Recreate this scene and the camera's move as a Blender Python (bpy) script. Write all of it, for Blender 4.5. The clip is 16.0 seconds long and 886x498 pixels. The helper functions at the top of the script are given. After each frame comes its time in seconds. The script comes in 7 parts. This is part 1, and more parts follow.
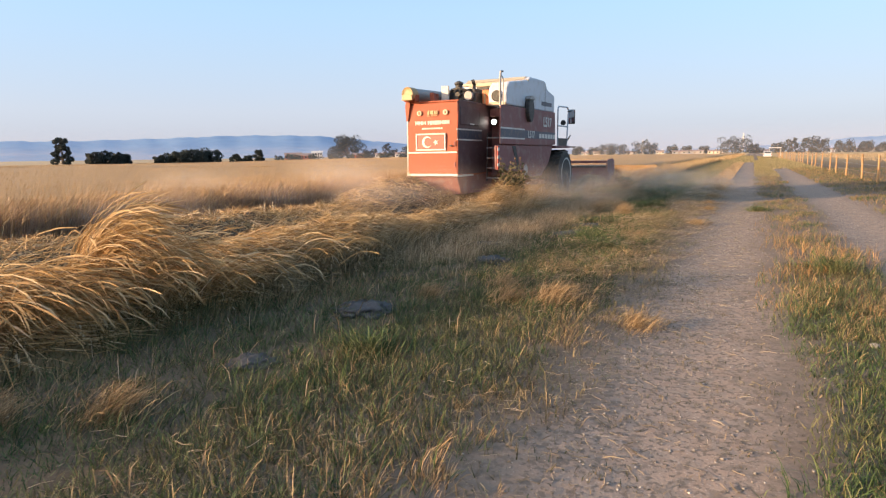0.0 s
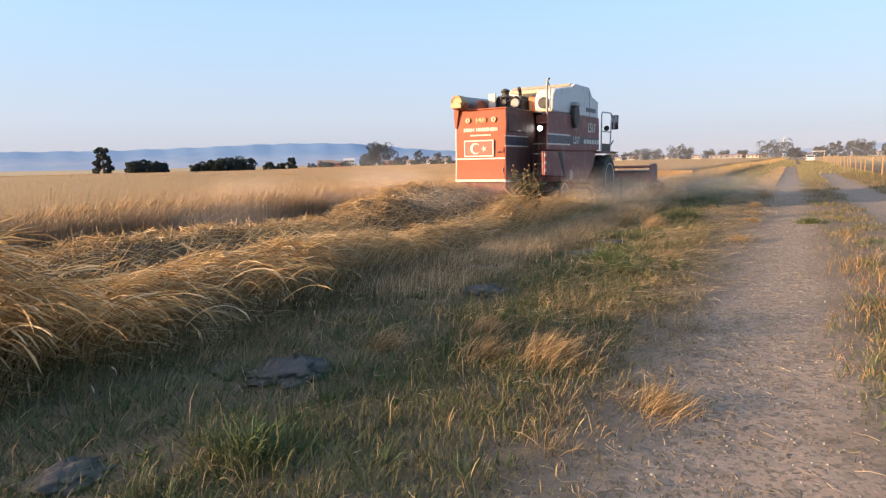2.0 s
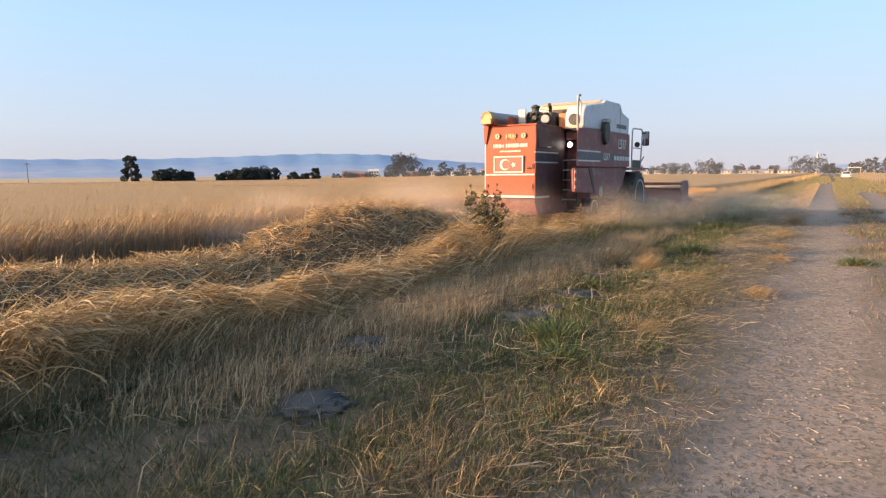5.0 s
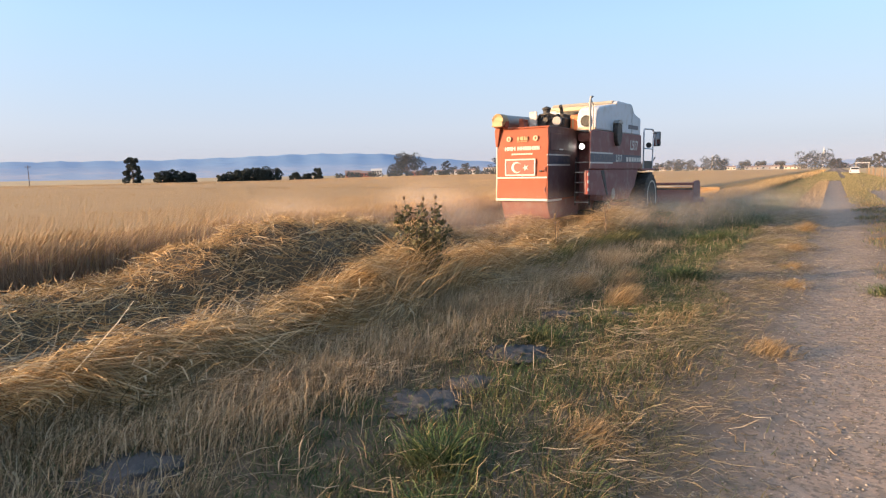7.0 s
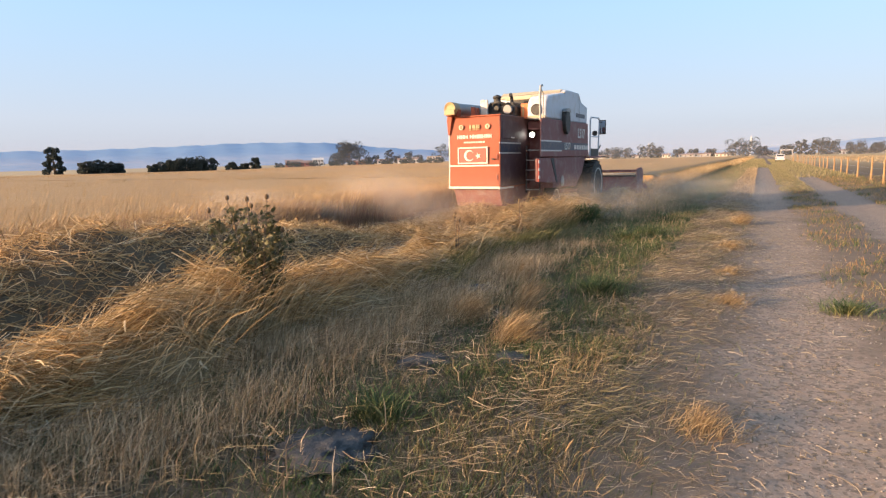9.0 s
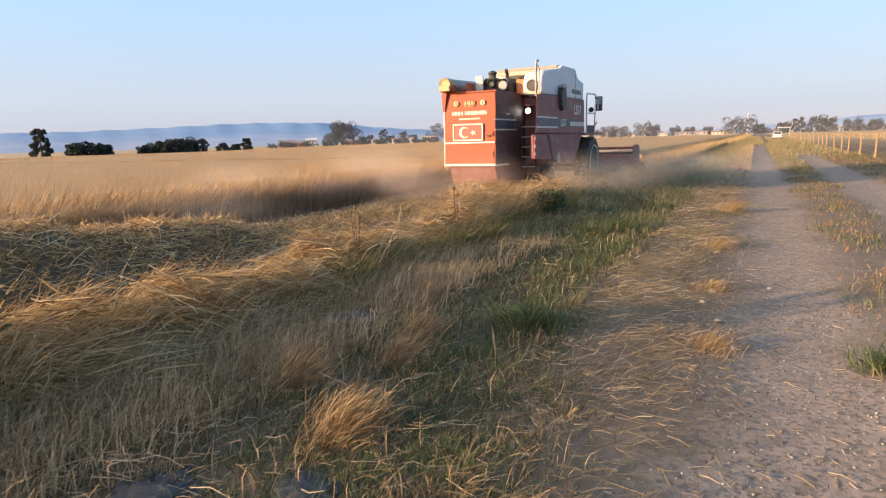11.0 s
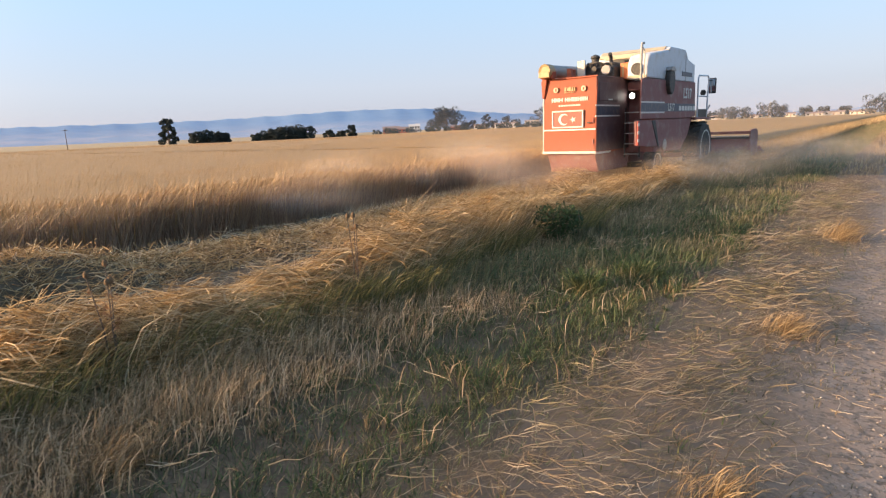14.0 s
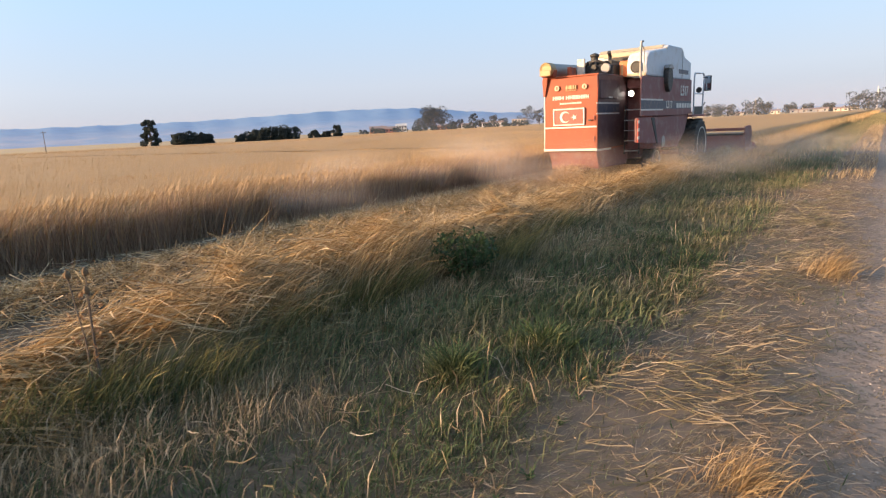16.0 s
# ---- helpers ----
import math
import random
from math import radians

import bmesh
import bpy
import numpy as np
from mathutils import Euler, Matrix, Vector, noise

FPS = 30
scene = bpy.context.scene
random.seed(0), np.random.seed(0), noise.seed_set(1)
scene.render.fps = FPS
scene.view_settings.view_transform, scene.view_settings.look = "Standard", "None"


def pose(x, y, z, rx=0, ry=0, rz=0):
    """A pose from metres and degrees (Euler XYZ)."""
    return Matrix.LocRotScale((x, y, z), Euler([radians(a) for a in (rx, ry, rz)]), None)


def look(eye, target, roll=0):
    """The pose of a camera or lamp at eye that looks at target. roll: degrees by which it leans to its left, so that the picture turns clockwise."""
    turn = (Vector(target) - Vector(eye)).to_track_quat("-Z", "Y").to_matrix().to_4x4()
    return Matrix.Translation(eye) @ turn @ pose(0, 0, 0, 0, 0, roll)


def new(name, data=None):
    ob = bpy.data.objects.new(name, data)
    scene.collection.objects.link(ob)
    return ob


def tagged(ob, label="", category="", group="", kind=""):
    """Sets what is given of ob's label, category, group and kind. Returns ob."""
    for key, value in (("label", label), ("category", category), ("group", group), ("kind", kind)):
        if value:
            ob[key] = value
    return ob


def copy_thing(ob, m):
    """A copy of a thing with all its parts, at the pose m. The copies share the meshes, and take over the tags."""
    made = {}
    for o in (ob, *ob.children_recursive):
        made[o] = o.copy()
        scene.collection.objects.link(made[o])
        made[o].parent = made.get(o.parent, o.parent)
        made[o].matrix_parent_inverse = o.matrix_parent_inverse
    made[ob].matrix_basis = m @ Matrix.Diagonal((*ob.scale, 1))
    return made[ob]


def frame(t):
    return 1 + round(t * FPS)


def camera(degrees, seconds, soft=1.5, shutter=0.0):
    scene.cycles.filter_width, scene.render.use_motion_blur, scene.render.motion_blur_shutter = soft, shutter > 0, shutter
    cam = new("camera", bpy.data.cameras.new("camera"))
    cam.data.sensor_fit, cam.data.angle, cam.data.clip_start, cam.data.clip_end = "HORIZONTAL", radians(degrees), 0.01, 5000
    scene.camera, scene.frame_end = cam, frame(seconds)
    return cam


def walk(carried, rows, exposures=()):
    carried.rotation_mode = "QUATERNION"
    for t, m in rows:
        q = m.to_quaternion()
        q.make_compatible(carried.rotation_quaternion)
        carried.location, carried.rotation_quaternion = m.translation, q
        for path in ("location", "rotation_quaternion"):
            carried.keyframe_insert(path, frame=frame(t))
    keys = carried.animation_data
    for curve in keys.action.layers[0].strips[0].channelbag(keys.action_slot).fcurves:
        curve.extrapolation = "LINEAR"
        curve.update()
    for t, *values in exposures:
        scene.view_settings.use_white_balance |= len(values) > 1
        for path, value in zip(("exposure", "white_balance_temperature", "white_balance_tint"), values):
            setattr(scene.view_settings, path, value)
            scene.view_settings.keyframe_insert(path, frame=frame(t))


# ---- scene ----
# ---------------------------------------------------------------- camera
cam = camera(72.86, 16.0, soft=1.25, shutter=0.15)
PATH = [
    (0, 0, 0.001, 1.46, 26.988, -8.866, 0.707),
    (0.5, -0.006, 0.447, 1.481, 26.936, -8.959, 0.691),
    (1, -0.032, 0.805, 1.467, 27.715, -8.981, 0.755),
    (1.5, -0.159, 1.228, 1.513, 28.714, -8.536, 1.047),
    (2, -0.194, 1.641, 1.459, 29.992, -8.211, 1.124),
    (2.5, -0.188, 2.102, 1.495, 30.618, -7.716, 0.848),
    (3, -0.189, 2.631, 1.487, 31.669, -7.308, 0.531),
    (3.5, -0.197, 3.141, 1.517, 32.01, -7.225, 0.798),
    (4, -0.18, 3.653, 1.535, 32.269, -7.076, 0.549),
    (6.5, -0.513, 6.599, 1.649, 32.725, -7.11, 0.727),
    (7, -0.524, 7.164, 1.688, 32.835, -7.202, 0.979),
    (7.5, -0.647, 7.759, 1.663, 30.772, -7.445, 0.998),
    (8, -0.728, 8.302, 1.63, 29.711, -7.583, 1.345),
    (8.5, -0.684, 8.863, 1.682, 29.547, -7.96, 1.44),
    (9, -0.703, 9.432, 1.681, 27.568, -8.354, 1.284),
    (9.5, -0.705, 10.007, 1.626, 26.086, -9.17, 1.23),
    (10, -0.699, 10.642, 1.633, 25.824, -9.695, 1.153),
    (10.2, -0.715, 10.905, 1.614, 25.856, -9.909, 1.107),
    (12.3, -0.626, 13.982, 1.65, 33.166, -10.643, 2.838),
    (12.5, -0.576, 14.241, 1.666, 34.427, -10.759, 2.796),
    (13, -0.536, 14.845, 1.658, 36.004, -10.974, 2.578),
    (13.5, -0.521, 15.475, 1.671, 36.569, -11.139, 2.454),
    (14, -0.516, 16.093, 1.692, 36.989, -11.331, 2.259),
    (14.5, -0.623, 16.717, 1.681, 36.586, -11.404, 2.259),
    (15, -0.659, 17.311, 1.653, 36.607, -11.462, 2.353),
    (15.5, -0.689, 17.925, 1.654, 36.504, -11.564, 2.538),
    (16, -0.727, 18.526, 1.685, 35.898, -11.436, 2.642),
]
walk(cam, [(t, pose(x, y, z, 90 + pitch, roll, yaw)) for t, x, y, z, yaw, pitch, roll in PATH], exposures=[(0, 1.05, 6350, 10), (16, 1.05, 6350, 10)])

# ---------------------------------------------------------------- light: low evening sun behind and to the left
SUN_ELEV = radians(9.4)
SUN_DIR = Vector((-0.71 * math.cos(SUN_ELEV), -0.704 * math.cos(SUN_ELEV), math.sin(SUN_ELEV)))
world = bpy.data.worlds.new("evening_sky")
scene.world = world
world.use_nodes = True
wn = world.node_tree.nodes
sky = wn.new("ShaderNodeTexSky")
sky.sky_type, sky.sun_disc = "NISHITA", False
sky.sun_elevation = SUN_ELEV
sky.sun_rotation = math.atan2(SUN_DIR.x, SUN_DIR.y)
sky.air_density, sky.dust_density, sky.ozone_density = 1.0, 0.25, 3.0
# dusty haze that pales the sky towards the horizon, the same all round
wl = world.node_tree.links
geo_n = wn.new("ShaderNodeTexCoord")
sep_n = wn.new("ShaderNodeSeparateXYZ")
wl.new(geo_n.outputs["Generated"], sep_n.inputs[0])
haze = wn.new("ShaderNodeValToRGB")
while len(haze.color_ramp.elements) < 4:
    haze.color_ramp.elements.new(0.5)
for e, (p, c) in zip(haze.color_ramp.elements, ((0.0, (0.445, 0.44, 0.52)), (0.07, (0.51, 0.53, 0.62)), (0.22, (0.455, 0.62, 0.79)), (0.5, (0.31, 0.55, 0.82)))):
    e.position, e.color = p, (*c, 1)
wl.new(sep_n.outputs[2], haze.inputs[0])
amount = wn.new("ShaderNodeValToRGB")
for e, (p, c) in zip(amount.color_ramp.elements, ((0.0, 0.94), (0.6, 0.45))):
    e.position, e.color = p, (c, c, c, 1)
wl.new(sep_n.outputs[2], amount.inputs[0])
scale_n = wn.new("ShaderNodeVectorMath")
scale_n.operation = "SCALE"
scale_n.inputs[3].default_value = 4.2
wl.new(haze.outputs[0], scale_n.inputs[0])
mix_n = wn.new("ShaderNodeMix")
mix_n.data_type = "RGBA"
wl.new(amount.outputs[0], mix_n.inputs[0])
wl.new(sky.outputs[0], mix_n.inputs[6])
wl.new(scale_n.outputs[0], mix_n.inputs[7])
# wide warm glow of the dusty air round the low sun
dot_n = wn.new("ShaderNodeVectorMath")
dot_n.operation = "DOT_PRODUCT"
wl.new(geo_n.outputs["Generated"], dot_n.inputs[0])
dot_n.inputs[1].default_value = SUN_DIR
clip_n = wn.new("ShaderNodeMath")
clip_n.operation = "MAXIMUM"
clip_n.inputs[1].default_value = 0.0
wl.new(dot_n.outputs["Value"], clip_n.inputs[0])
pow_n = wn.new("ShaderNodeMath")
pow_n.operation = "POWER"
pow_n.inputs[1].default_value = 6.0
wl.new(clip_n.outputs[0], pow_n.inputs[0])
warm_n = wn.new("ShaderNodeVectorMath")
warm_n.operation = "SCALE"
warm_n.inputs[0].default_value = (17.5, 12.3, 7.8)
wl.new(pow_n.outputs[0], warm_n.inputs[3])
sum_n = wn.new("ShaderNodeVectorMath")
sum_n.operation = "ADD"
wl.new(mix_n.outputs[2], sum_n.inputs[0])
wl.new(warm_n.outputs[0], sum_n.inputs[1])
wl.new(sum_n.outputs[0], wn["Background"].inputs[0])
wn["Background"].inputs[1].default_value = 0.15
sun = new("sun", bpy.data.lights.new("sun", "SUN"))
sun.data.energy, sun.data.angle, sun.data.color = 5.0, radians(0.6), (1.0, 0.66, 0.36)
sun.matrix_world = look(SUN_DIR * 50, (0, 0, 0))

# ---------------------------------------------------------------- materials


def nodes_of(name):
    m = bpy.data.materials.new(name)
    m.use_nodes = True
    nt = m.node_tree
    return m, nt, nt.nodes["Principled BSDF"]


def add_noise(nt, scale, detail=4.0, stretch=None):
    tc, nz = nt.nodes.new("ShaderNodeTexCoord"), nt.nodes.new("ShaderNodeTexNoise")
    nz.inputs["Scale"].default_value, nz.inputs["Detail"].default_value = scale, detail
    if stretch:
        mp = nt.nodes.new("ShaderNodeMapping")
        mp.inputs["Scale"].default_value = stretch
        nt.links.new(tc.outputs["Object"], mp.inputs[0])
        nt.links.new(mp.outputs[0], nz.inputs["Vector"])
    else:
        nt.links.new(tc.outputs["Object"], nz.inputs["Vector"])
    return nz.outputs["Fac"]


def ramp(nt, fac, stops):
    r = nt.nodes.new("ShaderNodeValToRGB")
    while len(r.color_ramp.elements) < len(stops):
        r.color_ramp.elements.new(0.5)
    for e, (p, c) in zip(r.color_ramp.elements, stops):
        e.position, e.color = p, (*c, 1)
    nt.links.new(fac, r.inputs[0])
    return r.outputs[0]


def mix(nt, fac, a, b, kind="MIX"):
    n = nt.nodes.new("ShaderNodeMix")
    n.data_type, n.blend_type = "RGBA", kind
    for sock, v in ((n.inputs[0], fac), (n.inputs[6], a), (n.inputs[7], b)):
        if hasattr(v, "links"):
            nt.links.new(v, sock)
        else:
            sock.default_value = v if isinstance(v, float) else (*v, 1)
    return n.outputs[2]


def bump(nt, bsdf, height, strength, distance=0.02):
    b = nt.nodes.new("ShaderNodeBump")
    b.inputs["Strength"].default_value, b.inputs["Distance"].default_value = strength, distance
    nt.links.new(height, b.inputs["Height"])
    nt.links.new(b.outputs[0], bsdf.inputs["Normal"])


def surface(name, c1, c2, scale=3.0, rough=0.7, metal=0.0, dirt=None, dirt_amount=0.35, bumps=0.1, bscale=60.0, gloss=0.5):
    """A painted, plastered or earthen surface: two tones at two scales, optional dirt, fine relief."""
    m, nt, b = nodes_of(name)
    big, fine = add_noise(nt, scale), add_noise(nt, bscale)
    col = mix(nt, big, c1, c2)
    col = mix(nt, 0.25, col, ramp(nt, fine, [(0.3, c1), (0.7, c2)]))
    if dirt:
        mask = ramp(nt, add_noise(nt, scale * 2.3, 8.0), [(0.5, (0, 0, 0)), (0.72, (dirt_amount,) * 3)])
        col = mix(nt, mask, col, dirt)
    nt.links.new(col, b.inputs["Base Color"])
    b.inputs["Roughness"].default_value, b.inputs["Metallic"].default_value = rough, metal
    b.inputs["Specular IOR Level"].default_value = gloss
    bump(nt, b, fine, bumps, 0.01)
    return m


def blade_mat(name, stops, patch=None, patch_scale=0.6, trans=0.35):
    """Grass or straw: each blade has a tone of its own, with patches across the ground."""
    m, nt, b = nodes_of(name)
    geo = nt.nodes.new("ShaderNodeNewGeometry")
    col = ramp(nt, geo.outputs["Random Per Island"], stops)
    if patch:
        mask = ramp(nt, add_noise(nt, patch_scale, 3.0), [(0.42, (0, 0, 0)), (0.62, (0.85,) * 3)])
        col = mix(nt, mask, col, ramp(nt, geo.outputs["Random Per Island"], patch))
    nt.links.new(col, b.inputs["Base Color"])
    b.inputs["Roughness"].default_value = 0.6
    b.inputs["Specular IOR Level"].default_value = 0.25
    tr, mx = nt.nodes.new("ShaderNodeBsdfTranslucent"), nt.nodes.new("ShaderNodeMixShader")
    nt.links.new(col, tr.inputs[0])
    mx.inputs[0].default_value = trans
    nt.links.new(b.outputs[0], mx.inputs[1])
    nt.links.new(tr.outputs[0], mx.inputs[2])
    nt.links.new(mx.outputs[0], nt.nodes["Material Output"].inputs[0])
    return m


STRAW = [(0.0, (0.22, 0.14, 0.07)), (0.35, (0.53, 0.38, 0.21)), (0.7, (0.68, 0.52, 0.33)), (1.0, (0.80, 0.68, 0.50))]
GOLD = [(0.0, (0.18, 0.105, 0.045)), (0.4, (0.44, 0.275, 0.115)), (0.75, (0.62, 0.42, 0.20)), (1.0, (0.78, 0.60, 0.37))]
DRY = [(0.0, (0.16, 0.105, 0.06)), (0.4, (0.34, 0.24, 0.135)), (0.75, (0.47, 0.34, 0.195)), (1.0, (0.60, 0.45, 0.28))]
GREEN = [(0.0, (0.022, 0.042, 0.016)), (0.45, (0.048, 0.085, 0.03)), (0.85, (0.095, 0.14, 0.048)), (1.0, (0.22, 0.225, 0.10))]
OLIVE = [(0.0, (0.055, 0.062, 0.026)), (0.5, (0.125, 0.12, 0.05)), (1.0, (0.30, 0.24, 0.11))]
m_straw = blade_mat("straw", STRAW)
m_gold = blade_mat("golden_grass", GOLD, patch=[(0.0, (0.16, 0.12, 0.065)), (0.5, (0.36, 0.265, 0.145)), (1.0, (0.60, 0.47, 0.30))], patch_scale=1.3, trans=0.35)
m_tuft = blade_mat("faded_tuft_grass", [(0.0, (0.14, 0.088, 0.045)), (0.5, (0.31, 0.205, 0.10)), (1.0, (0.50, 0.37, 0.215))], trans=0.2)
m_crop = blade_mat("ripe_crop", [(0.0, (0.27, 0.16, 0.065)), (0.5, (0.45, 0.275, 0.115)), (1.0, (0.60, 0.41, 0.215))], patch=[(0.0, (0.25, 0.15, 0.07)), (0.5, (0.40, 0.25, 0.12)), (1.0, (0.55, 0.38, 0.21))], patch_scale=0.25, trans=0.05)
m_dry = blade_mat("dry_grass", DRY)
m_russet = blade_mat("russet_dry_grass", [(0.0, (0.19, 0.132, 0.075)), (0.5, (0.41, 0.298, 0.175)), (1.0, (0.68, 0.53, 0.35))])
# brown tones for the shaded cut face of the crop
m_edge_shade = blade_mat("shade_brown_crop_leaf", [(0.0, (0.20, 0.125, 0.08)), (0.5, (0.33, 0.21, 0.14)), (0.85, (0.43, 0.29, 0.19)), (1.0, (0.56, 0.40, 0.26))], trans=0.1)
m_ear = blade_mat("pale_ear", [(0.0, (0.40, 0.29, 0.16)), (1.0, (0.66, 0.54, 0.37))], trans=0.2)
m_threshed = blade_mat("threshed_straw", [(0.0, (0.17, 0.10, 0.045)), (0.35, (0.42, 0.265, 0.12)), (0.75, (0.62, 0.42, 0.20)), (1.0, (0.78, 0.60, 0.37))], trans=0.2)
m_oldstraw = blade_mat("weathered_straw", [(0.0, (0.17, 0.115, 0.07)), (0.4, (0.31, 0.22, 0.14)), (0.8, (0.45, 0.335, 0.22)), (1.0, (0.64, 0.51, 0.36))])
m_green = blade_mat("green_grass", GREEN, patch=OLIVE, patch_scale=0.8, trans=0.12)
# lighter copy of the green, with sunlight and dust haze in its tones
m_green_lit = blade_mat("lit_green_grass", [(0.0, (0.05, 0.068, 0.034)), (0.4, (0.11, 0.14, 0.065)), (0.8, (0.18, 0.205, 0.095)), (1.0, (0.34, 0.31, 0.17))], patch=[(0.0, (0.11, 0.10, 0.055)), (0.5, (0.24, 0.205, 0.11)), (1.0, (0.44, 0.35, 0.20))], patch_scale=0.8)
m_brownmat = blade_mat("brown_olive_grass", [(0.0, (0.075, 0.06, 0.035)), (0.4, (0.15, 0.115, 0.065)), (0.75, (0.25, 0.185, 0.105)), (1.0, (0.40, 0.30, 0.18))], patch=OLIVE, patch_scale=0.7, trans=0.1)
m_lodged = blade_mat("lodged_dry_grass", [(0.0, (0.16, 0.115, 0.075)), (0.4, (0.32, 0.235, 0.15)), (0.8, (0.48, 0.37, 0.245)), (1.0, (0.66, 0.54, 0.39))], patch=[(0.0, (0.10, 0.095, 0.045)), (0.5, (0.22, 0.185, 0.09)), (1.0, (0.42, 0.33, 0.18))], patch_scale=0.9)
# olive-brown and olive-green blades, darkened so that the colour carries shade
m_foot = blade_mat("shade_dark_olive_grass", [(0.0, (0.05, 0.038, 0.02)), (0.4, (0.10, 0.075, 0.04)), (0.75, (0.19, 0.14, 0.075)), (1.0, (0.36, 0.27, 0.16))], patch=OLIVE, patch_scale=0.5)
m_shade = blade_mat("shade_dark_green_grass", [(0.0, (0.06, 0.062, 0.03)), (0.45, (0.14, 0.135, 0.06)), (0.8, (0.26, 0.23, 0.10)), (1.0, (0.44, 0.35, 0.18))], patch=[(0.0, (0.10, 0.075, 0.045)), (0.5, (0.19, 0.14, 0.075)), (1.0, (0.42, 0.31, 0.17))], patch_scale=0.7)
m_standing = blade_mat("yellow_green_stalk", [(0.0, (0.05, 0.058, 0.022)), (0.45, (0.13, 0.13, 0.045)), (0.8, (0.27, 0.22, 0.075)), (1.0, (0.45, 0.35, 0.14))], trans=0.3)
m_thistle = blade_mat("thistle_leaf", [(0.0, (0.055, 0.055, 0.025)), (0.5, (0.11, 0.10, 0.045)), (1.0, (0.24, 0.19, 0.10))], trans=0.2)
m_leaf = blade_mat("leaf", [(0.0, (0.03, 0.05, 0.018)), (0.5, (0.05, 0.085, 0.03)), (1.0, (0.08, 0.11, 0.045))], trans=0.2)
m_hedge_leaf = blade_mat("dark_hedge_leaf", [(0.0, (0.022, 0.03, 0.028)), (0.5, (0.038, 0.048, 0.042)), (1.0, (0.06, 0.07, 0.058))], trans=0.1)
# grey-blue of the distance haze is mixed into these leaf tones
m_hazy_leaf = blade_mat("haze_grey_leaf", [(0.0, (0.03, 0.038, 0.042)), (0.5, (0.05, 0.058, 0.06)), (1.0, (0.08, 0.085, 0.082))], trans=0.2)
m_grit = blade_mat("track_grit", [(0.0, (0.09, 0.075, 0.06)), (0.4, (0.22, 0.18, 0.145)), (0.8, (0.36, 0.31, 0.26)), (1.0, (0.50, 0.45, 0.40))], trans=0.0)
m_bark = surface("bark", (0.10, 0.07, 0.05), (0.18, 0.13, 0.09), 4, 0.9, bumps=0.5)


def ground_material():
    """Earth track with two gravel ruts, verge soil and field soil, told apart by the distance from the track."""
    m, nt, b = nodes_of("earth")
    tc = nt.nodes.new("ShaderNodeTexCoord")
    sep = nt.nodes.new("ShaderNodeSeparateXYZ")
    nt.links.new(tc.outputs["Object"], sep.inputs[0])
    wob = add_noise(nt, 0.9, 5.0)
    add = nt.nodes.new("ShaderNodeMath")
    add.operation = "MULTIPLY_ADD"
    nt.links.new(wob, add.inputs[0])
    add.inputs[1].default_value, add.inputs[2].default_value = 1.1, -0.55
    pos = nt.nodes.new("ShaderNodeMath")
    pos.operation = "ADD"
    nt.links.new(sep.outputs[0], pos.inputs[0])
    nt.links.new(add.outputs[0], pos.inputs[1])
    rng = nt.nodes.new("ShaderNodeMapRange")
    rng.inputs[1].default_value, rng.inputs[2].default_value = -4.0, 6.0
    nt.links.new(pos.outputs[0], rng.inputs[0])
    # 0..1 across x = -4 .. 6
    z, o = (0.0,) * 3, (1.0,) * 3
    rut = ramp(nt, rng.outputs[0], [(0.27, z), (0.34, o), (0.395, o), (0.45, z), (0.53, z), (0.56, o), (0.65, o), (0.71, z)])
    pebble = nt.nodes.new("ShaderNodeTexVoronoi")
    pebble.inputs["Scale"].default_value = 48.0
    nt.links.new(tc.outputs["Object"], pebble.inputs["Vector"])
    fine, mid = add_noise(nt, 55.0, 6.0), add_noise(nt, 4.5, 6.0)
    gravel = mix(nt, mid, (0.265, 0.186, 0.135), (0.405, 0.305, 0.235))
    gravel = mix(nt, ramp(nt, pebble.outputs["Distance"], [(0.08, (0.55,) * 3), (0.3, z)]), gravel, (0.54, 0.48, 0.42))
    gravel = mix(nt, ramp(nt, add_noise(nt, 13.0, 9.0), [(0.51, z), (0.62, (0.55,) * 3)]), gravel, (0.14, 0.117, 0.095))
    gravel = mix(nt, ramp(nt, add_noise(nt, 11.0, 8.0), [(0.48, z), (0.62, (0.6,) * 3)]), gravel, (0.26, 0.215, 0.175))
    gravel = mix(nt, ramp(nt, add_noise(nt, 28.0, 4.0), [(0.54, z), (0.60, (0.7,) * 3)]), gravel, (0.12, 0.10, 0.082))
    soil = mix(nt, mid, (0.085, 0.063, 0.042), (0.18, 0.13, 0.087))
    soil = mix(nt, ramp(nt, fine, [(0.45, z), (0.75, (0.5,) * 3)]), soil, (0.25, 0.185, 0.115))
    trodden = mix(nt, mid, (0.14, 0.104, 0.077), (0.245, 0.185, 0.136))
    shoulder = ramp(nt, rng.outputs[0], [(0.165, z), (0.22, o), (0.75, o), (0.85, z)])
    soil = mix(nt, shoulder, soil, trodden)
    far = mix(nt, add_noise(nt, 0.02, 5.0), (0.36, 0.27, 0.15), (0.50, 0.37, 0.20))
    d = nt.nodes.new("ShaderNodeVectorMath")
    d.operation = "LENGTH"
    nt.links.new(tc.outputs["Object"], d.inputs[0])
    away = nt.nodes.new("ShaderNodeMapRange")
    away.inputs[1].default_value, away.inputs[2].default_value = 70.0, 160.0
    nt.links.new(d.outputs["Value"], away.inputs[0])
    col = mix(nt, rut, soil, gravel)
    track_only = ramp(nt, rng.outputs[0], [(0.10, o), (0.2, z), (0.8, z), (0.9, o)])
    faraway = mix(nt, away.outputs[0], z, track_only)
    col = mix(nt, faraway, col, far)
    nt.links.new(col, b.inputs["Base Color"])
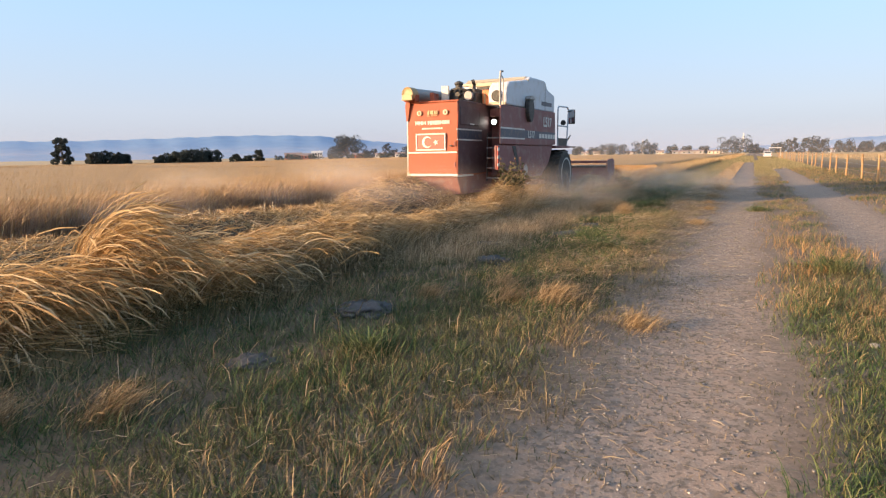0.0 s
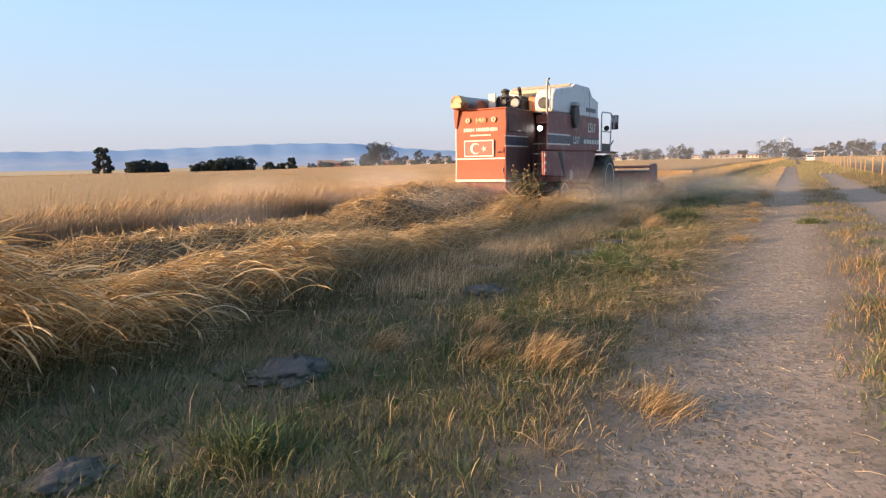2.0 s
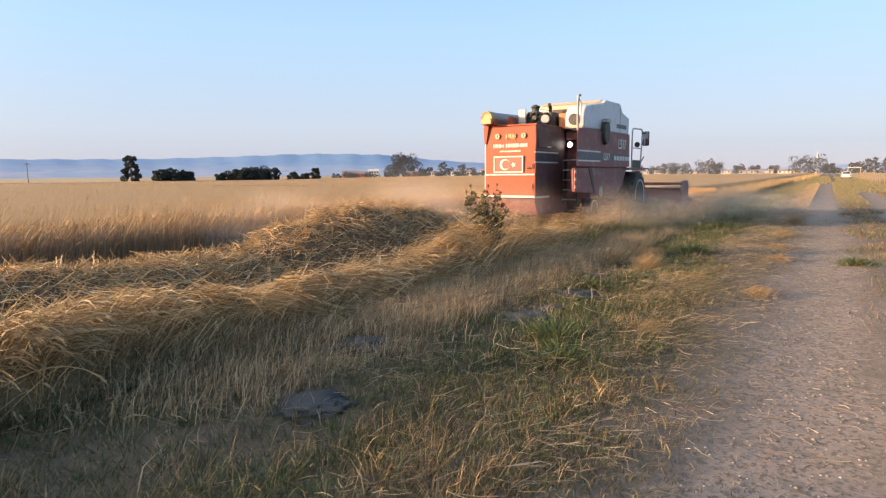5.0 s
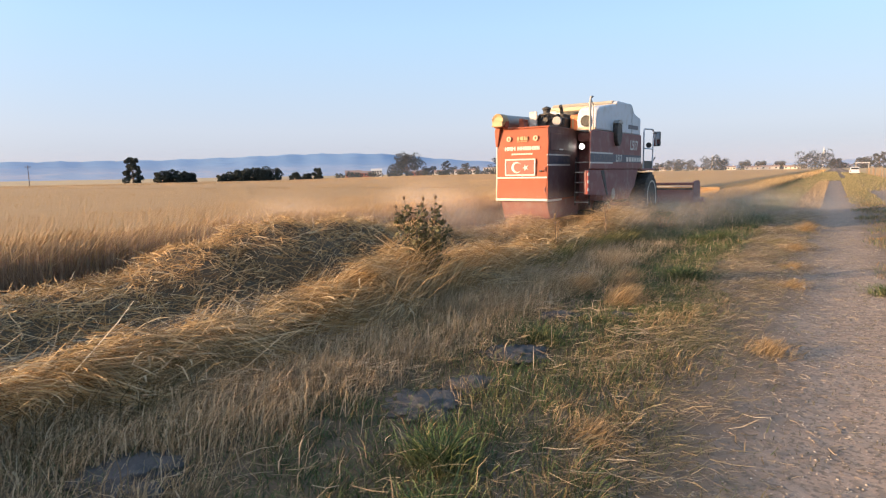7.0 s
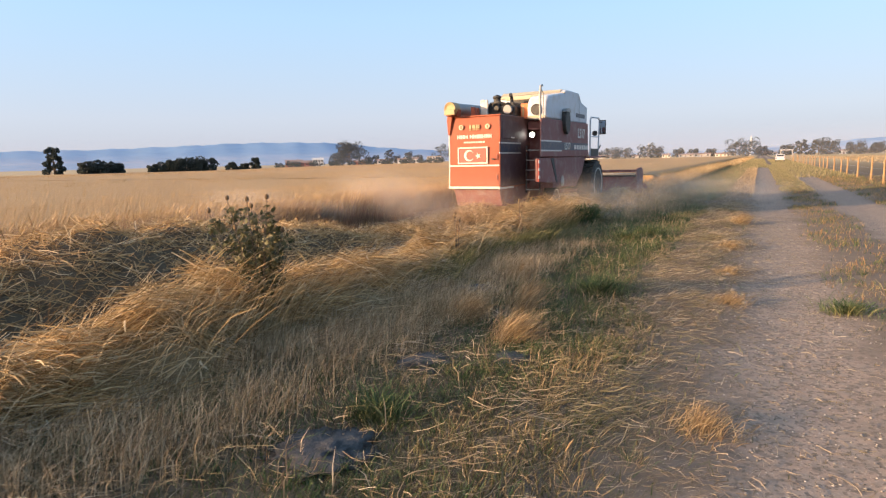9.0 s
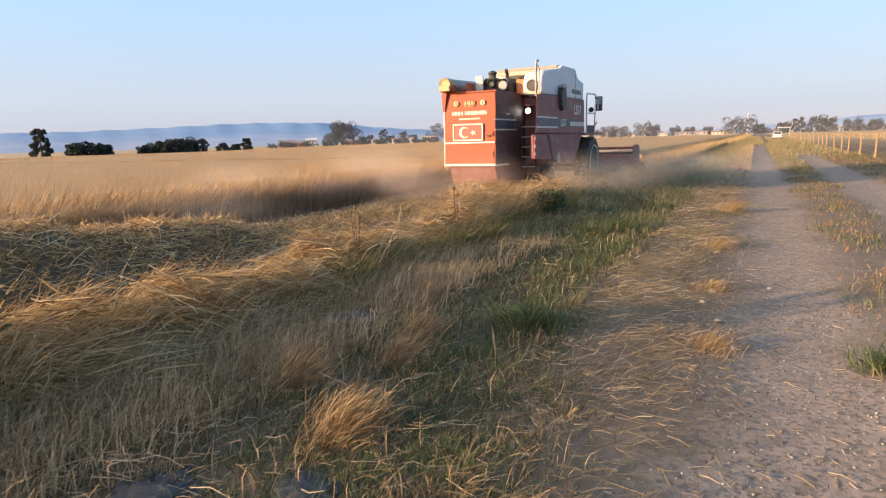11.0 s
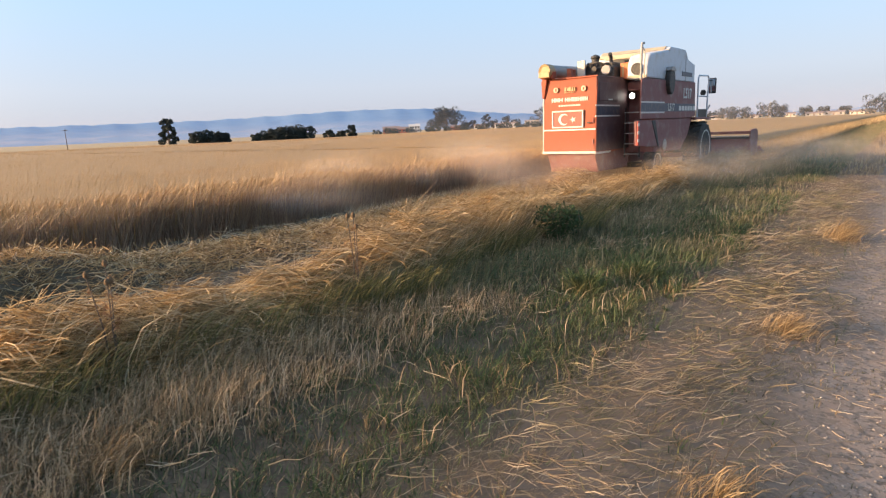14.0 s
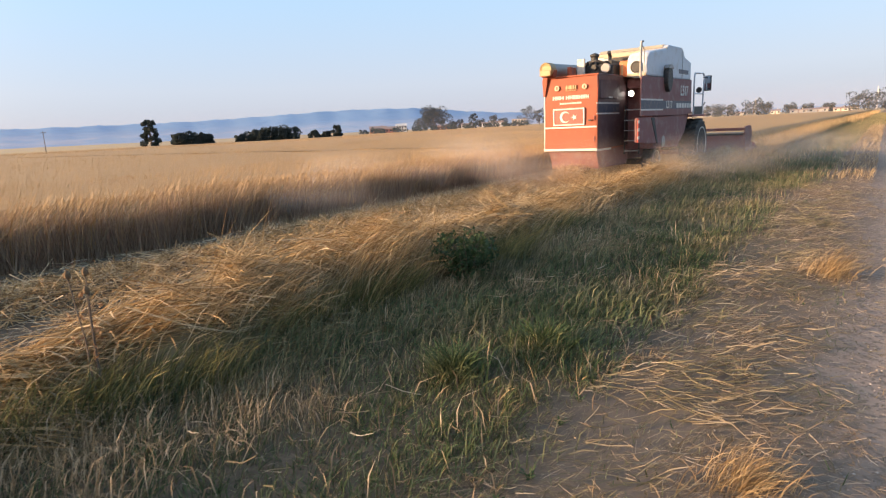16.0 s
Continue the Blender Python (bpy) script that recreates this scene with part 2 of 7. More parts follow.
    b.inputs["Roughness"].default_value = 0.95
    b.inputs["Specular IOR Level"].default_value = 0.15
    h = mix(nt, 0.82, ramp(nt, pebble.outputs["Distance"], [(0.0, o), (0.5, z)]), fine)
    bump(nt, b, h, 0.35, 0.012)
    return m


m_ground = ground_material()
m_red = surface("faded_red_paint", (0.34, 0.092, 0.046), (0.27, 0.068, 0.038), 1.6, 0.6, dirt=(0.28, 0.12, 0.06), dirt_amount=0.3, bumps=0.04, gloss=0.25)
m_darkred = surface("dusty_red_paint", (0.25, 0.094, 0.082), (0.195, 0.078, 0.072), 1.8, 0.65, dirt=(0.31, 0.23, 0.20), dirt_amount=0.55, bumps=0.05)
# grimy red, darkened in the colour for the hood's shaded right side
m_hoodside = surface("grimy_shaded_red_paint", (0.125, 0.06, 0.06), (0.085, 0.05, 0.052), 2.2, 0.6, dirt=(0.20, 0.15, 0.135), dirt_amount=0.4, bumps=0.05)
m_white = surface("off_white_paint", (0.58, 0.60, 0.64), (0.47, 0.48, 0.51), 1.6, 0.45, dirt=(0.36, 0.30, 0.23), dirt_amount=0.45, bumps=0.04)
m_cream = surface("cream_paint", (0.50, 0.42, 0.29), (0.40, 0.33, 0.22), 2.0, 0.5, dirt=(0.35, 0.24, 0.13), dirt_amount=0.5)
m_stripe = surface("white_stripe", (0.66, 0.63, 0.58), (0.54, 0.50, 0.45), 4, 0.5, dirt=(0.4, 0.3, 0.2), dirt_amount=0.3)
m_navy = surface("dark_blue_stripe", (0.035, 0.045, 0.075), (0.06, 0.065, 0.09), 4, 0.5, dirt=(0.25, 0.2, 0.15), dirt_amount=0.4)
m_black = surface("black_steel", (0.02, 0.02, 0.02), (0.05, 0.045, 0.04), 6, 0.6, dirt=(0.16, 0.12, 0.08), dirt_amount=0.5)
m_steel = surface("worn_steel", (0.30, 0.28, 0.26), (0.42, 0.40, 0.38), 6, 0.55, 0.4, dirt=(0.2, 0.13, 0.08), dirt_amount=0.5)
m_grey = surface("grey_tube_paint", (0.24, 0.23, 0.23), (0.32, 0.30, 0.28), 3, 0.5, dirt=(0.3, 0.22, 0.14), dirt_amount=0.4)
m_orange = surface("orange_guard_paint", (0.62, 0.16, 0.03), (0.5, 0.12, 0.03), 3, 0.5, dirt=(0.3, 0.2, 0.1), dirt_amount=0.4)
m_yellow = surface("yellow_paint", (0.42, 0.30, 0.14), (0.34, 0.22, 0.10), 3, 0.5, dirt=(0.4, 0.25, 0.1), dirt_amount=0.4)
m_rubber = surface("dusty_rubber", (0.03, 0.028, 0.027), (0.07, 0.06, 0.05), 5, 0.9, dirt=(0.22, 0.17, 0.12), dirt_amount=0.6, bumps=0.3)
m_rim = surface("pale_rim_paint", (0.60, 0.58, 0.53), (0.48, 0.44, 0.38), 4, 0.5, dirt=(0.3, 0.23, 0.16), dirt_amount=0.6)
m_flagred = surface("flag_red", (0.42, 0.055, 0.035), (0.34, 0.05, 0.035), 3, 0.5)
m_wood = surface("weathered_post_wood", (0.30, 0.17, 0.075), (0.39, 0.24, 0.115), 5, 0.85, bumps=0.4)
m_plaster = surface("pale_plaster", (0.70, 0.66, 0.60), (0.60, 0.56, 0.50), 0.4, 0.9)
m_creamwall = surface("cream_plaster", (0.62, 0.55, 0.45), (0.54, 0.47, 0.38), 0.4, 0.9)
m_brickred = surface("red_wall", (0.42, 0.13, 0.08), (0.34, 0.10, 0.06), 0.4, 0.9)
m_duskwall = surface("weathered_plaster", (0.46, 0.42, 0.38), (0.38, 0.34, 0.31), 0.4, 0.9)
m_roof = surface("clay_roof", (0.25, 0.17, 0.14), (0.33, 0.24, 0.20), 0.6, 0.9)
m_window = surface("dark_window_glass", (0.03, 0.035, 0.04), (0.05, 0.055, 0.06), 1, 0.15)
m_stone = surface("grey_stone", (0.20, 0.175, 0.15), (0.34, 0.30, 0.265), 9, 0.9, bumps=0.5)
m_mound = surface("dry_molehill_soil", (0.05, 0.046, 0.045), (0.105, 0.095, 0.09), 14, 0.95, bumps=1.0, bscale=55)
m_glass = bpy.data.materials.new("glass")
m_glass.use_nodes = True
m_glass.node_tree.nodes["Principled BSDF"].inputs["Transmission Weight"].default_value = 1.0
m_glass.node_tree.nodes["Principled BSDF"].inputs["Roughness"].default_value = 0.05
m_mirror, _nt, _b = nodes_of("mirror_glass")
_b.inputs["Metallic"].default_value, _b.inputs["Roughness"].default_value = 1.0, 0.03
_b.inputs["Base Color"].default_value = (0.8, 0.8, 0.8, 1)
m_lamp, _nt, _b = nodes_of("lit_work_lamp")
_b.inputs["Emission Color"].default_value, _b.inputs["Emission Strength"].default_value = (1.0, 0.93, 0.82, 1), 10.0

# ---------------------------------------------------------------- mesh helpers


def finish(name, bm, material, parent=None, label="", smooth=False):
    me = bpy.data.meshes.new(name)
    bm.normal_update()
    bm.to_mesh(me)
    bm.free()
    me.materials.append(material)
    if smooth:
        for p in me.polygons:
            p.use_smooth = True
    ob = new(name, me)
    if parent:
        ob.parent = parent
    if label:
        tagged(ob, label)
    return ob


def part(name, bm, material, parent, label="", smooth=False):
    return finish(name, bm, material, parent, label, smooth)


def empty(name, m, label, category, group="", kind=""):
    ob = new(name)
    ob.matrix_basis = m
    return tagged(ob, label, category, group, kind)


def box(x0, x1, y0, y1, z0, z1, bev=0.015, seg=2, bm=None):
    b2 = bmesh.new()
    bmesh.ops.create_cube(b2, size=1)
    bmesh.ops.scale(b2, vec=(x1 - x0, y1 - y0, z1 - z0), verts=b2.verts)
    bmesh.ops.translate(b2, vec=((x0 + x1) / 2, (y0 + y1) / 2, (z0 + z1) / 2), verts=b2.verts)
    if bev:
        bmesh.ops.bevel(b2, geom=b2.edges[:], offset=bev, segments=seg, affect="EDGES", profile=0.5)
    return join(bm, b2)


def join(bm, b2):
    if bm is None:
        return b2
    me = bpy.data.meshes.new("tmp")
    b2.to_mesh(me)
    b2.free()
    bm.from_mesh(me)
    bpy.data.meshes.remove(me)
    return bm


def prism(profile, axis, a, b, bev=0.0, bm=None):
    """A plate: the closed profile (pairs) pushed along an axis from a to b. x: pairs are (y, z); y: (x, z); z: (x, y)."""
    b2 = bmesh.new()

    def at(p, q):
        return {"x": (q, p[0], p[1]), "y": (p[0], q, p[1]), "z": (p[0], p[1], q)}[axis]
    lo = [b2.verts.new(at(p, a)) for p in profile]
    hi = [b2.verts.new(at(p, b)) for p in profile]
    n = len(profile)
    b2.faces.new(lo)
    b2.faces.new(hi[::-1])
    for i in range(n):
        b2.faces.new((lo[i], hi[i], hi[(i + 1) % n], lo[(i + 1) % n]))
    bmesh.ops.recalc_face_normals(b2, faces=b2.faces)
    if bev:
        bmesh.ops.bevel(b2, geom=b2.edges[:], offset=bev, segments=2, affect="EDGES", profile=0.5)
    return join(bm, b2)


def tube(points, r, seg=8, bm=None, r_end=None):
    """A round bar along the points, with flat ends."""
    b2 = bmesh.new()
    pts = [Vector(p) for p in points]
    rings = []
    for i, p in enumerate(pts):
        d = (pts[min(i + 1, len(pts) - 1)] - pts[max(i - 1, 0)]).normalized()
        u = d.orthogonal().normalized()
        v = d.cross(u)
        rr = r if r_end is None else r + (r_end - r) * i / (len(pts) - 1)
        if rings:
            prev = rings[-1][0].co - pts[i - 1]
            u = (prev - d * prev.dot(d)).normalized()
            v = d.cross(u)
        rings.append([b2.verts.new(p + (u * math.cos(a) + v * math.sin(a)) * rr) for a in (k * 2 * math.pi / seg for k in range(seg))])
    for a, b in zip(rings, rings[1:]):
        for k in range(seg):
            b2.faces.new((a[k], a[(k + 1) % seg], b[(k + 1) % seg], b[k]))
    b2.faces.new(rings[0][::-1])
    b2.faces.new(rings[-1])
    return join(bm, b2)


def lathe(profile, axis, centre, seg=32, bm=None):
    """A turned body round a line through centre along x, y or z. Profile: pairs (along, radius)."""
    b2 = bmesh.new()
    rings = []
    for a, r in profile:
        ring = []
        for k in range(seg):
            c, s = math.cos(2 * math.pi * k / seg) * r, math.sin(2 * math.pi * k / seg) * r
            ring.append(b2.verts.new(Vector(centre) + Vector({"x": (a, c, s), "y": (c, a, s), "z": (c, s, a)}[axis])))
        rings.append(ring)
    for a, b in zip(rings, rings[1:]):
        for k in range(seg):
            b2.faces.new((a[k], a[(k + 1) % seg], b[(k + 1) % seg], b[k]))
    b2.faces.new(rings[0][::-1])
    b2.faces.new(rings[-1])
    bmesh.ops.recalc_face_normals(b2, faces=b2.faces)
    return join(bm, b2)


def text_mesh(body, size, material, m, parent, name="lettering", depth=0.004):
    cu = bpy.data.curves.new("letters", "FONT")
    cu.body, cu.size, cu.extrude, cu.offset, cu.align_x, cu.align_y = body, size, depth, size * 0.02, "CENTER", "CENTER"
    tmp = new("letters", cu)
    dg = bpy.context.evaluated_depsgraph_get()
    me = bpy.data.meshes.new_from_object(tmp.evaluated_get(dg))
    bpy.data.objects.remove(tmp)
    me.materials.clear()
    me.materials.append(material)
    me.transform(m)
    ob = new(name, me)
    ob.parent = parent
    return ob


rnd = np.random.default_rng(7)


def blades(name, pos, height, width, lean, lean_dir, material, droop=0.35, label="", category="", simple=False, head=0.0, parent=None):
    """Many blades in one mesh. Each is a tapered, bent strip standing at pos, leaning by lean (metres of tip shift per metre of
    height) towards lean_dir (radians). head: width of the ear at the tip, as a share of the blade's width."""
    n = len(pos)
    face = rnd.uniform(0, 2 * np.pi, n)
    side = np.stack([np.cos(face), np.sin(face), np.zeros(n)], 1) * (width / 2)[:, None]
    ld = np.stack([np.cos(lean_dir), np.sin(lean_dir), np.zeros(n)], 1)
    k = 1 / np.sqrt(1 + lean ** 2)
    up = np.array([0, 0, 1.0])
    tip = pos + ld * (height * lean * k)[:, None] + up * (height * k)[:, None]
    if simple:
        v = np.stack([pos - side, pos + side, tip], 1).reshape(-1, 3)
        f = (np.arange(n)[:, None] * 3 + np.array([0, 1, 2])).reshape(-1, 3)
    else:
        tip = tip - up * (height * droop * lean * k * 0.5)[:, None] + ld * (height * droop * 0.4)[:, None]
        mid = pos + ld * (height * lean * k * 0.38)[:, None] + up * (height * k * 0.62)[:, None]
        w2 = 0.75 if not head else head
        v = np.stack([pos - side, pos + side, mid - side * w2, mid + side * w2, tip], 1).reshape(-1, 3)
        f = (np.arange(n)[:, None] * 5 + np.array([0, 1, 3, 0, 3, 2, 2, 3, 4])).reshape(-1, 3)
    return raw_mesh(name, v, f, material, label, category, parent)


def raw_mesh(name, v, f, material, label="", category="", parent=None, kind="stuff"):
    me = bpy.data.meshes.new(name)
    me.vertices.add(len(v))
    me.vertices.foreach_set("co", v.astype(np.float32).ravel())
    me.loops.add(f.size)
    me.loops.foreach_set("vertex_index", f.astype(np.int32).ravel())
    me.polygons.add(len(f))
    me.polygons.foreach_set("loop_start", np.arange(0, f.size, f.shape[1], dtype=np.int32))
    me.update(calc_edges=True)
    me.materials.append(material)
    ob = new(name, me)
    if parent:
        ob.parent = parent
        return ob
    return tagged(ob, label, category, "", kind)


def straws(name, pos, length, width, yaw, pitch, material, label="", category="", parent=None):
    """Loose straws: thin bent strips lying at pos with a heading and a slope, each rolled its own way."""
    n = len(pos)
    d = np.stack([np.cos(yaw) * np.cos(pitch), np.sin(yaw) * np.cos(pitch), np.sin(pitch)], 1)
    s = np.stack([-np.sin(yaw), np.cos(yaw), np.zeros(n)], 1)
    u = np.cross(d, s)
    roll = rnd.uniform(0, np.pi, n)[:, None]
    s, u = s * np.cos(roll) + u * np.sin(roll), u * np.cos(roll) - s * np.sin(roll)
    a, b = pos - d * (length / 2)[:, None], pos + d * (length / 2)[:, None]
    m = pos + u * (length * rnd.uniform(-0.10, 0.12, n))[:, None] + s * (length * rnd.uniform(-0.1, 0.1, n))[:, None]
    w = (width / 2)[:, None]
    v = np.stack([a - s * w, a + s * w, m - s * w + u * w, m + s * w + u * w, b - s * w * 0.6, b + s * w * 0.6], 1).reshape(-1, 3)
    f = (np.arange(n)[:, None] * 6 + np.array([0, 1, 3, 0, 3, 2, 2, 3, 5, 2, 5, 4])).reshape(-1, 3)
    return raw_mesh(name, v, f, material, label, category, parent)


def arcs(name, pos, length, width, a0, a1, heading, material, segs=3, ear=0.0, label="", category="", parent=None):
    """Bending stalks or blades: each starts at pos, a0 from upright, and curves to a1 at its tip towards its heading.
    ear: width of the last third as a share of the width (0: tapers to a point)."""
    n = len(pos)
    ld = np.stack([np.cos(heading), np.sin(heading), np.zeros(n)], 1)
    tw = rnd.uniform(0, np.pi, n)
    side0 = np.stack([-np.sin(heading), np.cos(heading), np.zeros(n)], 1)
    up = np.array([0, 0, 1.0])
    p, rows = pos.copy(), []
    for k in range(segs + 1):
        a = a0 + (a1 - a0) * (k / segs) ** 1.4
        d = ld * np.sin(a)[:, None] + up * np.cos(a)[:, None]
        nrm = np.cross(d, side0)
        sd = (side0 * np.cos(tw)[:, None] + nrm * np.sin(tw)[:, None]) * (width / 2)[:, None]
        w = 1.0 - 0.45 * k / segs
        if ear and k >= segs - 1:
            w = ear
        if k < segs:
            rows += [p - sd * w, p + sd * w]
            p = p + d * (length / segs)[:, None]
        else:
            rows.append(p)
    m = len(rows)
    v = np.stack(rows, 1).reshape(-1, 3)
    tri = []
    for k in range(segs - 1):
        j = 2 * k
        tri += [j, j + 1, j + 3, j, j + 3, j + 2]
    tri += [m - 3, m - 2, m - 1]
    f = (np.arange(n)[:, None] * m + np.array(tri)).reshape(-1, 3)
    return raw_mesh(name, v, f, material, label, category, parent)


def field_noise(x, y, s, seed=0.0):
    """Smooth waves of about -1..1 over the plan."""
    return (np.sin(x * s * 1.7 + seed) * np.cos(y * s * 1.3 + seed * 2.1) + 0.6 * np.sin(x * s * 3.1 - y * s * 2.3 + seed * 3.7)
            + 0.4 * np.cos(y * s * 5.3 + x * s * 1.1 + seed)) / 2.0


# ---------------------------------------------------------------- ground


def ground_height(x, y):
    z = 0.02 * field_noise(x, y, 1.9, 0.5) + 0.008 * field_noise(x, y, 2.7, 1.5)
    rut = np.exp(-((x + 0.35) / 0.55) ** 2) + np.exp(-((x - 2.0) / 0.5) ** 2)
    z = z * (1 - 0.8 * np.clip(rut, 0, 1)) * (1 - 0.9 * np.exp(-((x - 0.6) / 3.0) ** 4)) - 0.035 * rut
    near = np.clip((60 - np.hypot(x, y - 15)) / 20, 0, 1)
    return z * near - land_fall(x, y)


def smooth(v):
    v = np.clip(v, 0, 1)
    return v * v * (3 - 2 * v)


def land_fall(x, y):
    """The land sinks gently towards the plain below the hills."""
    r = np.hypot(x + 0.4, y - 8.0)
    b = np.degrees(np.arctan2(x + 0.4, y - 8.0))
    return 1.5 * smooth((r - 70) / 250) * smooth((-b - 28) / 24)


def build_ground():
    xs = np.concatenate([[-4600, -2500, -1200, -700, -500], np.arange(-400, -30, 14.0), [-28, -20, -16], np.arange(-13, 8.01, 0.18), [10, 14, 20, 30, 50, 100, 200, 400, 900, 2000, 4600]])
    ys = np.concatenate([[-600, -200, -80, -30, -12, -6], np.arange(-3, 46, 0.24), [48, 52, 58, 66, 80, 95, 110, 130, 150, 170, 195, 220, 250, 280, 315, 350, 420, 600, 1200, 2500, 4700]])
    X, Y = np.meshgrid(xs, ys)
    v = np.stack([X, Y, ground_height(X, Y)], 2).reshape(-1, 3)
    nx, ny = len(xs), len(ys)
    i = (np.arange(ny - 1)[:, None] * nx + np.arange(nx - 1)).ravel()
    f = np.stack([i, i + 1, i + 1 + nx, i + nx], 1)
    ob = raw_mesh("ground", v, f, m_ground, "dry earth ground with a rutted gravel farm track", "ground", kind="structure")
    ob.data.polygons.foreach_set("use_smooth", np.ones(len(f), dtype=bool))


build_ground()

# ---------------------------------------------------------------- combine harvester (x to its right, y ahead, origin below the hood's left rear corner)
COMBINE_X, COMBINE_TURN = -8.10, -1.02
COMBINE = [
    (0, 13.845),
    (0.5, 14.405),
    (1, 14.940),
    (1.5, 15.489),
    (2, 16.040),
    (2.5, 16.586),
    (3, 17.110),
    (3.5, 17.627),
    (4, 18.179),
    (6.5, 20.883),
    (7, 21.540),
    (7.5, 22.154),
    (8, 22.756),
    (8.5, 23.361),
    (9, 23.957),
    (9.5, 24.581),
    (10, 25.224),
    (10.2, 25.468),
    (12.3, 28.293),
    (12.5, 28.543),
    (13, 29.184),
    (13.5, 29.849),
    (14, 30.531),
    (14.5, 31.221),
    (15, 31.936),
    (15.5, 32.646),
    (16, 33.306),
]


def wheel(parent, cx, cy, r, w, lugs, name):
    hub = empty(name, pose(cx, cy, r), "", "")
    hub.parent = parent
    prof = [(-w / 2, r * 0.62), (-w / 2, r * 0.86), (-w * 0.42, r * 0.95), (0, r * 0.965), (w * 0.42, r * 0.95), (w / 2, r * 0.86), (w / 2, r * 0.62)]
    bm = lathe(prof, "x", (0, 0, 0), 40)
    for k in range(lugs):
        for s in (-1, 1):
            a = (k + (0.5 if s > 0 else 0)) * 2 * math.pi / lugs
            b2 = box(0.02 * s, s * w * 0.5, -0.03, 0.03, r * 0.93, r * 1.0, 0.008, 1)
            bmesh.ops.rotate(b2, cent=(0, 0, 0), matrix=Matrix.Rotation(0.5 * s, 3, "Z"), verts=b2.verts)
            bmesh.ops.rotate(b2, cent=(0, 0, 0), matrix=Matrix.Rotation(a, 3, "X"), verts=b2.verts)
            bm = join(bm, b2)
    part("tyre", bm, m_rubber, hub, "dusty black lugged tyre")
    bm = lathe([(w * 0.30, 0.05), (w * 0.30, r * 0.3), (w * 0.34, r * 0.42), (w * 0.46, r * 0.56), (w * 0.52, r * 0.64), (w * 0.52, r * 0.67), (-w * 0.45, r * 0.65), (-w * 0.45, r * 0.5)], "x", (0, 0, 0), 32)
    bm = lathe([(-w * 0.3, 0.01), (-w * 0.3, r * 0.18), (w * 0.28, r * 0.16), (w * 0.3, 0.01)], "x", (0, 0, 0), 16, bm)
    for k in range(8):
        a = k * math.pi / 4
        bm = lathe([(-w * 0.1, 0.016), (w * 0.16, 0.016)], "x", (0, math.cos(a) * r * 0.25, math.sin(a) * r * 0.25), 6, bm)
    part("rim", bm, m_rim, hub, "pale painted steel rim")
    return hub


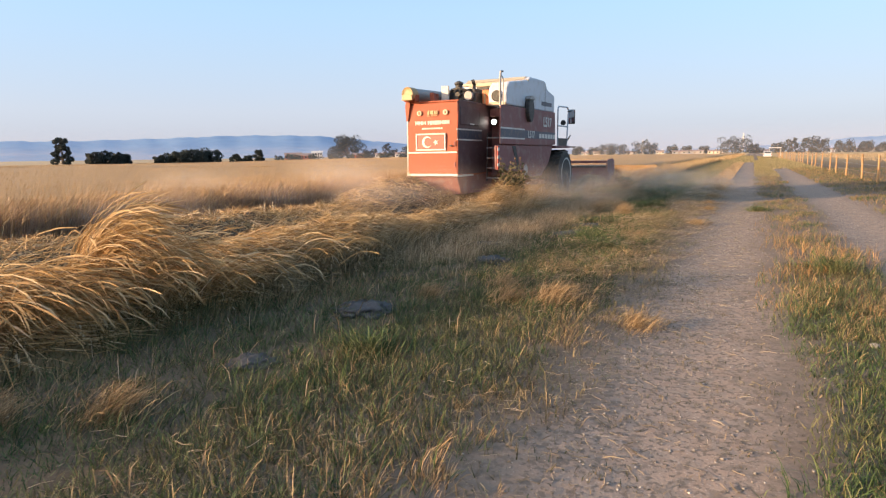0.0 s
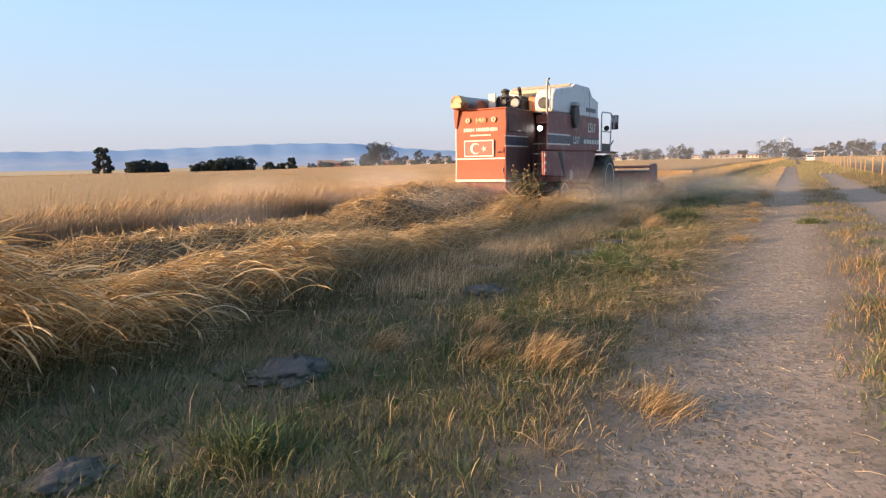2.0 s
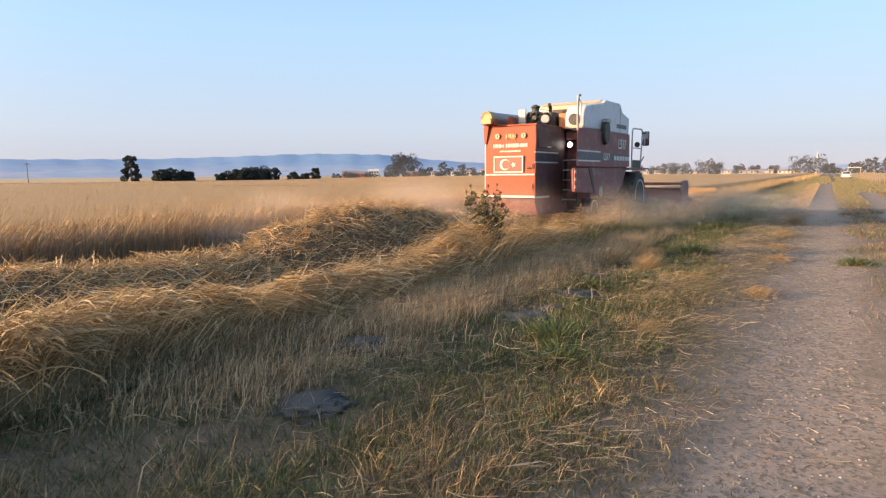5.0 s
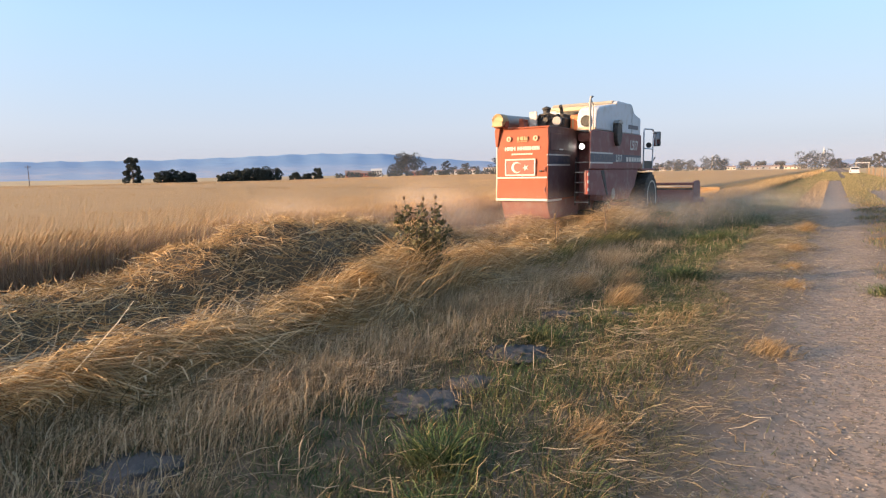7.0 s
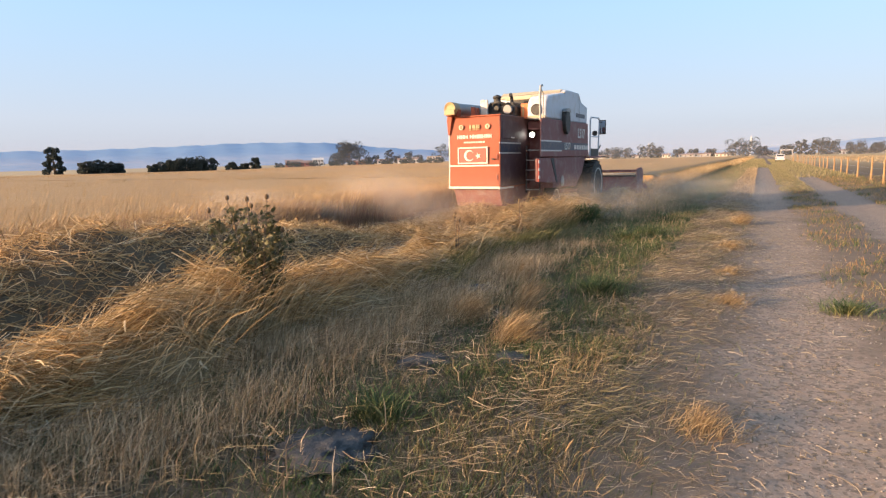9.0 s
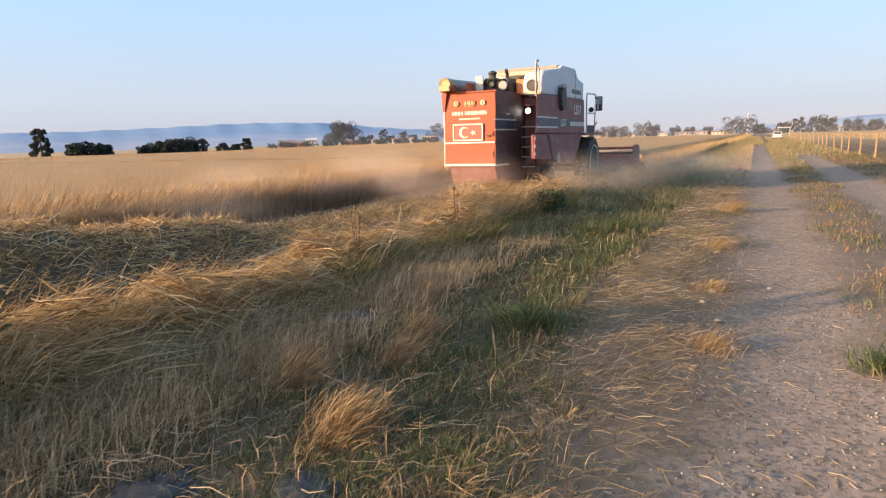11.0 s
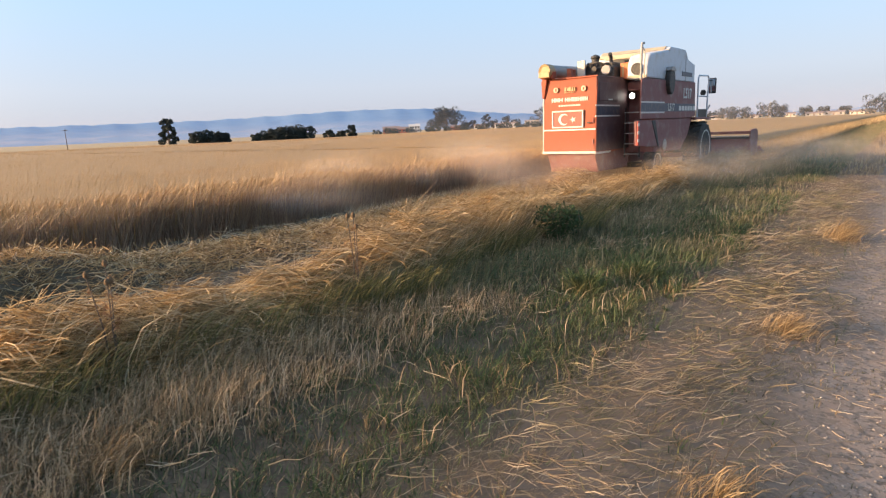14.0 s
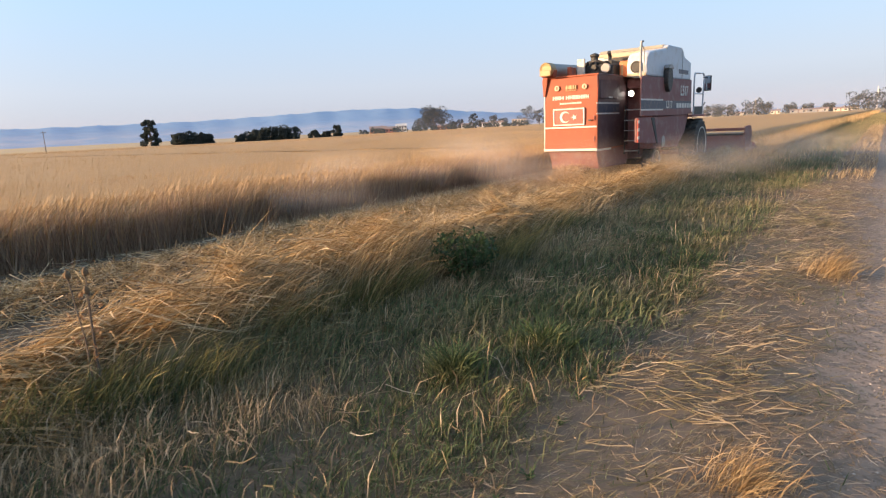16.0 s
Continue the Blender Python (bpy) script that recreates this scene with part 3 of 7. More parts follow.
def build_combine():
    c = empty("combine_harvester", pose(COMBINE_X, COMBINE[0][1], 0, 0, 0, COMBINE_TURN), "old red and white combine harvester cutting the standing crop", "combine harvester")
    # straw hood: side profile tapers up at the rear bottom
    hood = part("straw_hood", prism([(0.0, 0.95), (0.02, 1.5), (0.04, 2.2), (0.10, 2.80), (0.16, 2.83), (2.6, 2.83), (2.6, 1.0), (1.0, 0.92), (0.3, 0.93)], "x", 0.0, 1.46, 0.025), m_red, c, "sun-faded red sheet-metal straw hood")
    part("lip", box(-0.015, 1.475, -0.012, 0.04, 0.93, 0.99, 0.008), m_stripe, hood, "white painted lower lip")
    part("lip", box(1.45, 1.475, 0.02, 0.95, 0.915, 0.965, 0.006), m_stripe, hood, "white painted lower lip")
    part("stripe", box(0.0, 1.46, -0.006, 0.03, 1.515, 1.555, 0.004), m_stripe, hood, "thin white stripe")
    # white on the left corner paints its sunlit highlight
    part("flange", tube([(0.0, 0.03, 0.98), (0.0, 0.05, 2.2), (0.0, 0.09, 2.78)], 0.022, 8), m_stripe, hood, "white corner bead painting the edge highlight")
    part("flange", tube([(1.46, 0.03, 0.98), (1.46, 0.05, 2.2), (1.46, 0.09, 2.78)], 0.02, 8), m_red, hood)
    part("rain_gutter", box(-0.02, 1.48, 0.07, 0.12, 2.80, 2.84, 0.01), m_red, hood)
    for z in (1.23, 1.75):
        part("door_hinge", tube([(1.40, -0.004, z - 0.06), (1.40, -0.004, z + 0.06)], 0.014, 8), m_darkred, hood)
    part("latch", box(1.25, 1.33, -0.03, 0.0, 1.68, 1.72, 0.008), m_black, hood)
    # framed flag panel
    fy = 0.028
    flag = part("flag_panel", prism([(0.30, 1.63), (1.11, 1.61), (1.11, 1.995), (0.30, 2.0)], "y", fy - 0.028, fy), m_flagred, hood, "red flag panel with a white crescent and star")
    for x0, x1, z0, z1 in ((0.27, 1.14, 1.985, 2.02), (0.27, 1.14, 1.585, 1.62), (0.27, 0.305, 1.62, 1.985), (1.105, 1.14, 1.62, 1.985)):
        part("flag_frame", box(x0, x1, fy - 0.045, fy, z0, z1, 0.005), m_stripe, flag, "white border bar")
    cr, n = [], 20
    for k in range(n + 1):
        a = radians(38 + k * (322 - 38) / n)
        cr.append((0.60 + 0.145 * math.cos(a), 1.80 + 0.145 * math.sin(a)))
    for k in range(n + 1):
        a = radians(318 - k * (318 - 42) / n)
        cr.append((0.634 + 0.113 * math.cos(a), 1.80 + 0.113 * math.sin(a)))
    part("crescent", prism(cr, "y", fy - 0.04, fy - 0.02), m_stripe, flag, "white crescent")
    star = []
    for k in range(10):
        a, r = radians(180 + k * 36), (0.085 if k % 2 == 0 else 0.034)
        star.append((0.86 + r * math.cos(a), 1.79 + r * math.sin(a)))
    part("star", prism(star, "y", fy - 0.04, fy - 0.02), m_stripe, flag, "white five-pointed star")
    # name drawn as plain blocks, small line, emblem and round reflectors
    ry = 0.05
    for x0, x1 in ((0.24, 0.33), (0.345, 0.43), (0.445, 0.55), (0.61, 0.70), (0.715, 0.80), (0.815, 0.875), (0.89, 0.95), (0.965, 1.055), (1.07, 1.14), (1.155, 1.235)):
        z0, z1 = 2.24, 2.34
        bm = box(x0, x0 + 0.026, ry - 0.02, ry, z0, z1, 0)
        bm = box(x1 - 0.026, x1, ry - 0.02, ry, z0, z1, 0, bm=bm)
        bm = box(x0 + 0.026, x1 - 0.026, ry - 0.02, ry, (z0 + z1) / 2 - 0.013, (z0 + z1) / 2 + 0.015, 0, bm=bm)
        part("name_block", bm, m_stripe, hood)
    for k in range(9):
        x0 = 0.44 + k * 0.068
        part("small_bar", box(x0, x0 + 0.05, ry - 0.02, ry, 2.125, 2.165, 0), m_stripe, hood)
    for x in (0.36, 1.12):
        d = part("round_badge", lathe([(0.045, 0.065), (0.03, 0.068), (0.028, 0.05)], "y", (x, 0, 2.54), 20), m_cream, hood, "round cream badge")
        part("badge_mark", box(x - 0.012, x + 0.012, 0.018, 0.03, 2.505, 2.575, 0), m_red, d)
    for k, (x0, x1) in enumerate(((0.60, 0.66), (0.67, 0.78), (0.79, 0.85), (0.86, 0.9))):
        part("emblem_bar", prism([(x0, 2.50 + 0.01 * (k % 2)), (x1, 2.49), (x1 - 0.01, 2.60), (x0 + 0.01, 2.58)], "y", 0.03, 0.055), m_yellow, hood)
    for k in range(5):
        part("emblem_bar", box(0.60 + k * 0.06, 0.64 + k * 0.06, 0.03, 0.05, 2.455, 2.475, 0), m_yellow, hood)
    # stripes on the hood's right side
    part("hood_side", box(1.452, 1.462, 0.05, 2.58, 0.98, 2.80, 0.003), m_hoodside, hood, "grimy red hood side with its shade painted in")
    band = part("side_band", box(1.455, 1.466, 0.02, 1.5, 1.88, 2.10, 0), m_navy, hood, "dark blue side band")
    for z in (1.85, 2.11):
        part("stripe", box(1.455, 1.474, 0.0, 1.5, z - 0.018, z + 0.018, 0.003), m_stripe, band, "thin white stripe")
    part("maker_bar", box(1.46, 1.482, 0.75, 1.0, 2.24, 2.275, 0), m_stripe, hood)
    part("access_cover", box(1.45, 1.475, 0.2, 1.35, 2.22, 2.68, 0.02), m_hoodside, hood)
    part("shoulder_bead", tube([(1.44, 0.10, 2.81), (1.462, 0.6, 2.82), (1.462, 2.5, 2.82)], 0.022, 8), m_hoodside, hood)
    part("tube_bracket", prism([(-0.03, 2.35), (0.03, 2.35), (0.10, 2.80), (0.12, 2.90), (-0.02, 2.90), (-0.06, 2.75)], "y", 0.02, 0.10, 0.012), m_red, hood, "red bracket under the unloading tube")
    part("chute", prism([(0.12, 0.94), (2.4, 0.98), (2.3, 0.45), (0.35, 0.45)], "x", 0.06, 1.40, 0.02), m_darkred, c, "dusty red sheet-metal straw chute")
    # main body behind the hood and thin outer guards
    part("body", prism([(2.2, 0.85), (2.2, 2.76), (5.55, 2.78), (5.6, 1.75), (5.2, 1.2), (4.5, 0.8)], "x", -0.72, 2.16, 0.02), m_darkred, c, "dusty dark red threshing body")
    for sx, name in ((1, "side_guard"), (-1, "side_guard")):
        xo = 0.725 + sx * 1.525
        xi = xo - sx * 0.04
        ys = 0.94 if sx > 0 else 1.75
        g = part(name, prism([(ys, 1.74), (ys + 0.03, 2.70), (ys + 0.16, 2.74), (5.5, 2.78), (5.58, 1.76), (4.0, 1.72)], "x", xi, xo, 0.012), m_darkred, c, "dusty dull red side guard")
        part("stripe", box(min(xo, xo + sx * 0.008), max(xo, xo + sx * 0.008), ys, 2.7, 2.135, 2.175, 0), m_stripe, g, "thin white stripe")
        part("stripe", box(min(xo, xo + sx * 0.008), max(xo, xo + sx * 0.008), ys, 2.7, 1.875, 1.915, 0), m_stripe, g, "thin white stripe")
        part("band", box(min(xo, xo + sx * 0.005), max(xo, xo + sx * 0.005), ys, 5.5, 1.915, 2.135, 0), m_navy, g, "dark blue band")
        for k in range(6):
            y0 = 3.95 + k * 0.27
            part("name_block", box(min(xo, xo + sx * 0.012), max(xo, xo + sx * 0.012), y0, y0 + 0.2, 1.94, 2.07, 0), m_stripe, g)
        low = part("lower_panel", prism([(ys - 0.19, 1.08), (ys - 0.2, 1.70), (4.95, 1.72), (4.62, 0.98), (2.6, 0.96)], "x", xi - sx * 0.06, xo - sx * 0.03, 0.012), m_darkred, c, "dented lower side panel")
        part("panel_gap", prism([(1.82, 1.69), (2.08, 1.69), (2.42, 1.0), (2.32, 1.0)], "x", xo - sx * 0.032, xo - sx * 0.018), m_black, low, "dark slanting gap")
        part("belt_pulley", lathe([(xo - sx * 0.05, 0.02), (xo - sx * 0.05, 0.14), (xo - sx * 0.02, 0.16), (xo - sx * 0.015, 0.03)], "x", (0, 2.9, 1.02), 20), m_steel, low)
        ws = part("warning_strip", box(min(xo - sx * 0.03, xo), max(xo - sx * 0.03, xo), ys - 0.18, ys - 0.08, 1.08, 1.68, 0), m_flagred, low, "red and white warning strip")
        for k in range(3):
            part("white_field", box(min(xo - 0.004, xo + 0.004), max(xo - 0.004, xo + 0.004), ys - 0.185, ys - 0.075, 1.16 + k * 0.2, 1.24 + k * 0.2, 0), m_stripe, ws)
        m = Matrix.Translation((xo + sx * 0.006, 4.72, 2.42)) @ Matrix(((0, 0, sx, 0), (sx, 0, 0, 0), (0, 1, 0, 0), (0, 0, 0, 1)))
        text_mesh("L517", 0.40, m_stripe, m, g)
        m = Matrix.Translation((xo + sx * 0.010, 3.25, 2.02)) @ Matrix(((0, 0, sx, 0), (sx, 0, 0, 0), (0, 1, 0, 0), (0, 0, 0, 1)))
        text_mesh("L517", 0.28, m_stripe, m, g)
    # ladder in the recess and the work lamp
    lad = part("ladder", tube([(1.62, 1.5, 0.75), (1.62, 1.55, 2.05)], 0.02), m_black, c, "dark steel service ladder")
    part("ladder_rail", tube([(2.02, 1.5, 0.75), (2.02, 1.55, 2.05)], 0.02), m_black, lad)
    for k in range(5):
        z = 0.82 + k * 0.27
        part("rung", box(1.62, 2.02, 1.47, 1.55, z, z + 0.03, 0.006), m_steel, lad)
    lamp = part("work_lamp", lathe([(0.10, 0.03), (0.08, 0.08), (0.0, 0.095), (-0.01, 0.095)], "y", (1.62, 1.99, 2.36), 20), m_black, c, "lit round rear work lamp")
    part("lens", lathe([(-0.012, 0.072), (-0.03, 0.05), (-0.04, 0.01)], "y", (1.62, 1.99, 2.36), 20), m_lamp, lamp, "glowing lamp lens")
    part("bracket", tube([(1.62, 2.07, 2.36), (1.62, 2.22, 2.36)], 0.02), m_black, lamp)
    part("fuel_filler", box(1.5, 2.1, 1.95, 2.2, 2.5, 2.72, 0.03), m_darkred, c)
    # grain tank with its side housing
    prof = [(3.1, 2.77), (3.1, 3.55), (3.3, 3.67), (4.56, 3.68), (4.66, 3.64), (4.9, 3.42), (5.58, 3.30), (5.56, 2.79)]
    tank = part("grain_tank", prism(prof, "x", 0.15, 2.2, 0.03), m_white, c, "off-white grain tank")
    part("tank_cover", prism([(3.15, 3.60), (3.3, 3.69), (4.5, 3.70), (4.5, 3.68), (3.3, 3.66)], "x", 0.2, 2.05, 0.0), m_cream, tank, "cream tank cover")
    part("tank_rim", box(0.13, 2.22, 3.06, 3.12, 3.50, 3.58, 0.015), m_cream, tank)
    part("model_block", box(2.2, 2.212, 4.3, 5.25, 2.93, 3.05, 0), m_navy, tank, "faded lettering block")
    part("seam", box(2.195, 2.208, 4.62, 4.64, 2.8, 3.6, 0), m_grey, tank)
    house = part("engine_housing", prism([(1.45, 2.76), (1.42, 3.05), (1.5, 3.25), (1.65, 3.37), (3.15, 3.58), (3.15, 2.77)], "x", 1.68, 2.22, 0.05), m_white, c, "rounded off-white engine housing")
    part("air_hole", lathe([(-0.012, 0.15), (-0.02, 0.13), (0.04, 0.01)], "y", (1.95, 1.395, 3.0), 24), m_black, house, "round dark air opening")
    part("rear_trim", box(1.70, 2.2, 1.40, 1.46, 2.77, 2.84, 0.01), m_cream, house)
    # added bar: its cream paints the sunlit top edge of the tank
    part("tank_edge_bar", box(0.6, 1.72, 2.55, 2.66, 3.40, 3.50, 0.015), m_cream, c, "cream bar standing for the sunlit tank top edge")
    # black plate in place of the shade inside the opening
    part("opening_shade", box(0.62, 1.32, 3.03, 3.07, 3.16, 3.46, 0), m_black, c, "black plate painting the shaded opening under the tank rim")
    part("guard_column", box(1.36, 1.66, 1.75, 2.2, 2.80, 3.22, 0.03), m_orange, c, "orange guard")
    part("guard_slot", box(1.42, 1.47, 1.74, 1.76, 2.86, 3.14, 0.005), m_yellow, c, "yellow guard slot")
    part("intake_screen", prism([(3.0 + 0.24 * math.cos(a) * (1 if abs(math.cos(a)) < 2 else 1), 2.73 + 0.36 * math.sin(a)) for a in (k * math.pi / 10 for k in range(20))], "x", 2.22, 2.36, 0.03), m_black, c, "black oval rotary air screen")
    # added cap whose bright steel stands for the highlight on the screen
    part("screen_highlight", prism([(3.0 + 0.2 * math.cos(a), 3.0 + 0.11 * math.sin(a)) for a in (k * math.pi / 10 for k in range(11))], "x", 2.22, 2.38, 0.01), m_steel, c, "bright steel cap painting the highlight on the screen's top")
    # engine deck
    eng = part("engine", box(0.35, 1.3, 1.5, 2.9, 2.83, 3.16, 0.04), m_black, c, "dark oily engine with pulleys")
    for k in range(6):
        part("cylinder_cover", box(0.42 + k * 0.14, 0.52 + k * 0.14, 1.6, 2.3, 3.16, 3.26, 0.02), m_black, eng)
    part("pulley", lathe([(-0.05, 0.03), (-0.05, 0.12), (-0.02, 0.09), (0.02, 0.09), (0.05, 0.12), (0.06, 0.03)], "y", (1.12, 1.42, 3.05), 24), m_grey, eng, "worn grey pulley")
    part("pulley", lathe([(-0.04, 0.02), (-0.04, 0.07), (0.0, 0.05), (0.04, 0.07), (0.05, 0.02)], "y", (0.78, 1.44, 3.10), 20), m_black, eng)
    part("air_cleaner", lathe([(3.15, 0.02), (3.15, 0.1), (3.38, 0.1), (3.42, 0.13), (3.46, 0.12), (3.5, 0.03)], "z", (0.66, 1.75, 0), 18), m_black, eng, "black air cleaner")
    part("exhaust_stack", tube([(0.92, 2.2, 3.1), (0.92, 2.2, 3.42), (0.95, 2.05, 3.52)], 0.05, 10), m_black, eng)
    part("hose", tube([(0.5, 1.5, 3.1), (0.6, 1.42, 3.24), (0.85, 1.42, 3.27), (1.05, 1.5, 3.2)], 0.03, 8), m_black, eng)
    part("radiator_panel", box(0.34, 0.56, 1.3, 1.36, 2.83, 3.34, 0.01), m_rim, c, "pale metal radiator panel")
    part("deck_post", box(0.62 - 0.08, 0.62 + 0.02, 0.5, 0.6, 2.83, 3.06, 0.01), m_red, c)
    part("cradle", prism([(0.50, 2.83), (0.66, 2.83), (0.60, 3.08), (0.5, 3.08)], "y", 0.35, 0.5, 0.01), m_red, c, "red tube cradle")
    # folded unloading tube along the left
    tubep = part("unloading_tube", tube([(0.16, -0.15, 3.02), (0.05, 3.0, 3.12), (-0.1, 5.0, 3.2)], 0.16, 20), m_grey, c, "grey folded grain unloading tube")
    part("spout", lathe([(-0.2, 0.10), (-0.22, 0.16), (-0.20, 0.175), (0.05, 0.18), (0.06, 0.16)], "y", (0.16, 0, 3.02), 24), m_yellow, tubep, "worn yellow spout collar")
    part("spout_flap", prism([(0.0, 2.86), (0.32, 2.86), (0.30, 3.0), (0.02, 3.0)], "y", -0.24, -0.20, 0.01), m_yellow, tubep)
    part("spout_lip", prism([(-0.02, 2.84), (0.32, 2.84), (0.34, 3.02), (-0.04, 3.02)], "y", -0.1, 0.12, 0.02), m_red, tubep)
    # exhaust pipe with guard rail beside the housing
    pipe = part("exhaust_pipe", tube([(2.17, 1.10, 2.7), (2.17, 1.10, 3.45), (2.17, 1.14, 3.58), (2.17, 1.26, 3.60)], 0.03, 10), m_steel, c, "thin hooked exhaust pipe")
    part("pipe_stay", tube([(2.2, 1.25, 2.72), (2.2, 1.25, 3.4), (2.18, 1.13, 3.5)], 0.015, 8), m_steel, pipe)
    # cab, platform, rail and mirror
    cab = part("cab", box(-0.2, 1.5, 5.62, 6.9, 2.95, 3.34, 0.06), m_white, c, "off-white driver cab")
    for x0, x1, y0, y1 in ((-0.2, -0.12, 5.62, 5.7), (1.42, 1.5, 5.62, 5.7), (-0.2, -0.12, 6.82, 6.9), (1.42, 1.5, 6.82, 6.9)):
        part("cab_post", box(x0, x1, y0, y1, 1.75, 2.97, 0.01), m_black, cab)
    part("cab_window", box(1.45, 1.46, 5.7, 6.82, 2.0, 2.95, 0), m_glass, cab, "clear side window")
    part("cab_window", box(-0.12, 1.42, 6.85, 6.86, 2.0, 2.95, 0), m_glass, cab, "clear front window")
    part("platform", box(-0.6, 2.3, 5.5, 7.1, 1.66, 1.73, 0.012), m_darkred, c, "red driver platform")
    part("platform_step", box(1.9, 2.3, 6.3, 6.9, 1.3, 1.34, 0.01), m_black, c)
    rail = part("hand_rail", tube([(2.25, 5.8, 1.73), (2.25, 5.8, 2.9), (2.25, 5.88, 3.0), (2.25, 6.85, 3.03), (2.25, 6.97, 2.95), (2.25, 6.83, 1.73)], 0.024, 8), m_white, c, "white tube hand rail")
    part("cross_bar", tube([(2.25, 5.8, 2.38), (2.25, 6.9, 2.38)], 0.02, 8), m_white, rail)
    part("rail_plate", box(2.23, 2.26, 5.8, 6.85, 1.73, 1.98, 0.008), m_black, rail)
    mir = part("wing_mirror", box(2.2, 2.44, 7.12, 7.19, 2.48, 2.97, 0.03), m_black, c, "black wing mirror on a bracket")
    part("mirror_glass", box(2.225, 2.415, 7.112, 7.119, 2.51, 2.94, 0), m_mirror, mir, "mirror glass")
    part("mirror_arm", tube([(2.25, 6.9, 2.9), (2.34, 7.2, 2.9)], 0.015, 8), m_black, mir)
    part("round_mirror", lathe([(-0.01, 0.09), (0.01, 0.09), (0.03, 0.03)], "y", (2.22, 6.5, 2.5), 16), m_black, rail)
    part("steer_lever", tube([(2.0, 7.3, 1.7), (2.1, 7.8, 2.12)], 0.02, 8), m_black, c)
    part("front_stay", tube([(1.9, 7.1, 1.69), (2.35, 7.55, 1.70)], 0.02, 8), m_black, c)
    # axles, wheels
    part("front_axle", box(-0.5, 1.9, 6.12, 6.42, 0.62, 0.95, 0.03), m_black, c)
    part("rear_axle", box(-0.3, 1.7, 3.1, 3.25, 0.36, 0.52, 0.02), m_black, c)
    part("axle_frame", box(0.3, 1.15, 3.05, 6.4, 0.5, 0.86, 0.03), m_darkred, c)
    wheels = []
    for x in (-0.66, 2.11):
        wheels.append((wheel(c, x, 6.4, 0.80, 0.54, 18, "front_wheel"), x, 6.4, 0.80))
    for x in (-0.35, 1.8):
        wheels.append((wheel(c, x, 3.17, 0.46, 0.30, 16, "rear_wheel"), x, 3.17, 0.46))

    # feeder house and header
    part("feeder_house", prism([(6.6, 1.55), (8.9, 0.95), (8.9, 0.42), (6.6, 0.85)], "x", 0.15, 1.3, 0.02), m_darkred, c, "dark red feeder house")
    hx0, hx1 = -1.75, 3.2
    head = part("header", prism([(8.9, 0.42), (8.9, 0.98), (8.94, 0.98), (8.98, 0.5), (9.5, 0.36), (10.3, 0.32), (10.3, 0.30), (9.4, 0.28)], "x", hx0, hx1, 0.0), m_darkred, c, "wide dusty red cutting header")
    part("top_beam", box(hx0, hx1, 8.86, 8.98, 1.10, 1.20, 0.015), m_darkred, head)
    part("top_beam", box(hx0, hx1, 8.88, 8.95, 0.94, 1.0, 0.01), m_black, head)
    for x in (hx0, hx1):
        part("end_plate", prism([(8.8, 0.35), (8.8, 1.2), (8.9, 1.25), (9.6, 1.27), (9.85, 1.2), (9.95, 1.0), (9.9, 0.62), (10.3, 0.45), (10.3, 0.3)], "x", x - 0.03, x + 0.03, 0.01), m_darkred, head, "red end plate")
        part("divider", tube([(x, 10.3, 0.55), (x, 10.9, 0.42), (x, 11.4, 0.3)], 0.09, 8, r_end=0.015), m_darkred, head)
        part("reel_arm", tube([(x, 8.95, 1.16), (x, 9.75, 0.84)], 0.03, 8), m_black, head)
    part("intake_auger", tube([(hx0, 9.25, 0.66), (hx1, 9.25, 0.66)], 0.2, 14), m_steel, head)
    reel = empty("reel", pose(0, 9.75, 0.80), "", "")
    reel.parent = c
    part("reel_shaft", tube([(hx0 + 0.05, 0, 0), (hx1 - 0.05, 0, 0)], 0.05, 10), m_darkred, reel)
    for k in range(5):
        a = k * 2 * math.pi / 5
        y, z = 0.36 * math.cos(a), 0.36 * math.sin(a)
        part("bat", tube([(hx0 + 0.08, y, z), (hx1 - 0.08, y, z)], 0.022, 8), m_steel, reel)
        for x in (hx0 + 0.15, 0.7, hx1 - 0.15):
            part("spoke", tube([(x, 0, 0), (x, y, z)], 0.014, 6), m_darkred, reel)
    return c, wheels, reel


combine, wheels, reel = build_combine()


def motions():
    y0 = COMBINE[0][1]
    walk(combine, [(t, pose(COMBINE_X, y, 0, 0, 0, COMBINE_TURN)) for t, y in COMBINE])
    walk(dust, [(t, pose(COMBINE_X, y, 0, 0, 0, COMBINE_TURN)) for t, y in COMBINE])
    walk(falling, [(t, pose(COMBINE_X, y, 0, 0, 0, COMBINE_TURN)) for t, y in COMBINE])
    for hub, x, y, r in wheels:
        walk(hub, [(t, pose(x, y, r, -math.degrees((yy - y0) / r))) for t, yy in HALF])
    walk(reel, [(k * 0.25, pose(0, 9.75, 0.80, -45.0 * k)) for k in range(65)])


HALF = [(k * 0.25, float(np.interp(k * 0.25, [r[0] for r in COMBINE], [r[1] for r in COMBINE]))) for k in range(65)]


# ---------------------------------------------------------------- dust raised by the machine, in drifting soft puffs


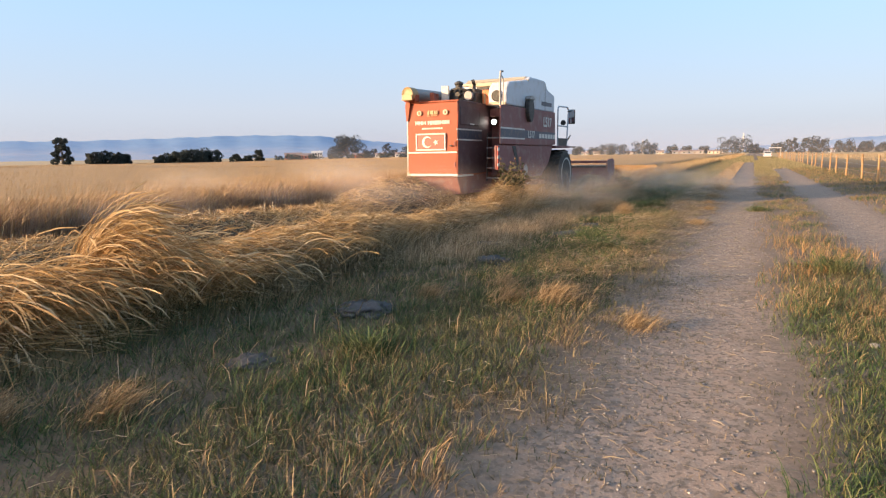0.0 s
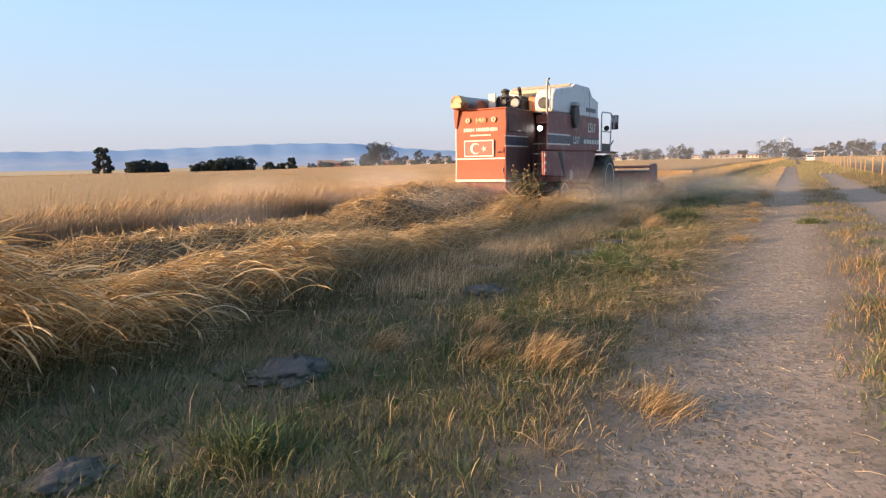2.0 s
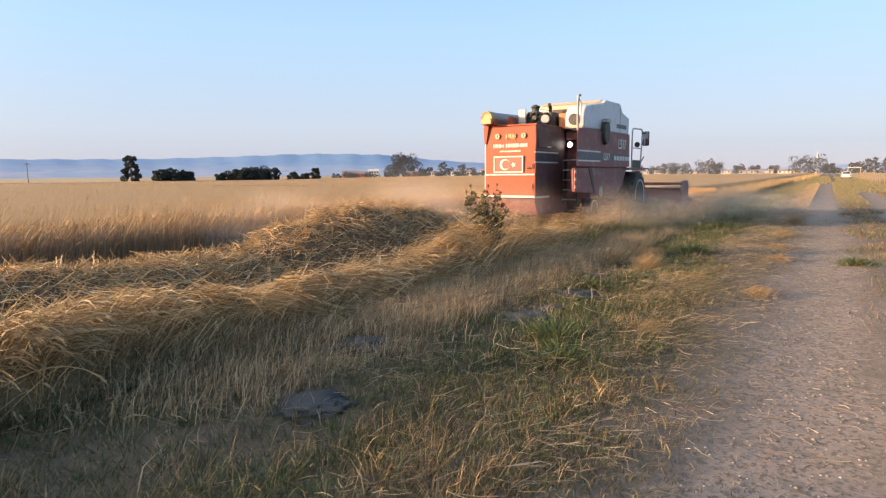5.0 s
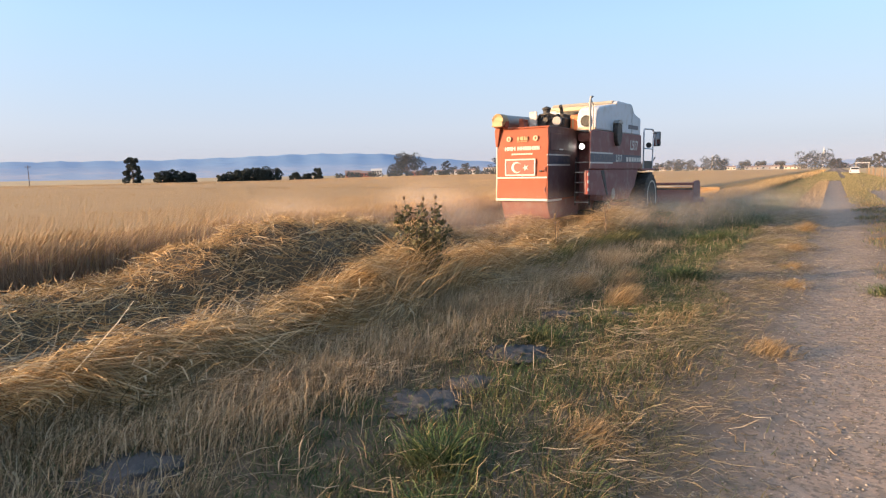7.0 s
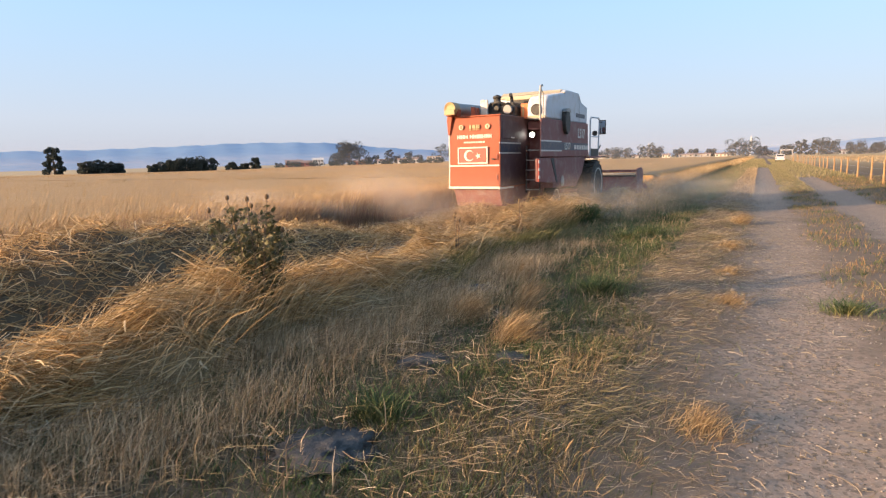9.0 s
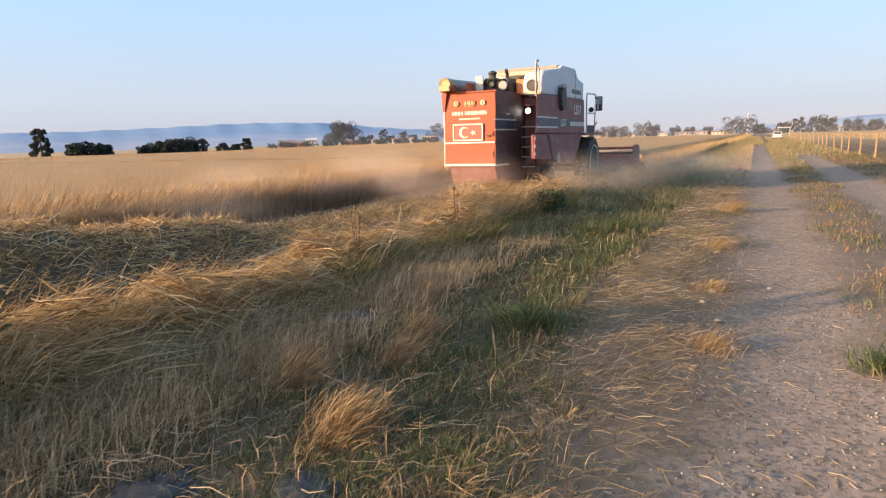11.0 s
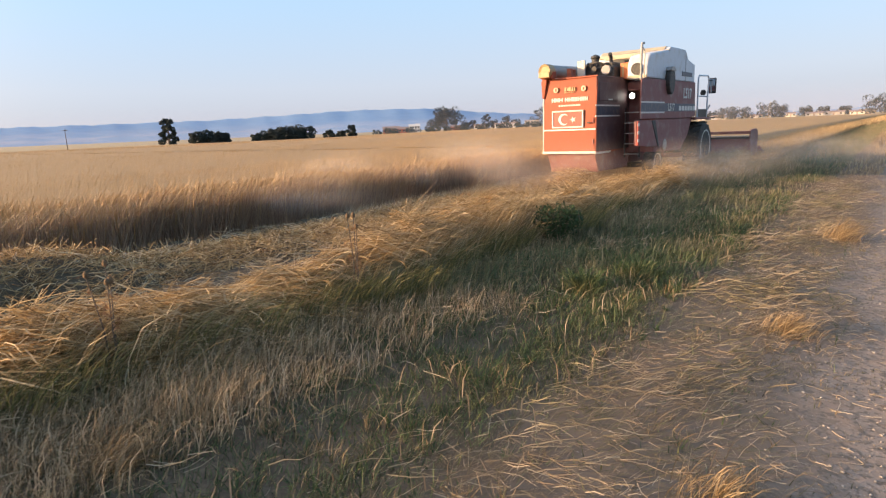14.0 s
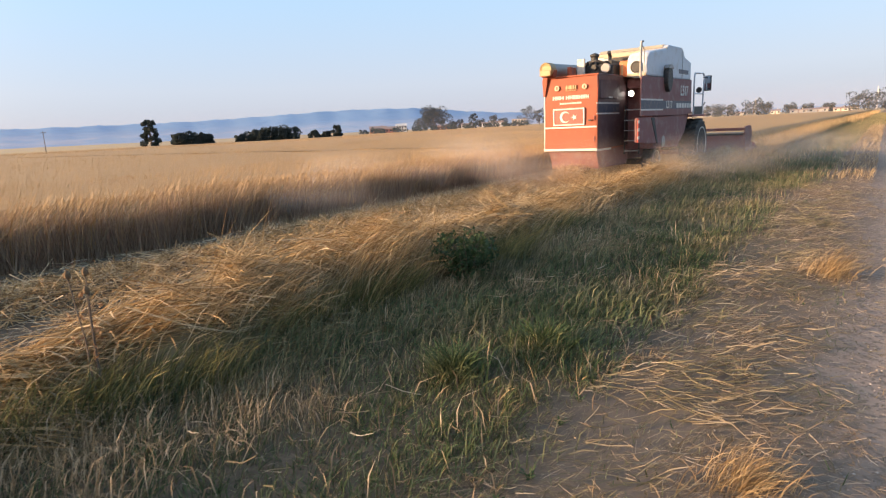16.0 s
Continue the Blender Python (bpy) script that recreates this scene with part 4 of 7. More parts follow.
def dust_material():
    m, nt, b = nodes_of("airborne_dust")
    tc = nt.nodes.new("ShaderNodeTexCoord")
    sub = nt.nodes.new("ShaderNodeVectorMath")
    sub.operation = "MULTIPLY"
    nt.links.new(tc.outputs["Object"], sub.inputs[0])
    sub.inputs[1].default_value = (1, 0, 1)
    ln = nt.nodes.new("ShaderNodeVectorMath")
    ln.operation = "LENGTH"
    nt.links.new(sub.outputs[0], ln.inputs[0])
    fall = nt.nodes.new("ShaderNodeMapRange")
    fall.interpolation_type = "SMOOTHERSTEP"
    fall.inputs[1].default_value, fall.inputs[2].default_value = 0.98, 0.05
    fall.inputs[3].default_value, fall.inputs[4].default_value = 0.0, 0.21
    nt.links.new(ln.outputs["Value"], fall.inputs[0])
    mul = nt.nodes.new("ShaderNodeMath")
    mul.operation = "MULTIPLY"
    nt.links.new(fall.outputs[0], mul.inputs[0])
    nt.links.new(ramp(nt, add_noise(nt, 1.6, 4.0), [(0.3, (0.45,) * 3), (0.7, (1.0,) * 3)]), mul.inputs[1])
    tr, df = nt.nodes.new("ShaderNodeBsdfTranslucent"), nt.nodes.new("ShaderNodeBsdfDiffuse")
    cl = nt.nodes.new("ShaderNodeBsdfTransparent")
    for sh in (tr, df):
        sh.inputs[0].default_value = (0.78, 0.68, 0.60, 1)
    half, out = nt.nodes.new("ShaderNodeMixShader"), nt.nodes.new("ShaderNodeMixShader")
    nt.links.new(tr.outputs[0], half.inputs[1])
    nt.links.new(df.outputs[0], half.inputs[2])
    nt.links.new(mul.outputs[0], out.inputs[0])
    nt.links.new(cl.outputs[0], out.inputs[1])
    nt.links.new(half.outputs[0], out.inputs[2])
    nt.links.new(out.outputs[0], nt.nodes["Material Output"].inputs[0])
    return m


def build_dust():
    m = dust_material()
    cloud = empty("dust_cloud", pose(COMBINE_X, COMBINE[0][1], 0, 0, 0, COMBINE_TURN), "pale drifting dust raised by the harvester", "dust", kind="stuff")
    bm = bmesh.new()
    bmesh.ops.create_grid(bm, x_segments=16, y_segments=16, size=1.0)
    for w in list(bm.verts):
        if math.hypot(w.co.x, w.co.y) > 1.06:
            bm.verts.remove(w)
    for w in bm.verts:
        r2 = w.co.x ** 2 + w.co.y ** 2
        w.co = (w.co.x, -0.35 * (1 - r2) + 0.05 * noise.noise(w.co * 3), w.co.y)
    me = bpy.data.meshes.new("dust_puff")
    bm.to_mesh(me)
    bm.free()
    me.materials.append(m)
    # place, half width, half height
    for x, y, z, w, h in ((-1.6, -0.6, 0.9, 2.4, 0.8), (-3.0, 1.0, 1.0, 2.6, 0.8), (-0.2, -1.6, 0.7, 1.8, 0.7), (1.4, -0.8, 0.75, 1.6, 0.8), (-2.2, -3.0, 0.6, 2.4, 0.5), (2.9, 1.5, 0.7, 1.5, 0.8),
                          (3.3, 4.0, 0.6, 1.5, 0.6), (5.0, 8.5, 0.6, 2.3, 0.65), (5.6, 13.0, 0.55, 2.6, 0.6), (4.0, 0.5, 0.5, 2.2, 0.45), (6.2, 6.0, 0.5, 2.4, 0.5), (-2.8, -5.5, 0.6, 2.4, 0.5),
                          (-1.2, -7.0, 0.5, 2.4, 0.45), (0.9, -2.6, 0.6, 1.8, 0.55), (3.0, 2.6, 0.75, 1.7, 0.7), (4.4, 3.0, 0.6, 2.0, 0.6), (4.2, 10.5, 0.75, 2.2, 0.8), (7.2, 10.0, 0.5, 2.6, 0.5), (-3.6, -3.8, 0.9, 2.4, 0.55), (3.6, 6.0, 0.8, 1.6, 0.7)):
        p = new("dust_puff", me)
        p.parent = cloud
        p.matrix_basis = Matrix.LocRotScale((x, y, z), Euler((0, 0, radians(14 + 12 * math.sin(x * 3 + y)))), (w, 1.0, h))
    return cloud


dust = build_dust()


def build_falling_straw():
    # chopped straw pouring from under the hood, in a fan that widens to the ground
    n = 1400
    q = rnd.random(n) ** 0.8
    x = 0.73 + rnd.normal(0, 0.28, n) * (0.8 + 0.5 * q)
    y = 0.35 - 0.5 * q + rnd.normal(0, 0.2, n)
    p = np.stack([x, y, 0.48 * (1 - q ** 1.3) + 0.06], 1)
    ob = straws("falling_straw", p, rnd.uniform(0.08, 0.32, n), rnd.uniform(0.006, 0.011, n), rnd.uniform(0, 6.28, n), rnd.normal(0, 0.7, n), m_threshed, "chopped golden straw pouring from under the harvester hood", "straw")
    ob.matrix_basis = pose(COMBINE_X, COMBINE[0][1], 0, 0, 0, COMBINE_TURN)
    return ob


falling = build_falling_straw()

# ---------------------------------------------------------------- vegetation


def scatter(n, x0, x1, y0, y1):
    return rnd.uniform(x0, x1, n), rnd.uniform(y0, y1, n)


def on_ground(x, y, dz=-0.01):
    return np.stack([x, y, ground_height(x, y) + dz], 1)


def keep(p, *arrays):
    return [a[p] for a in arrays]


RIDGE_X = -5.15
MOUNDS = [(-2.85, 11.15, 0.17), (-3.12, 13.66, 0.18), (-2.88, 12.02, 0.25), (-2.92, 10.6, 0.24), (-3.15, 7.6, 0.22), (-3.22, 4.63, 0.24), (-3.12, 3.03, 0.15), (-3.77, 8.9, 0.24), (-2.5, 14.0, 0.16), (-3.9, 16.35, 0.24)]


def verge_edge(y):
    """Where the grass gives way to the trodden shoulder of the track."""
    return np.interp(y, [0, 4, 11, 15, 18], [-0.85, -1.05, -1.15, -1.4, -2.0])


def off_mounds(x, y):
    ok = np.ones(len(x), dtype=bool)
    for mx, my, r in MOUNDS:
        ok &= np.hypot((x - mx) / 1.1, y - my) > r * 0.85
    return ok


# windrow core, coloured dark to give the shade in gaps between straws
m_matted = surface("shade_dark_straw", (0.075, 0.053, 0.032), (0.16, 0.112, 0.065), 6, 0.95, bumps=1.0, bscale=50)


def build_verge():
    # low matted grass over the whole verge: green patches, dry brown between, bare places
    x, y = scatter(95000, -4.9, -0.6, 20.0, 42)
    g = field_noise(x, y, 0.8, 2.0) + 0.5 * field_noise(x, y, 2.6, 5.0)
    edge = np.clip((verge_edge(y) - x + 0.3 * g) / 0.6, 0.05, 1)
    band = np.exp(-((x + np.where(y > 16, 2.35, 2.55)) / np.where(y > 16, 0.95, 0.75)) ** 2)
    green = rnd.random(len(x)) < np.interp(y, [4, 8, 14, 17], [0.6, 0.10, 0.10, 0.6]) * (x < -1.3) + np.clip(0.22 + np.where(y > 8, 0.85, 0.6) * band * (g > -0.2) + 0.3 * (g > 0.4), 0, 0.9) * np.clip((-1.2 - x) / 0.6, 0.15, 1)
    thin = off_mounds(x, y) & (rnd.random(len(x)) < edge * np.where(y > 24, 0.8, 1.0) * np.clip(0.5 + 0.6 * (g + 0.5), np.where(y > 16, 0.6, 0.12), 1))
    dark = rnd.random(len(x)) < np.interp(y, [5, 8, 13], [0.9, 0.5, 0.2])
    for sel, name, mat, lo, hi, label in ((green & thin & (y < 11), "verge_green_grass", m_green, 0.06, 0.22, "short green grass patches on the track verge"),
                                          (green & thin & (y >= 11), "verge_lit_grass", m_green_lit, 0.06, 0.22, "short green grass on the track verge, painted lighter for light and haze"),
                                          (~green & thin & dark, "verge_brown_grass", m_brownmat, 0.05, 0.17, "short matted olive-brown grass on the track verge"),
                                          (~green & thin & ~dark, "verge_dry_grass", m_dry, 0.05, 0.17, "short matted dry brown grass on the track verge")):
        xx, yy, gg = keep(sel, x, y, g)
        n = len(xx)
        far = np.clip((-3.1 - xx) / 0.8, 0, 1)
        h = rnd.uniform(lo, hi, n) * (0.7 + 0.5 * np.clip(gg + 0.5, 0, 1.2)) * np.clip((-0.5 - xx) / 1.3, 0.4, 1.0) * (1 + 0.7 * far)
        blades(name, on_ground(xx, yy), h, rnd.uniform(0.0035, 0.009, n) * np.where(yy > 22, 1.8, 1), np.abs(rnd.normal(1.15, 0.7, n)), 0.5 + 1.2 * field_noise(xx, yy, 0.8, 3.0) + rnd.normal(0, 1.1, n), mat, label=label, category="grass")
    # denser tangle near the start of the track
    x, y = scatter(26000, -2.7, -0.75, 0.8, 9.5)
    g = field_noise(x, y, 2.2, 15.0)
    ok = rnd.random(len(x)) < np.clip(0.35 + 0.9 * g, 0.04, 1) * np.clip((-0.7 - x) / 0.5, 0.1, 1) * off_mounds(x, y)
    x, y = keep(ok, x, y)
    n = len(x)
    blades("verge_tangle", on_ground(x, y), rnd.uniform(0.05, 0.13, n), rnd.uniform(0.004, 0.008, n), np.abs(rnd.normal(1.1, 0.6, n)), rnd.uniform(0, 6.28, n), m_brownmat, label="tangled olive and brown grass beside the gravel", category="grass")
    # a few thin stems with pale ears
    x, y = scatter(2400, -4.7, -2.0, -0.5, 36)
    x, y = keep(rnd.random(len(x)) < np.interp(y, [6, 10], [0.25, 1.0]), x, y)
    n = len(x)
    blades("verge_stems", on_ground(x, y), rnd.uniform(0.12, 0.30, n), rnd.uniform(0.004, 0.007, n), np.abs(rnd.normal(0.45, 0.35, n)), rnd.uniform(0, 6.28, n), m_oldstraw, head=1.3, label="thin pale grass stems standing on the verge", category="grass")
    # long fine grass laid over in combed swathes
    n = 78000
    x, y = scatter(n, -4.7, -0.75, 5.5, 34)
    g = field_noise(x, y, 0.9, 21.0)
    ok = rnd.random(n) < np.clip(0.45 + 0.9 * g, 0.03, 1) * np.clip((y - 5.5) / 4, 0.1, 1) * np.clip((-0.95 - x) / 0.4, 0.05, 1) * (1 - 0.9 * np.exp(-((x + 2.6) / 0.8) ** 2)) * off_mounds(x, y) * np.where((y > 16) & (x < -2.1), 0.2, 1.0)
    x, y, g = keep(ok, x, y, g)
    n = len(x)
    p = on_ground(x, y, 0.02)
    p[:, 2] += rnd.uniform(0.0, 0.13, n) * np.clip((-0.9 - x) / 1.2, 0.15, 1) * (1 + 0.5 * g)
    straws("lodged_verge_grass", p, rnd.uniform(0.08, 0.24, n), rnd.uniform(0.0025, 0.005, n) * np.where(y > 20, 1.4, 1), 0.55 + 1.0 * field_noise(x, y, 0.7, 5.0) + rnd.normal(0, 0.4, n), rnd.normal(0.12, 0.22, n), m_lodged, "fine long dry grass laid over on the verge", "grass")


def build_clumps():
    # close low mat over the soil, then bushy clumps of bending blades: green, dry and russet ones side by side
    x, y = scatter(250000, -4.9, -0.75, -0.5, 28)
    k = len(x) // 3
    x[:k] = rnd.uniform(-2.7, -0.8, k)
    x[k:k + 22000], y[k:k + 22000] = scatter(22000, 0.35, 1.5, 0.8, 9)
    g = field_noise(x, y, 1.1, 31.0) + 0.6 * field_noise(x, y, 3.3, 2.0)
    ok = off_mounds(x, y) & (rnd.random(len(x)) < np.where(x > 0, np.clip(1.1 - ((x - 0.95) / 0.6) ** 2 + 0.3 * g, 0, 1), np.clip((verge_edge(y) - x + 0.25 * g) / 0.5, 0.04, 1)))
    x, y, g = keep(ok, x, y, g)
    gr = rnd.random(len(x)) < 0.35 + 0.5 * green_share(x, y)
    # dark olive-brown blades stand for shade between the clumps
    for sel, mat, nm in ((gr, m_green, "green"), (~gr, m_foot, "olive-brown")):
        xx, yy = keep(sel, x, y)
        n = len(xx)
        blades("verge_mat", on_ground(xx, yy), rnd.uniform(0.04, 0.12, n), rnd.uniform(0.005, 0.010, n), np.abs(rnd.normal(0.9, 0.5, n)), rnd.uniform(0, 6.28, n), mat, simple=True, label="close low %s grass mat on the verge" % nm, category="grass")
    cx, cy = scatter(5600, -4.75, -0.75, 0.2, 27)
    sx, sy = scatter(1500, 0.35, 1.5, 0.8, 20)
    sy[:700] = rnd.uniform(0.8, 7.5, 700)
    cx, cy = np.concatenate([cx, sx]), np.concatenate([cy, sy])
    g = field_noise(cx, cy, 1.3, 41.0)
    ok = off_mounds(cx, cy) & (rnd.random(len(cx)) < np.where(cx < 0, np.clip((verge_edge(cy) - cx + 0.3 * g) / 0.5, 0.04, 1), np.clip(1 - ((cx - 0.9) / 0.6) ** 2, 0.1, 1) * np.clip(0.55 + 0.7 * g, 0.1, 1)))
    cx, cy, g = keep(ok, cx, cy, g)
    m = len(cx)
    gs = green_share(cx, cy)
    kind = np.where(rnd.random(m) < gs, 0, np.where((rnd.random(m) < np.clip((-2.9 - cx) / 0.8, 0, 0.8)) & (cy > 6.5), 2, 1))
    per = rnd.integers(14, 34, m)
    i = np.repeat(np.arange(m), per)
    n = len(i)
    size = rnd.uniform(0.45, 1.35, m) * (1 + 0.45 * g) * np.where(kind == 2, 1.25, 1.0) * np.clip((verge_edge(cy) - cx) / 1.0 + 0.65, 0.6, 1.0) * np.where(cx > 0, 1.25, 1)
    a = rnd.uniform(0, 6.28, n)
    r = np.abs(rnd.normal(0, 0.055, n)) * size[i] * 1.3
    x, y = cx[i] + r * np.cos(a), cy[i] + r * np.sin(a)
    ln = rnd.uniform(0.06, 0.18, n) * size[i]
    wind = 0.7
    hx, hy = np.cos(a) + 0.5 * math.cos(wind), np.sin(a) + 0.5 * math.sin(wind)
    own = rnd.random(n)
    look_of = np.where(kind[i] == 0, np.where(own < 0.84, 0, 1), np.where(kind[i] == 1, np.where(own < 0.86, 1, 0), np.where(own < 0.85, 2, 1)))
    for k, mat, label in ((0, m_lush, "clumps of short bending green grass on the verge"), (1, m_clump, "clumps of dry golden-brown grass on the verge"), (2, m_russet, "clumps of upright russet dry grass on the verge")):
        q = look_of == k
        n = int(q.sum())
        up = 0.25 if k == 2 else 0.45
        arcs("verge_clumps", on_ground(x[q], y[q]), ln[q], rnd.uniform(0.0022, 0.005, n) * np.where(y[q] > 22, 1.5, 1), np.abs(rnd.normal(up, 0.3, n)), rnd.normal(1.25 if k < 2 else 0.9, 0.5, n), np.arctan2(hy, hx)[q], mat, label=label, category="grass")


def green_share(x, y):
    """How much of the verge is green: a band beside the track, more at its start and end."""
    band = np.exp(-((x + 2.65) / 0.75) ** 2)
    g = 0.5 * field_noise(x, y, 0.9, 2.0) + 0.35 * field_noise(x, y, 2.3, 5.0)
    share = 0.25 + 0.65 * band + 0.55 * smooth((7.0 - y) / 3) * (x < -1.4) + 0.35 * smooth((y - 16) / 3) * (x < -1.8) + g
    return np.where(x > 0, 0.35 + 0.5 * smooth((7 - y) / 2) + g, np.clip(share, 0.03, 0.95) * np.clip((verge_edge(y) - x) / 0.5 + 0.4, 0.25, 1))


def build_leafy_weeds():
    # low broad-leaved plants in the green band
    places = [(rnd.uniform(-3.3, -2.0), rnd.uniform(19.2, 24.5)) for _ in range(20)] + [(rnd.uniform(-3.8, -2.2), rnd.uniform(1.4, 5.0)) for _ in range(18)] + [(rnd.uniform(0.8, 1.4), rnd.uniform(1.8, 4.6)) for _ in range(8)]
    first = None
    for x, y in places:
        m = Matrix.LocRotScale((x, y, float(ground_height(np.array([x]), np.array([y]))[0])), Euler((0, 0, rnd.uniform(0, 6.28))), (rnd.uniform(0.45, 0.85),) * 3)
        if first:
            copy_thing(first, m)
            continue
        first = empty("leafy_weed", m, "low broad-leaved green weed in the verge grass", "weed", "leafy weeds on the verge")
        for k in range(15):
            arcs("leaf", np.array([[rnd.normal(0, 0.02), rnd.normal(0, 0.02), 0.0]]), np.array([rnd.uniform(0.09, 0.19)]), np.array([rnd.uniform(0.018, 0.03)]), np.array([abs(rnd.normal(0.6, 0.3))]),
                 np.array([rnd.normal(1.5, 0.3)]), np.array([k * 2.4]), m_leaf, segs=4, ear=1.2, parent=first)


m_lush = blade_mat("lush_green_grass", GREEN, trans=0.15)
m_clump = blade_mat("golden_brown_clump_grass", [(0.0, (0.10, 0.075, 0.04)), (0.45, (0.21, 0.15, 0.08)), (0.8, (0.36, 0.25, 0.13)), (1.0, (0.55, 0.41, 0.24))], patch=[(0.0, (0.15, 0.10, 0.05)), (0.5, (0.36, 0.23, 0.11)), (1.0, (0.58, 0.42, 0.23))], patch_scale=1.1, trans=0.15)


def build_litter():
    # loose straw on the track edge and verge
    n = 60000
    x = np.where(rnd.random(n) < 0.6, rnd.normal(-1.35, 0.65, n), rnd.uniform(-4.8, -0.5, n))
    y = rnd.uniform(-1, 36, n)
    ok = off_mounds(x, y) & (x < -0.75 + 0.2 * np.sin(y * 2.1)) & (x > -3.2) & (rnd.random(n) < np.clip(0.5 + 0.6 * field_noise(x, y, 1.1, 9.0), 0.06, 1) * np.interp(y, [5, 9, 14], [0.22, 0.7, 1.0]) * np.where((y > 16) & (x < -2.1), 0.3, 1.0))
    x, y = keep(ok, x, y)
    n = len(x)
    p = on_ground(x, y, 0.012)
    p[:, 2] += rnd.uniform(0, 0.07, n) * np.clip(-0.6 - x, 0.2, 1)
    straws("straw_litter", p, rnd.uniform(0.03, 0.12, n) * np.where(rnd.random(n) < 0.03, 2.0, 1), rnd.uniform(0.0018, 0.004, n), rnd.normal(0.5, 1.0, n), rnd.normal(0, 0.15, n), m_oldstraw, "loose weathered straw scattered along the track edge", "straw")
    # short broken straw trodden into the gravel
    n = 5000
    x, y = rnd.normal(-0.5, 0.55, n), rnd.uniform(0, 28, n)
    straws("trodden_straw", on_ground(x, y, 0.006), rnd.uniform(0.03, 0.13, n), rnd.uniform(0.002, 0.005, n), rnd.uniform(0, 6.28, n), rnd.normal(0, 0.08, n), m_lodged, "short broken straw trodden into the gravel", "straw")
    # dense flattened fibres on the trodden shoulder, lying in swirls
    n = 120000
    x, y = scatter(n, -2.7, -0.7, 0.5, 30)
    g = field_noise(x, y, 1.6, 17.0) + 0.6 * field_noise(y, x, 3.7, 5.0)
    ok = off_mounds(x, y) & (rnd.random(n) < np.clip(0.55 + 0.5 * g, 0.08, 1) * np.clip((-0.75 - x + 0.15 * g) / 0.35, 0, 1) * np.interp(y, [2, 8, 14], [0.4, 0.8, 1.0]))
    x, y = keep(ok, x, y)
    n = len(x)
    for k, (mat, nm) in enumerate(((m_lodged, "pale"), (m_brownmat, "dark"))):
        q = (np.arange(n) % 3 > 0) == (k > 0)
        c = int(q.sum())
        blades("shoulder_fibres", on_ground(x[q], y[q], 0.004), rnd.uniform(0.05, 0.18, c), rnd.uniform(0.0025, 0.005, c), rnd.uniform(3.0, 9.0, c), 0.6 + 1.6 * field_noise(x[q], y[q], 1.3, 6.0) + rnd.normal(0, 0.6, c), mat, simple=True,
               label="%s flattened grass fibres on the track shoulder" % nm, category="grass")
    # field stubble and straw on the cut strip
    x, y = scatter(16000, -9.7, -5.5, -2, 44)
    p = on_ground(x, y, 0.01)
    p[:, 2] += rnd.uniform(0, 0.06, len(x))
    straws("stubble_straw", p, rnd.uniform(0.12, 0.5, len(x)), rnd.uniform(0.005, 0.009, len(x)), rnd.normal(1.2, 0.8, len(x)), rnd.normal(0, 0.25, len(x)), m_straw, "loose straw lying over the cut strip", "straw")
    x, y = scatter(20000, -10.2, -5.4, -2, 44)
    x = np.round(x / 0.17) * 0.17 + rnd.normal(0, 0.02, len(x))
    n = len(x)
    blades("stubble", on_ground(x, y), rnd.uniform(0.05, 0.12, n), rnd.uniform(0.005, 0.009, n), np.abs(rnd.normal(0.1, 0.15, n)), rnd.uniform(0, 6.28, n), m_dry, label="short cut stubble in rows behind the harvester", category="stubble")


def build_far_stubble():
    # taller golden stubble further along the strip
    x, y = scatter(46000, -10.0, -5.6, 25, 45.5)
    x = np.round(x / 0.17) * 0.17 + rnd.normal(0, 0.03, len(x))
    n = len(x)
    blades("tall_stubble", on_ground(x, y), rnd.uniform(0.10, 0.24, n), rnd.uniform(0.007, 0.014, n), np.abs(rnd.normal(0.25, 0.2, n)), rnd.uniform(0, 6.28, n), m_straw, simple=True, label="golden stubble standing in rows along the strip", category="stubble")


def windrow_height(y):
    h = np.interp(y, [-3, 3, 5, 7, 8.4, 10.1, 11.7, 12.2, 14, 15.4, 16.8, 17.7, 18.4, 19, 19.6, 21.4, 34], [0.40, 0.40, 0.36, 0.52, 0.46, 0.36, 0.38, 0.66, 0.90, 0.86, 0.62, 0.56, 0.54, 0.44, 0.18, 0.14, 0.14])
    return h * (1 + 0.06 * np.sin(y * 3.3) + 0.05 * np.sin(y * 7.1 + 1))


def windrow_z(x, y):
    c = -8.25 + 0.15 * np.sin(y * 0.9)
    w = 1.1 + 0.3 * np.exp(-((y - 14.5) / 2.5) ** 2)
    d = np.abs(x - c) / w
    return windrow_height(y) * np.clip(1 - d ** 2.0, 0, None) * (1 + 0.10 * field_noise(x, y, 4.0, 3.0))


